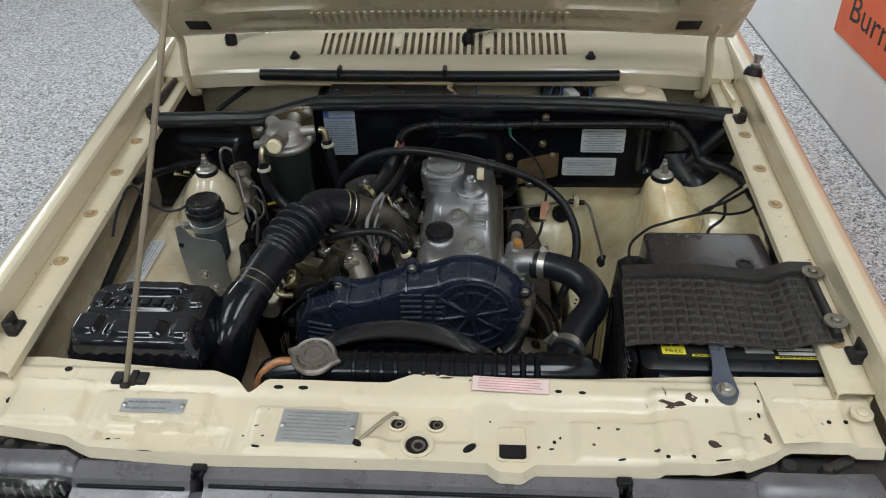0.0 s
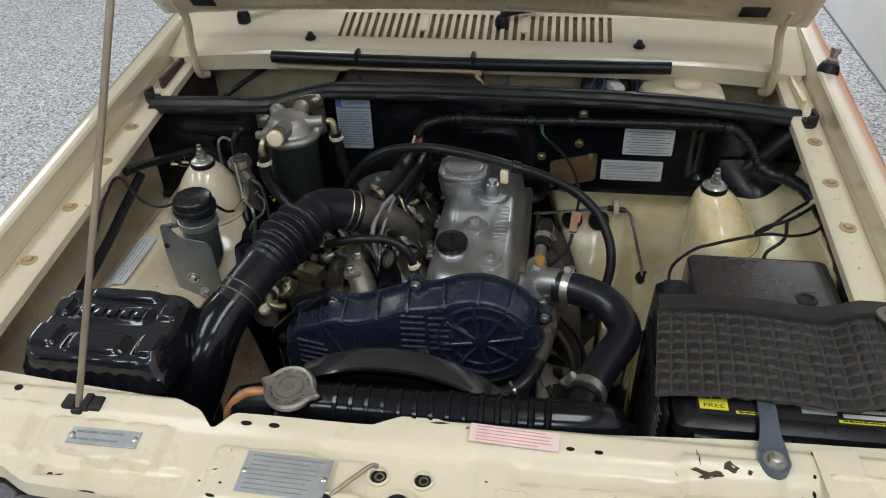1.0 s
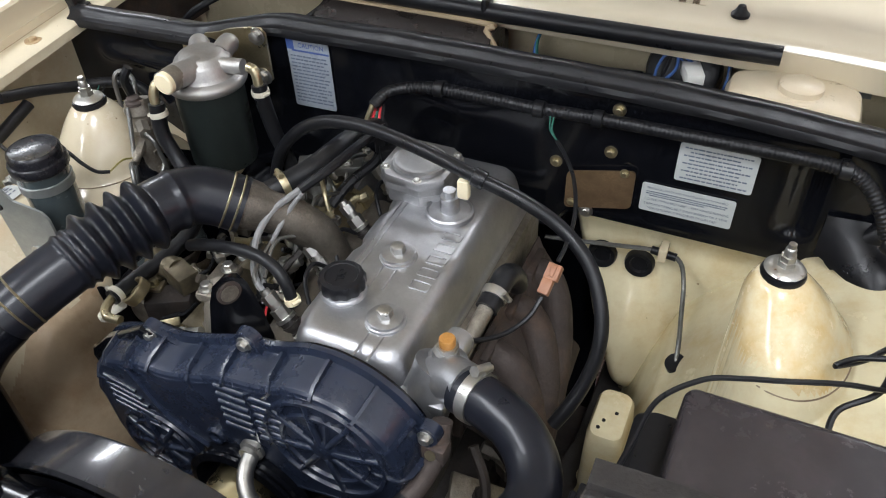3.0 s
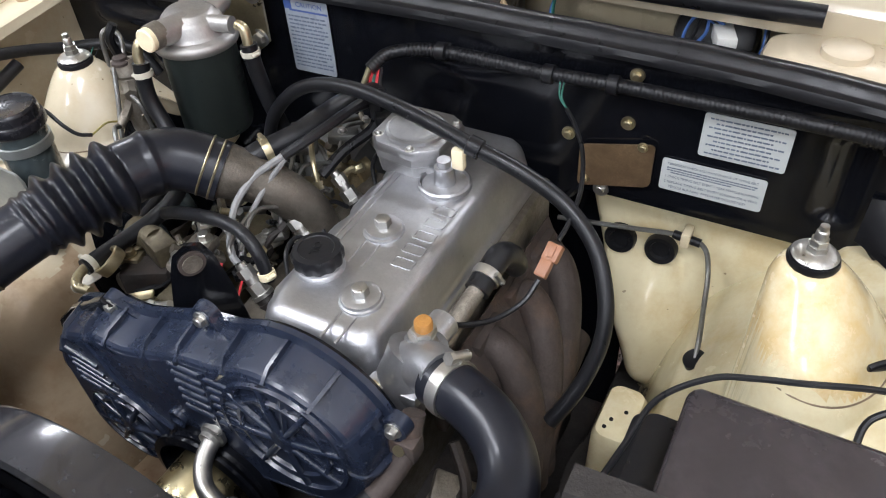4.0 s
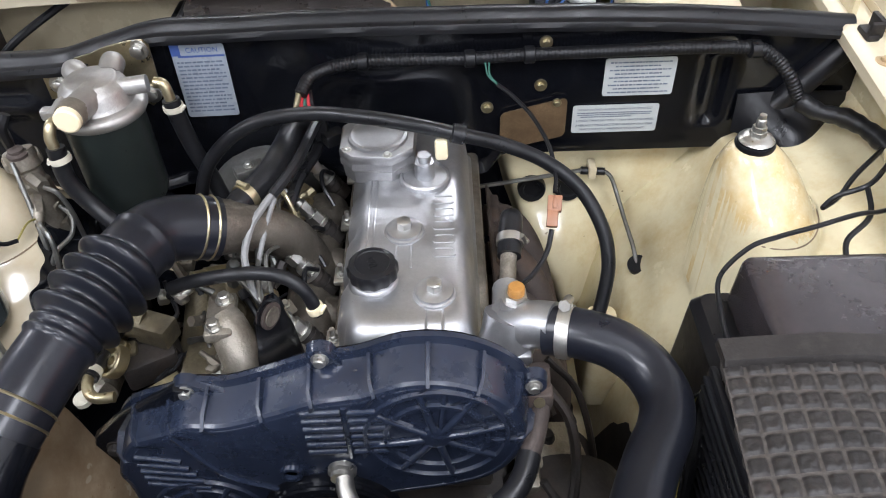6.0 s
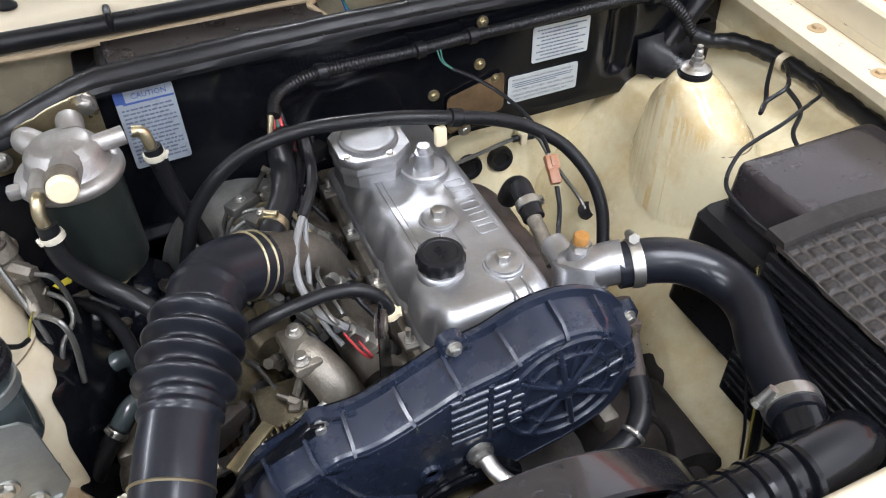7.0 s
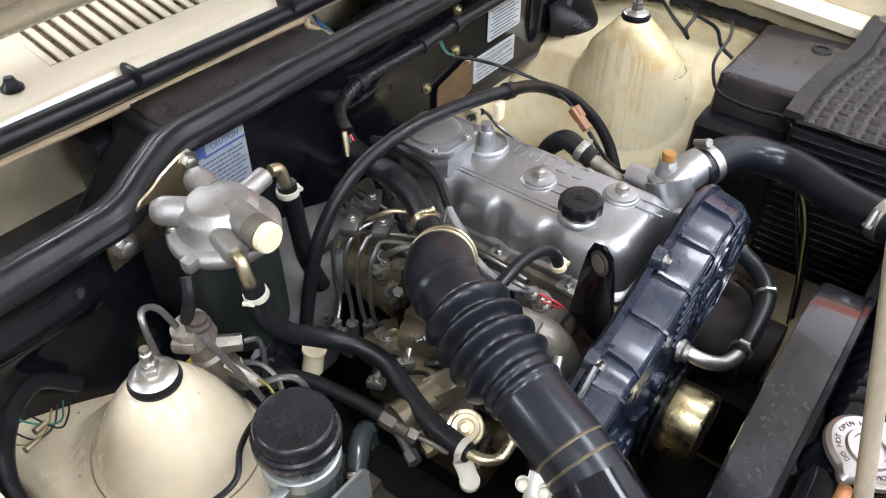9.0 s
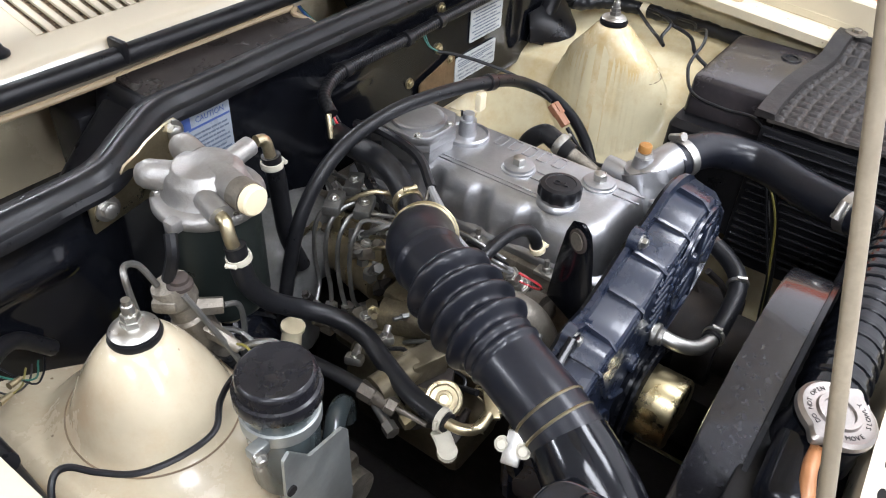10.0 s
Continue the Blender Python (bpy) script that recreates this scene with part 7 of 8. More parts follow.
part("bottle", bm, MILKY, wt)
bm = bmesh.new()
lathe(bm, [(0.022, 0), (0.022, 0.008), (0.019, 0.010), (0, 0.010)], (0.356, 1.362, 0.976), (0, 0, 1), 26)
part("cap", bm, MILKY, wt)
bm = bmesh.new()
OUTL = [(0.352, 0.940), (0.36, 0.962), (0.376, 0.968), (0.384, 0.982), (0.398, 0.982), (0.405, 0.968), (0.428, 0.958), (0.43, 0.944)]
loft(bm, [[Vector((x, 1.432 + d, z)) for x, z in OUTL] for d in (0, 0.002)])
tab = part("steel_tab", bm, GALV, wt, "grey steel fixing tab")
bolt(tab, (0.391, 1.431, 0.968), (0, -1, 0), 0.005, 0.004, 1.6)
bm = bmesh.new()
tube(bm, [(-0.47, 1.37, 0.90), (-0.44, 1.38, 0.93), (-0.40, 1.42, 0.95), (-0.375, 1.455, 0.958)], 0.005, 8, 5)
solo("drain_cable", bm, RUBBER, "thin black cable through the scuttle wall", "cable")

# ---- wiring ----
loom = thing("wiring_loom", "black corrugated wiring loom along the bulkhead", "wiring loom", (0.2, 1.265, 0.95))
LP = [(-0.071, 1.229, 0.940), (-0.062, 1.247, 0.949), (-0.041, 1.259, 0.953), (-0.008, 1.268, 0.954), (0.048, 1.274, 0.951), (0.104, 1.273, 0.951), (0.169, 1.274, 0.953), (0.249, 1.272, 0.955), (0.339, 1.270, 0.957),
      (0.406, 1.266, 0.957), (0.430, 1.261, 0.949), (0.449, 1.249, 0.930), (0.462, 1.241, 0.908), (0.475, 1.230, 0.901)]
bm = bmesh.new()
tube(bm, LP, 0.008, 14, 40, rf=lambda s, L: 0.0068 + 0.0009 * (0.25 if s < 0.045 else 0.9 if s < 0.15 or s > L - 0.12 else 0.4) * max(0.0, min(1.0, 0.5 + 1.2 * math.sin(2 * math.pi * s / 0.0042))), step=0.0007)
part("conduit", bm, PLASTIC, loom, "", 70)
for x, y, z in ((-0.007, 1.268, 0.954), (0.172, 1.274, 0.953), (0.41, 1.265, 0.956), (0.108, 1.273, 0.951)):
    bm = bmesh.new()
    lathe(bm, [(0.0078, -0.006), (0.0094, -0.005), (0.0094, 0.005), (0.0078, 0.006)], (x, y, z), (1, 0.05, 0), 18)
    box(bm, (x, y + 0.012, z - 0.004), (0.010, 0.012, 0.014), 0.002)
    part("tape_wrap", bm, RUBBER, loom)
for k, mt in enumerate((RED, GREEN, RED, PLASTIC)):
    bm = bmesh.new()
    tube(bm, [(-0.068 + 0.002 * k, 1.237, 0.94), (-0.072 + 0.004 * k, 1.228, 0.925), (-0.062 + 0.003 * k, 1.218, 0.908), (-0.050 + 0.002 * k, 1.21, 0.895)], 0.0019, 6, 5)
    part("wire", bm, mt, loom)
bm = bmesh.new()
cyl(bm, (-0.073, 1.232, 0.940), (-0.080, 1.222, 0.918), 0.0035, 0.003, 10)
part("bullet_terminal", bm, GOLD, loom)
bm = bmesh.new()
tube(bm, [(0.462, 1.240, 0.906), (0.480, 1.227, 0.900), (0.504, 1.213, 0.900), (0.521, 1.185, 0.899), (0.528, 1.148, 0.898), (0.530, 1.09, 0.897), (0.528, 1.03, 0.895), (0.521, 0.97, 0.893), (0.512, 0.92, 0.885)], 0.0100, 12, 8, rf=lambda s, L: 0.0098 + 0.0008 * math.sin(s * 150) + 0.0006 * math.sin(s * 410))
part("rail_branch", bm, RUBBER, loom, "taped branch along the wing")
bm = bmesh.new()
lathe(bm, [(0.010, -0.005), (0.0115, -0.005), (0.0115, 0.005), (0.010, 0.005)], (0.528, 1.147, 0.898), (0.1, 1, 0), 16)
part("clip", bm, CREAM, loom)
bm = bmesh.new()
tube(bm, [(0.520, 1.283, 0.948), (0.490, 1.280, 0.915), (0.455, 1.277, 0.875), (0.428, 1.275, 0.84)], 0.014, 14, 6)
part("bulkhead_tail", bm, PLASTIC, loom)
bm = bmesh.new()
tube(bm, [(-0.055, 1.215, 0.90), (-0.060, 1.20, 0.885), (-0.075, 1.17, 0.875), (-0.085, 1.14, 0.86)], 0.006, 8, 5)
box(bm, (-0.050, 1.205, 0.915), (0.014, 0.012, 0.03), 0.002)
box(bm, (-0.038, 1.20, 0.905), (0.022, 0.016, 0.014), 0.002, Matrix.Rotation(0.6, 4, "Z"))
part("multi_plug", bm, PLASTIC, loom)
sw = thing("sensor_wire", "thin sleeved wire with a brown connector", "wire", (0.17, 1.15, 0.86))
for k in range(2):
    bm = bmesh.new()
    tube(bm, [(0.124 + 0.004 * k, 1.262, 0.952), (0.127 + 0.002 * k, 1.255, 0.940), (0.138, 1.248, 0.932)], 0.0010, 6, 5)
    part("green_wire", bm, GREEN, sw)
bm = bmesh.new()
tube(bm, [(0.137, 1.249, 0.932), (0.152, 1.232, 0.928), (0.170, 1.205, 0.920), (0.184, 1.165, 0.910), (0.187, 1.130, 0.900), (0.185, 1.112, 0.893)], 0.0022, 8, 6)
part("sleeve", bm, RUBBER, sw)
bm = bmesh.new()
R = frame_of((-0.004, -0.026, -0.020))
box(bm, (0.184, 1.103, 0.886), (0.014, 0.009, 0.016), 0.0012, R)
box(bm, (0.181, 1.091, 0.877), (0.011, 0.008, 0.016), 0.0012, R)
box(bm, (0.184, 1.101, 0.8895), (0.005, 0.004, 0.012), 0.0008, R)
part("connector", bm, CONN, sw, "brown two-pin connector")
bm = bmesh.new()
tube(bm, [(0.180, 1.083, 0.870), (0.174, 1.065, 0.858), (0.160, 1.042, 0.853), (0.145, 1.02, 0.860), (0.135, 1.005, 0.870), (0.128, 0.998, 0.868)], 0.0026, 8, 6)
part("lead", bm, PLASTIC, sw)

# ---- hoses and pipes ----
vac = thing("brake_vacuum_hose", "long black vacuum hose arching over the valve cover", "hose", (0.05, 1.15, 0.90))
bm = bmesh.new()
tube(bm, [(-0.215, 1.175, 0.76), (-0.203, 1.178, 0.80), (-0.188, 1.18, 0.845), (-0.170, 1.18, 0.888), (-0.138, 1.179, 0.923), (-0.10, 1.176, 0.944), (-0.05, 1.168, 0.955), (0.0, 1.158, 0.956), (0.05, 1.148, 0.952), (0.092, 1.143, 0.943),
          (0.135, 1.144, 0.929), (0.178, 1.142, 0.908), (0.213, 1.126, 0.884), (0.234, 1.102, 0.853), (0.240, 1.082, 0.823), (0.235, 1.064, 0.793), (0.226, 1.048, 0.770), (0.215, 1.035, 0.75)], 0.0072, 14, 8)
part("tube", bm, RUBBER, vac)
bm = bmesh.new()
lathe(bm, [(0.0072, -0.007), (0.0095, -0.006), (0.0095, 0.006), (0.0072, 0.007)], (0.092, 1.143, 0.943), (0.95, 0, -0.28), 18)
part("sleeve_clip", bm, PLASTIC, vac)
bpipe = thing("brake_pipe", "thin steel brake pipe clipped to the firewall", "pipe", (0.25, 1.28, 0.70))
bm = bmesh.new()
tube(bm, [(0.12, 1.290, 0.762), (0.15, 1.298, 0.760), (0.20, 1.302, 0.765), (0.245, 1.303, 0.772), (0.270, 1.302, 0.773), (0.285, 1.298, 0.766), (0.294, 1.285, 0.746), (0.300, 1.255, 0.730), (0.306, 1.222, 0.716), (0.309, 1.200, 0.702)], 0.0028, 8, 6)
part("tube", bm, PIPE, bpipe)
bm = bmesh.new()
cyl(bm, (0.248, 1.303, 0.7725), (0.278, 1.301, 0.771), 0.0050, None, 10)
part("sleeve", bm, RUBBER, bpipe)
bm = bmesh.new()
box(bm, (0.262, 1.306, 0.772), (0.010, 0.022, 0.018), 0.002)
part("clip", bm, CREAM, bpipe)
cab = thing("lamp_cable", "thin black cable trailing over the battery cover", "cable", (0.38, 1.0, 0.88))
bm = bmesh.new()
tube(bm, [(0.526, 1.10, 0.900), (0.498, 1.062, 0.910), (0.466, 1.046, 0.914), (0.428, 1.022, 0.932), (0.388, 1.009, 0.931), (0.361, 1.010, 0.920), (0.335, 1.004, 0.913), (0.307, 0.982, 0.900), (0.298, 0.938, 0.898), (0.292, 0.900, 0.902), (0.282, 0.872, 0.886)], 0.0022, 8, 8)
part("wire", bm, RUBBER, cab)
bm = bmesh.new()
tube(bm, [(0.524, 1.145, 0.902), (0.500, 1.115, 0.908), (0.470, 1.085, 0.912), (0.445, 1.085, 0.900), (0.430, 1.075, 0.895), (0.452, 1.092, 0.894), (0.478, 1.12, 0.897), (0.522, 1.16, 0.900)], 0.0026, 8, 8)
tube(bm, [(0.470, 1.085, 0.911), (0.46, 1.05, 0.905), (0.435, 1.03, 0.895), (0.43, 1.01, 0.885)], 0.0026, 8, 6)
part("side_wire", bm, PLASTIC, cab)
for k, (mt, dx) in enumerate(((YELW, 0.0), (PLASTIC, 0.008), (PLASTIC, -0.007), (SLEEVE, 0.014))):
    c = thing("battery_lead", "battery lead hanging beside the battery", "cable", (0.262 + dx, 0.84, 0.70), "battery leads")
    bm = bmesh.new()
    tube(bm, [(0.285 + dx * 0.4, 0.90 - 0.004 * k, 0.87), (0.268 + dx * 0.5, 0.88, 0.872), (0.258 + dx, 0.86, 0.855), (0.252 + dx * 1.2, 0.835 + 0.004 * k, 0.81), (0.250 + dx, 0.82, 0.74), (0.255 + dx, 0.81, 0.66)], 0.0014 if k != 1 else 0.0045, 8, 6)
    part("wire", bm, mt, c)

leg = thing("mount_bracket", "cream stamped engine bay bracket with small holes", "bracket", (0.262, 1.12, 0.66))
bm = bmesh.new()
loft(bm, [rrect(0.236, 0.284, 1.084, 1.168, 0.58, 0.012), rrect(0.238, 0.279, 1.086, 1.160, 0.672, 0.012), rrect(0.241, 0.276, 1.089, 1.156, 0.680, 0.011), rrect(0.246, 0.271, 1.093, 1.148, 0.682, 0.009)])
brk = part("body", bm, CREAM_OLD, leg)
for x, y in ((0.2495, 1.099), (0.253, 1.110), (0.264, 1.124)):
    bm = bmesh.new()
    cyl(bm, (x, y, 0.6815), (x, y, 0.6828), 0.0022, None, 12)
    part("hole", bm, DARK, brk)

# ---- battery ----
bat = thing("battery", "black car battery with a yellow and grey label", "battery", (0.4, 0.79, 0.72))
bm = bmesh.new()
loft(bm, [rrect(0.290, 0.510, 0.716, 0.872, 0.72, 0.008), rrect(0.290, 0.510, 0.716, 0.872, 0.886, 0.008), rrect(0.283, 0.517, 0.709, 0.879, 0.889, 0.010), rrect(0.283, 0.517, 0.709, 0.879, 0.904, 0.010), rrect(0.292, 0.508, 0.717, 0.871, 0.909, 0.008)])
part("case", bm, PLASTIC, bat)
bm = bmesh.new()
tube(bm, [(0.302, 0.706, 0.894), (0.352, 0.702, 0.892), (0.398, 0.706, 0.894)], 0.006, 10, 5)
tube(bm, [(0.402, 0.706, 0.894), (0.452, 0.702, 0.892), (0.505, 0.706, 0.894)], 0.006, 10, 5)
part("carry_bar", bm, PLASTIC, bat)
bm = bmesh.new()
box(bm, (0.404, 0.768, 0.9097), (0.196, 0.088, 0.001))
lab = part("top_label", bm, BLACKINK, bat, "black, yellow and white printed label")
for x0, x1, y0, y1, mt in ((0.309, 0.338, 0.730, 0.757, YEL), (0.345, 0.380, 0.727, 0.7305, YEL), (0.446, 0.500, 0.726, 0.7295, YEL), (0.452, 0.497, 0.741, 0.757, WHITE), (0.412, 0.446, 0.735, 0.756, LABEL), (0.388, 0.400, 0.745, 0.757, LABEL), (0.452, 0.497, 0.733, 0.738, WHITE)):
    bm = bmesh.new()
    box(bm, ((x0 + x1) / 2, (y0 + y1) / 2, 0.9105), (x1 - x0, y1 - y0, 0.0006))
    part("label_patch", bm, mt, lab)
for rk, row in enumerate([(0.312, 0.336, 0.752, 0.003), (0.312, 0.336, 0.746, 0.003), (0.348, 0.378, 0.7287, 0.0016), (0.450, 0.496, 0.7278, 0.0016), (0.456, 0.495, 0.749, 0.008), (0.416, 0.442, 0.746, 0.004)]):
    bm = bmesh.new()
    bars(bm, Matrix.Translation((0, 0, 0.9110)), [row], random.Random(9 + rk), 0.0004)
    part("print", bm, BLACKINK, lab)
text_mesh("FREE", 0.0075, Matrix.Translation((0.3125, 0.7325, 0.9110)), BLACKINK, lab, "lettering", 0.0001, "LEFT", 0.021)
strap = thing("battery_strap", "blue-grey steel battery strap bolted to the support panel", "strap", (0.37, 0.70, 0.90))
bm = bmesh.new()
loft(bm, [[Vector((0.358 - w, y, z)) + Vector((sx, 0, 0)), Vector((0.358 + w, y, z)) + Vector((sx, 0, 0)), Vector((0.358 + w, y, z - 0.004)) + Vector((sx, 0, 0)), Vector((0.358 - w, y, z - 0.004)) + Vector((sx, 0, 0))]
          for y, z, w, sx in ((0.80, 0.918, 0.009, 0.018), (0.735, 0.9195, 0.009, 0.0165), (0.715, 0.9185, 0.009, 0.0155), (0.700, 0.9155, 0.010, 0.0145), (0.682, 0.9135, 0.0135, 0.0135), (0.672, 0.9130, 0.0145, 0.013), (0.668, 0.9130, 0.0150, 0.013))])
cyl(bm, (0.371, 0.668, 0.9030), (0.371, 0.668, 0.9132), 0.0152, 0.0150, 32)
part("strip", bm, mk("blue_grey_paint", (0.10, 0.115, 0.15), 0.35, 0.3, 0.2, 20, 0.1, 200), strap)
bolt(strap, (0.371, 0.668, 0.913), (0, 0, 1), 0.0078, 0.006, 1.5)

mat_ = thing("rubber_mat", "worn black rubber mat with square pads laid over the battery", "mat", (0.40, 0.82, 0.92))


def mat_p(u, v, h=0.0):
    x0 = 0.262 + 0.017 * v
    x1 = 0.523 + 0.006 * v
    x = x0 + (x1 - x0) * u
    y = 0.733 + (0.152 - 0.018 * u) * v + 0.004 * math.sin(6 * u)
    z = 0.9230 - 0.011 * v * (1 - u) + 0.003 * math.sin(3.1 * u) + 0.014 * sstep(u, 0.72, 0.88) + 0.0008 * math.sin(13 * u + 9 * v)
    return Vector((x, y, z + h))


NU, NV = 16, 9


def pad_h(u, v):
    a, c = (u * NU) % 1.0, (v * NV) % 1.0
    e = (abs(2 * a - 1) ** 4 + abs(2 * c - 1) ** 4) ** 0.25
    k = 1 - sstep(e, 0.60, 0.92)
    if u < 0.01 or u > 0.95 or v > 0.985 or v < 0.012:
        k = 0.25
    return 0.0021 * k + 0.0008 * noise.noise(Vector((u * 60, v * 40, 1.0)))


bm = bmesh.new()
grid(bm, NU * 12, NV * 12, lambda u, v: mat_p(u, v, pad_h(u, v)))
for k, f in enumerate(bm.faces):
    i, j = k // (NV * 12), k % (NV * 12)
    a, c = abs(2 * ((i + 0.5) / 12 % 1.0) - 1), abs(2 * ((j + 0.5) / 12 % 1.0) - 1)
    f.material_index = 1 if max(a, c) > 0.90 and i < NU * 11.4 else 0
thicken(bm, 0.004)
part("sheet", bm, MATM, mat_, "", 70).data.materials.append(MATDUST)
bm = bmesh.new()
loft(bm, [[mat_p(u, 1.0) + Vector((0, dy, dz)) for dy, dz in ((-0.008, 0.004), (-0.006, 0.008), (0.014, 0.009), (0.016, 0.0), (-0.008, 0.0))] for u in [i / 16 for i in range(17)]])
part("top_batten", bm, MATM, mat_, "flat rubber edge strip")
bm = bmesh.new()
tube(bm, [mat_p(0.972, v) + Vector((0, 0, 0.003)) for v in (0.03, 0.3, 0.6, 1.0)], 0.006, 10, 6)
part("side_beading", bm, MATM, mat_)
for v in (0.94, 0.20):
    q = mat_p(0.965, v)
    bolt(mat_, q + Vector((0.004, 0, 0.008)), (0, 0, 1), 0.0065, 0.005, 2.2, CAST_DULL, "fixing_screw")

cov = thing("battery_cover", "black plastic battery heat shield with a flat raised top", "battery cover", (0.40, 0.93, 0.74))
bm = bmesh.new()
loft(bm, [rrect(0.322, 0.500, 0.865, 0.996, 0.845, 0.008), rrect(0.3245, 0.4975, 0.867, 0.9935, 0.910, 0.009), rrect(0.3258, 0.4962, 0.868, 0.9922, 0.914, 0.009), rrect(0.3285, 0.4935, 0.8705, 0.9895, 0.916, 0.009), rrect(0.334, 0.488, 0.876, 0.984, 0.9165, 0.009)])
part("raised_top", bm, COVERG, cov)
bm = bmesh.new()
loft(bm, [rrect(0.286, 0.515, 0.862, 1.004, 0.74, 0.010), rrect(0.292, 0.512, 0.866, 1.000, 0.858, 0.010), rrect(0.300, 0.506, 0.870, 0.997, 0.866, 0.010)])
part("skirt", bm, PLASTIC, cov)
bm = bmesh.new()
lathe(bm, [(0.013, 0.0006), (0.012, 0.002), (0.008, 0.0022), (0.007, -0.001), (0, -0.001)], (0.455, 0.912, 0.9162), (0, 0, 1), 20)
part("drain_dimple", bm, PLASTIC, cov)
bm = bmesh.new()
box(bm, (0.276, 0.805, 0.81), (0.006, 0.165, 0.19), 0.002)
side_ = part("side_panel", bm, PLASTIC, cov, "ribbed black side panel")
for i in range(16):
    bm = bmesh.new()
    box(bm, (0.271, 0.805, 0.735 + 0.0108 * i), (0.006, 0.155, 0.0038), 0.001, Matrix.Rotation(0.4, 4, "Y"), 1)
    part("slat", bm, PLASTIC, side_)

# ---- fuel filter ----
ff = thing("fuel_filter", "alloy-headed fuel filter with a dark green canister", "fuel filter", (-0.26, 1.19, 0.85))
FX, FY = -0.262, 1.186
bm = bmesh.new()
lathe(bm, [(0.0, 0.846), (0.026, 0.846), (0.0375, 0.851), (0.0400, 0.858), (0.0400, 0.948), (0.0418, 0.952), (0.0418, 0.957), (0, 0.957)], (FX, FY, 0), (0, 0, 1), 40)
can = part("canister", bm, CAN, ff)
for z, w in ((0.925, 0.5), (0.915, 0.8), (0.904, 0.45)):
    for a, d in ((-95, 25 * w), (-160, 14 * w)):
        bm = bmesh.new()
        lathe(bm, [(0.0404, z - 0.0026), (0.0406, z), (0.0404, z + 0.0026)], (FX, FY, 0), (0, 0, 1), 14, a - d, a + d)
        part("printed_bar", bm, BLACKINK, can)
bm = bmesh.new()
lathe(bm, [(0, 0.826), (0.013, 0.826), (0.018, 0.832), (0.023, 0.846), (0, 0.846)], (FX, FY, 0), (0, 0, 1), 24)
part("drain_cup", bm, CREAMCAP, ff, "cream drain cup")
bm = bmesh.new()
lathe(bm, [(0, 0.955), (0.0445, 0.955), (0.0462, 0.958), (0.0462, 0.963), (0.044, 0.966), (0.037, 0.968), (0.034, 0.973), (0.0325, 0.982), (0.030, 0.986), (0.027, 0.9875), (0.0255, 0.9905), (0.023, 0.992), (0, 0.9925)], (FX, FY, 0), (0, 0, 1), 40)
tube(bm, [(FX + 0.004, FY - 0.012, 0.981), (FX - 0.002, FY - 0.045, 0.982)], 0.0135, 20, 3)
tube(bm, [(FX - 0.018, FY - 0.02, 0.976), (FX - 0.024, FY - 0.046, 0.973)], 0.010, 14, 3)
tube(bm, [(FX + 0.02, FY, 0.980), (FX + 0.052, FY + 0.005, 0.981)], 0.0088, 14, 3)
tube(bm, [(FX - 0.016, FY + 0.018, 0.979), (FX - 0.027, FY + 0.030, 0.981), (FX - 0.033, FY + 0.040, 0.980)], 0.0115, 16, 4, rf=lambda s, L: 0.0125 - 0.0035 * max(0.0, s / L - 0.75) / 0.25)
tube(bm, [(FX + 0.010, FY + 0.022, 0.982), (FX + 0.010, FY + 0.034, 0.986), (FX + 0.010, FY + 0.046, 0.986)], 0.012, 16, 4, rf=lambda s, L: 0.012 - 0.0035 * max(0.0, s / L - 0.75) / 0.25)
box(bm, (FX - 0.046, FY - 0.014, 0.962), (0.012, 0.012, 0.012), 0.003)
head = part("head", bm, HEADCAST, ff, "cast alloy filter head")
bm = bmesh.new()
cyl(bm, (FX - 0.002, FY - 0.042, 0.983), (FX - 0.003, FY - 0.056, 0.983), 0.0135, None, 24)
part("primer_collar", bm, CAST_DULL, head)
bm = bmesh.new()
lathe(bm, [(0.0124, 0), (0.0124, 0.006), (0.0108, 0.0075), (0, 0.008)], (FX - 0.003, FY - 0.056, 0.983), (0, -1, 0), 26)
part("primer_knob", bm, CREAMCAP, head, "cream primer knob")
for a in (20, 140, 260):
    bolt(head, (FX + 0.0395 * math.cos(radians(a)), FY + 0.0395 * math.sin(radians(a)), 0.9655), (0, 0, 1), 0.0042, 0.004, 1.4)
bm = bmesh.new()
OUTL = [(-0.337, 0.938), (-0.337, 0.964), (-0.326, 0.972), (-0.308, 0.974), (-0.298, 0.984), (-0.282, 0.986), (-0.270, 0.990), (-0.245, 0.993), (-0.232, 0.992), (-0.227, 0.985), (-0.228, 0.925), (-0.240, 0.915), (-0.262, 0.94)]
loft(bm, [[Vector((x, 1.241 + 0.30 * max(0, x + 0.30) - d, z)) for x, z in OUTL] for d in (0, 0.003)])
br = part("bracket", bm, GOLD, ff, "yellow zinc mounting bracket")
for x, z in ((-0.322, 0.955), (-0.238, 0.982), (-0.238, 0.930)):
    bolt(br, (x, 1.238 + 0.30 * max(0, x + 0.30), z), (0, -1, 0), 0.0075, 0.006, 1.5)
FH = [(-0.287, 1.137, 0.972), (-0.290, 1.130, 0.965), (-0.288, 1.127, 0.953), (-0.286, 1.121, 0.918), (-0.270, 1.117, 0.889), (-0.247, 1.106, 0.869), (-0.227, 1.086, 0.856), (-0.219, 1.058, 0.845), (-0.226, 1.027, 0.835), (-0.236, 0.991, 0.830), (-0.241, 0.950, 0.830)]
fhose = thing("fuel_hose", "black fuel hose with white spring clips", "hose", (-0.26, 1.06, 0.84), "fuel hoses")
bm = bmesh.new()
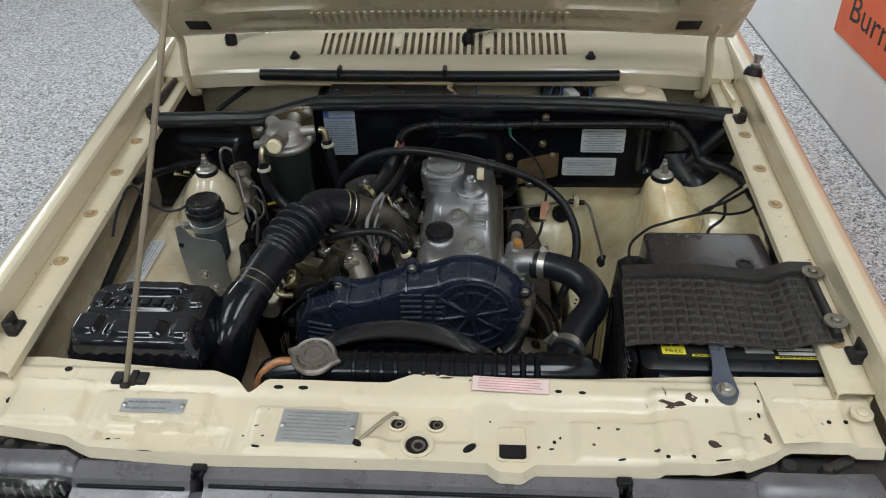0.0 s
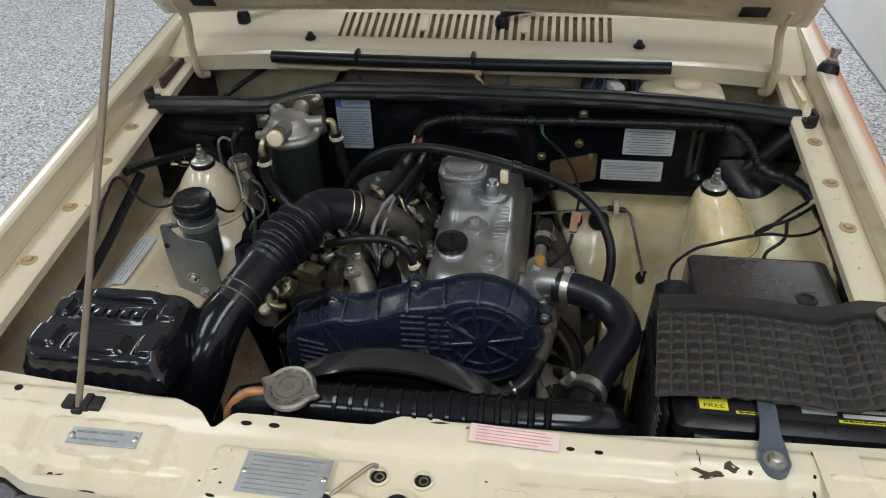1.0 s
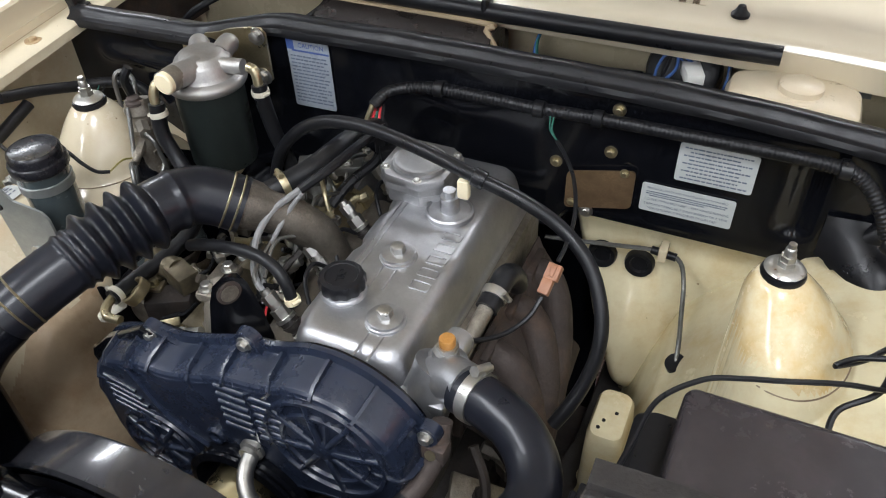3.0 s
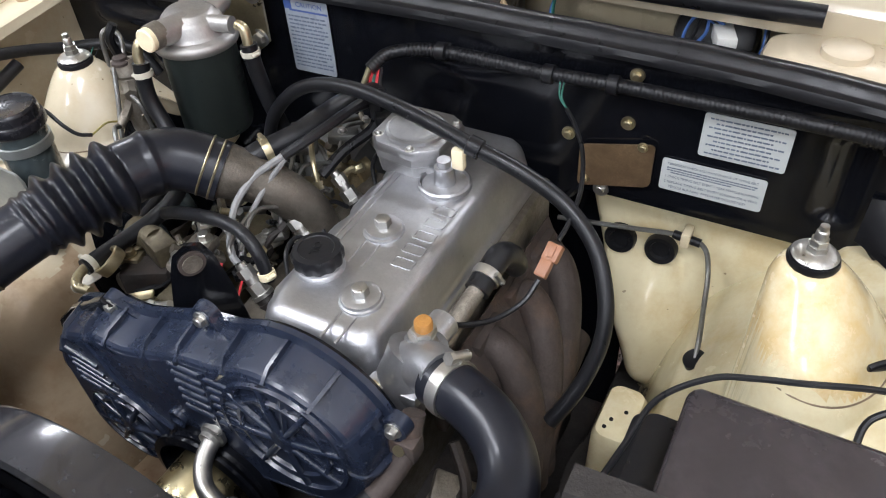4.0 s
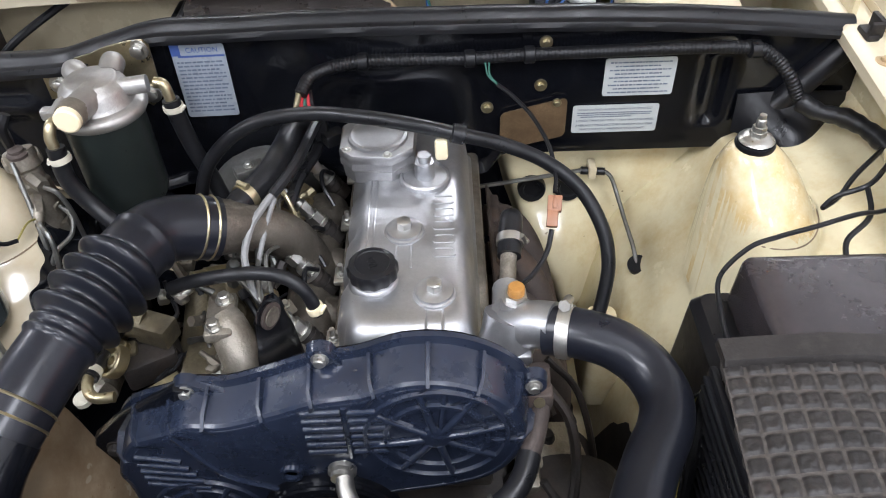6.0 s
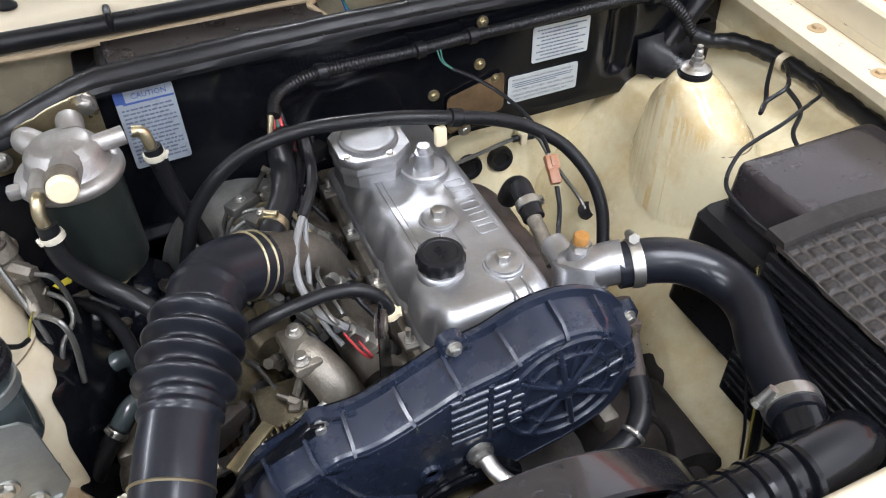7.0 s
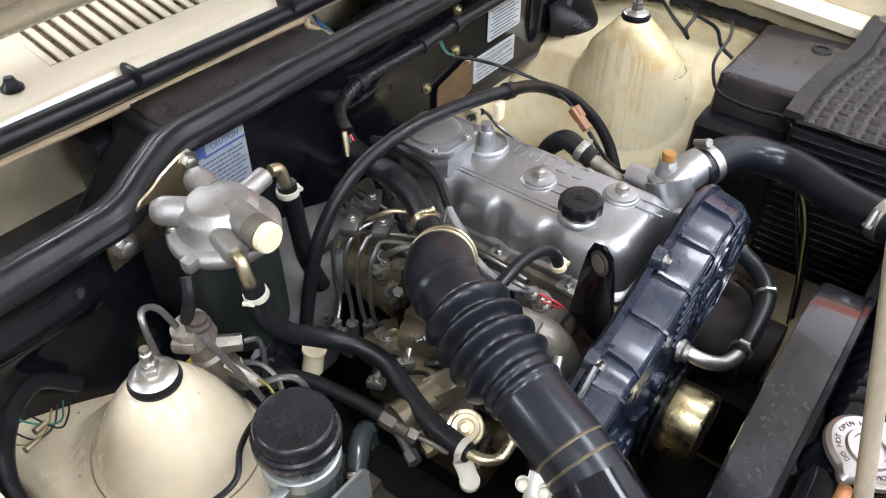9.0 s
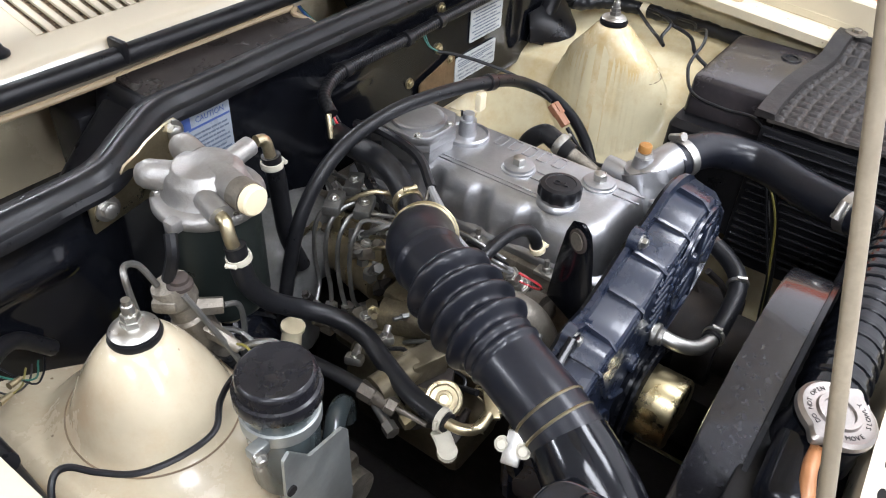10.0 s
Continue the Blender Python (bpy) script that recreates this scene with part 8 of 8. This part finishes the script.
tube(bm, [(FX - 0.024, FY - 0.044, 0.973), (-0.288, 1.134, 0.972), (-0.290, 1.129, 0.962), (-0.289, 1.127, 0.951)], 0.0055, 12, 5)
part("steel_elbow", bm, GOLD, fhose, "plated elbow")
bm = bmesh.new()
tube(bm, FH[2:], 0.0088, 14, 8)
part("tube", bm, RUBBER, fhose)
for p, ax in (((-0.287, 1.1255, 0.941), (0.15, -0.1, -1)), ((-0.2405, 0.956, 0.830), (0, 1, 0))):
    clamp_ring(fhose, p, ax, 0.0089, 0.006, CLIPW, "spring_clip", "white spring clip", (-1, -0.3, 0.2))
bm = bmesh.new()
tube(bm, [(-0.241, 0.952, 0.830), (-0.238, 0.938, 0.829), (-0.228, 0.929, 0.828), (-0.212, 0.930, 0.828)], 0.005, 10, 5)
part("pipe_end", bm, GOLD, fhose)
fh2 = thing("fuel_hose", "black fuel hose on the far side of the filter", "hose", (-0.19, 1.18, 0.85), "fuel hoses")
bm = bmesh.new()
tube(bm, [(-0.203, 1.191, 0.982), (-0.194, 1.190, 0.979), (-0.191, 1.188, 0.962)], 0.0055, 12, 5)
part("steel_elbow", bm, GOLD, fh2, "plated elbow")
bm = bmesh.new()
tube(bm, [(-0.191, 1.188, 0.964), (-0.188, 1.187, 0.94), (-0.183, 1.19, 0.90), (-0.175, 1.195, 0.86), (-0.165, 1.19, 0.82)], 0.0088, 14, 6)
part("tube", bm, RUBBER, fh2)
clamp_ring(fh2, (-0.1905, 1.188, 0.955), (0.05, 0, -1), 0.0089, 0.006, CLIPW, "spring_clip", "white spring clip", (1, -0.3, 0.2))
fh3 = thing("return_hose", "black return hose running low beside the booster", "hose", (-0.25, 1.10, 0.80), "fuel hoses")
bm = bmesh.new()
tube(bm, [(-0.335, 1.19, 0.815), (-0.305, 1.172, 0.823), (-0.280, 1.145, 0.827), (-0.264, 1.105, 0.828), (-0.256, 1.065, 0.826), (-0.251, 1.030, 0.822)], 0.0065, 12, 6)
part("tube", bm, RUBBER, fh3)
bm = bmesh.new()
cyl(bm, (-0.252, 1.034, 0.8225), (-0.250, 1.020, 0.820), 0.0085, None, 6)
cyl(bm, (-0.250, 1.020, 0.820), (-0.248, 1.008, 0.818), 0.0068, None, 14)
cyl(bm, (-0.248, 1.008, 0.818), (-0.246, 1.000, 0.816), 0.0078, None, 6)
cyl(bm, (-0.246, 1.000, 0.816), (-0.240, 0.972, 0.810), 0.0026, None, 8)
part("union", bm, SOOT, fh3)

# ---- brake and clutch hydraulics ----
boost = thing("brake_booster", "glossy black brake booster drum on the bulkhead", "brake booster", (-0.30, 1.18, 0.64))
bm = bmesh.new()
lathe(bm, [(0, 0.10), (0.030, 0.10), (0.034, 0.085), (0.07, 0.075), (0.092, 0.055), (0.096, 0.045), (0.101, 0.043), (0.101, 0.035), (0.096, 0.033), (0.094, 0.0), (0.0, 0.0)], (-0.285, 1.235, 0.725), (0, -1, 0), 48)
part("drum", bm, BLACK_WET, boost)
for a in (20, 75, 130, 185, 240, 295):
    bolt(boost, (-0.285 + 0.066 * math.cos(radians(a)), 1.160, 0.725 + 0.066 * math.sin(radians(a))), (0, -1, 0), 0.0055, 0.006, 1.4, CAST_DULL)
bm = bmesh.new()
cyl(bm, (-0.285, 1.14, 0.73), (-0.285, 1.01, 0.73), 0.022, 0.020, 24)
box(bm, (-0.285, 1.07, 0.752), (0.03, 0.10, 0.02), 0.005)
part("master_cylinder", bm, CAST_DULL, boost)
bm = bmesh.new()
box(bm, (-0.316, 1.215, 0.8145), (0.022, 0.012, 0.0012), 0, Matrix.Rotation(-0.33, 4, "Y"))
part("warning_sticker", bm, YEL, boost, "small yellow sticker")

rs = thing("clutch_reservoir", "smoky fluid reservoir with a black screw cap", "reservoir", (-0.356, 1.012, 0.84))
RX, RY = -0.356, 1.012
bm = bmesh.new()
lathe(bm, [(0, 0.842), (0.023, 0.842), (0.0255, 0.848), (0.026, 0.90), (0.027, 0.925), (0.028, 0.928), (0, 0.928)], (RX, RY, 0), (0.0, 0, 1), 36)
part("bowl", bm, RESV, rs)
bm = bmesh.new()
lathe(bm, [(0, 0.926), (0.029, 0.926), (0.0305, 0.928), (0.0305, 0.9355), (0.0298, 0.9375), (0.0278, 0.9385), (0.0275, 0.9400), (0.0275, 0.9465), (0.0266, 0.9490), (0.0248, 0.9502), (0.0240, 0.9497), (0, 0.9500)], (RX, RY, 0), (0, 0, 1), 48)
part("cap", bm, CAPBLK, rs, "black screw cap")
bm = bmesh.new()
lathe(bm, [(0.0262, 0.903), (0.0282, 0.904), (0.0282, 0.914), (0.0262, 0.915)], (RX, RY, 0), (0, 0, 1), 36)
box(bm, (RX - 0.032, RY - 0.012, 0.909), (0.014, 0.010, 0.010), 0.002)
band = part("band", bm, GALV, rs, "galvanised clamp band")
bolt(band, (RX - 0.036, RY - 0.018, 0.909), (-0.3, -1, 0), 0.004, 0.005, 1.3)
bm = bmesh.new()
OUTL = [(-0.392, 0.925), (-0.386, 0.928), (-0.368, 0.904), (-0.334, 0.896), (-0.328, 0.888), (-0.326, 0.81), (-0.335, 0.795), (-0.376, 0.79), (-0.388, 0.80), (-0.394, 0.88)]
loft(bm, [[Vector((x, 0.976 + 0.10 * (x + 0.36) - d, z)) for x, z in OUTL] for d in (0, 0.0025)])
bm2 = part("bracket", bm, GALV, rs, "galvanised steel bracket")
for x, z in ((-0.365, 0.833), (-0.352, 0.806)):
    bolt(bm2, (x, 0.9732 + 0.10 * (x + 0.36), z), (0, -1, 0), 0.0062, 0.005, 1.5)
bm = bmesh.new()
cyl(bm, (-0.389, 0.969, 0.892), (-0.389, 0.9715, 0.892), 0.004, None, 14)
part("hole", bm, DARK, bm2)
bm = bmesh.new()
box(bm, (-0.36, 0.99, 0.80), (0.05, 0.035, 0.003), 0.001)
box(bm, (-0.36, 1.00, 0.83), (0.02, 0.02, 0.07), 0.002)
part("foot", bm, GALV, bm2)

pv = thing("brake_valve", "dull alloy brake proportioning valve with pipes", "valve", (-0.335, 1.13, 0.82))
bm = bmesh.new()
lathe(bm, [(0, 0), (0.0145, 0), (0.0155, 0.004), (0.0155, 0.018), (0.013, 0.021), (0.013, 0.032), (0.0155, 0.035), (0.0155, 0.058), (0.012, 0.064), (0.011, 0.085), (0.0, 0.087)], (-0.338, 1.146, 0.938), (0.2, -0.22, -1), 22)
box(bm, (-0.338, 1.147, 0.926), (0.036, 0.020, 0.012), 0.004, Matrix.Rotation(0.6, 4, "Z"))
cyl(bm, (-0.334, 1.138, 0.914), (-0.312, 1.120, 0.912), 0.0085, 0.007, 6)
cyl(bm, (-0.330, 1.132, 0.900), (-0.322, 1.108, 0.888), 0.0075, 0.006, 6)
cyl(bm, (-0.322, 1.108, 0.888), (-0.319, 1.098, 0.883), 0.0055, 0.0045, 10)
cyl(bm, (-0.332, 1.138, 0.885), (-0.312, 1.130, 0.880), 0.007, 0.006, 6)
box(bm, (-0.322, 1.130, 0.850), (0.026, 0.022, 0.030), 0.005, Matrix.Rotation(0.3, 4, "Z"))
part("body", bm, CAST_DULL, pv)
bm = bmesh.new()
lathe(bm, [(0.010, 0), (0.010, 0.003), (0.0075, 0.005), (0.0075, 0.008), (0.004, 0.010), (0, 0.010)], (-0.334, 1.138, 0.937), (0, 0, 1), 18)
part("rusty_cap", bm, RUST, pv, "rust-tinged cap nut")
for pts, r, mt in (([(-0.344, 1.152, 0.936), (-0.350, 1.160, 0.955), (-0.362, 1.158, 0.963), (-0.368, 1.150, 0.955), (-0.367, 1.146, 0.92), (-0.362, 1.140, 0.87)], 0.0026, PIPE),
                   ([(-0.340, 1.142, 0.945), (-0.336, 1.136, 0.968), (-0.330, 1.142, 0.982)], 0.0050, RUBBER),
                   ([(-0.319, 1.098, 0.884), (-0.310, 1.085, 0.892), (-0.300, 1.075, 0.888), (-0.297, 1.068, 0.868), (-0.302, 1.06, 0.83)], 0.0027, PIPE),
                   ([(-0.338, 1.130, 0.935), (-0.330, 1.115, 0.905), (-0.322, 1.098, 0.872), (-0.318, 1.088, 0.84)], 0.0026, PIPE),
                   ([(-0.312, 1.130, 0.880), (-0.300, 1.122, 0.872), (-0.298, 1.105, 0.862), (-0.310, 1.085, 0.855), (-0.318, 1.075, 0.83)], 0.0024, PIPE),
                   ([(-0.312, 1.120, 0.912), (-0.300, 1.118, 0.905), (-0.296, 1.120, 0.88), (-0.298, 1.125, 0.84)], 0.0024, PIPE)):
    bm = bmesh.new()
    tube(bm, pts, r, 8, 6)
    part("pipe", bm, mt, pv)
bm = bmesh.new()
tube(bm, [(-0.321, 1.098, 0.890), (-0.322, 1.085, 0.895), (-0.326, 1.067, 0.890)], 0.0011, 6, 5)
part("yellow_wire", bm, YELW, pv)
bm = bmesh.new()
tube(bm, [(-0.326, 1.067, 0.890), (-0.332, 1.056, 0.896), (-0.342, 1.050, 0.908), (-0.362, 1.047, 0.925), (-0.385, 1.035, 0.930), (-0.402, 1.022, 0.925), (-0.425, 1.027, 0.919), (-0.450, 1.036, 0.921), (-0.468, 1.045, 0.934), (-0.480, 1.051, 0.947), (-0.490, 1.049, 0.949), (-0.499, 1.040, 0.936), (-0.509, 1.022, 0.912), (-0.514, 1.0, 0.885)], 0.0022, 8, 8)
part("black_wire", bm, PLASTIC, pv)

for x, y, z in ((-0.275, 1.100, 0.792), (-0.262, 1.045, 0.790)):
    el = thing("hydraulic_hose", "short black hydraulic hose with a grey elbow", "hose", (x, y, z - 0.05), "hydraulic hoses")
    bm = bmesh.new()
    tube(bm, [(x - 0.075, y - 0.035, z - 0.06), (x - 0.045, y - 0.020, z - 0.022), (x - 0.020, y - 0.006, z)], 0.0085, 12, 6)
    part("tube", bm, RUBBER, el)
    bm = bmesh.new()
    tube(bm, [(x - 0.026, y - 0.010, z - 0.004), (x - 0.010, y - 0.001, z + 0.008), (x + 0.006, y + 0.006, z + 0.002), (x + 0.010, y + 0.008, z - 0.02)], 0.0098, 14, 6)
    part("elbow", bm, RESV, el, "grey plastic elbow")
    clamp_ring(el, (x - 0.030, y - 0.012, z - 0.008), (0.7, 0.4, 0.5), 0.0092, 0.006, STEEL)
bm = bmesh.new()
cyl(bm, (-0.226, 1.150, 0.775), (-0.222, 1.148, 0.800), 0.0105, 0.0095, 16)
cyl(bm, (-0.222, 1.148, 0.800), (-0.2215, 1.1475, 0.804), 0.012, 0.012, 16)
solo("check_valve", bm, CREAMCAP, "cream plastic check valve beside the booster", "valve")
# left wing wiring
lw = thing("wing_wiring", "taped black wiring along the inner wing with loose terminals", "wiring loom", (-0.48, 1.15, 0.86))
bm = bmesh.new()
tube(bm, [(-0.497, 1.09, 0.935), (-0.492, 1.135, 0.922), (-0.476, 1.180, 0.908), (-0.452, 1.212, 0.902), (-0.425, 1.232, 0.890), (-0.40, 1.235, 0.86)], 0.0070, 10, 6)
tube(bm, [(-0.494, 1.12, 0.912), (-0.496, 1.05, 0.890), (-0.494, 1.00, 0.878), (-0.490, 0.93, 0.868), (-0.487, 0.87, 0.858), (-0.482, 0.80, 0.845), (-0.476, 0.74, 0.825)], 0.0075, 10, 6)
part("taped_branch", bm, RUBBER, lw)
for k, mt in enumerate((YELW, OLDRUB, GREEN, PLASTIC)):
    bm = bmesh.new()
    tube(bm, [(-0.474 + 0.007 * k, 1.195 + 0.004 * k, 0.905), (-0.466 + 0.008 * k, 1.178 + 0.004 * (k % 3), 0.900 - 0.006 * (k % 2)), (-0.448 + 0.006 * k, 1.185, 0.890), (-0.432 + 0.005 * k, 1.21, 0.880)], 0.0008, 6, 5)
    part("wire", bm, mt, lw)
for q in ((-0.468, 1.170, 0.903), (-0.455, 1.182, 0.900)):
    bm = bmesh.new()
    cyl(bm, q, (q[0] + 0.010, q[1] + 0.003, q[2] - 0.002), 0.0028, 0.002, 10)
    part("loose_terminal", bm, GOLD, lw, "loose brass terminal")
def wing_sticker(u, v):
    x, y = -0.466 + 0.004 * v + 0.030 * (u - 0.5), 1.037 - 0.115 * v + 0.010 * (u - 0.5)
    return Vector((x + 0.0016, y, wing_z(x, y) + 0.0034))


stk = thing("wing_sticker", "white paper sticker with black and red print on the wing", "sticker", (-0.46, 0.975, 0.855))
bm = bmesh.new()
grid(bm, 8, 16, wing_sticker)
thicken(bm, 0.0006)
part("paper", bm, LABEL, stk)
rs5 = random.Random(12)
for ink, cols in ((INK, (0.30, 0.42, 0.54, 0.66, 0.78)), (REDINK, (0.18, 0.90))):
    for c in cols:
        bm = bmesh.new()
        v = 0.06 if ink is INK else 0.30
        while v < (0.92 if ink is INK else 0.75):
            d = rs5.uniform(0.03, 0.09)
            q = [wing_sticker(c + a, v + w) + Vector((0, 0, 0.0006)) for a, w in ((-0.016, 0), (0.016, 0), (0.016, d), (-0.016, d))]
            loft(bm, [q, [p + Vector((0, 0, 0.0003)) for p in q]])
            v += d + rs5.uniform(0.015, 0.03)
        part("print", bm, ink, stk)
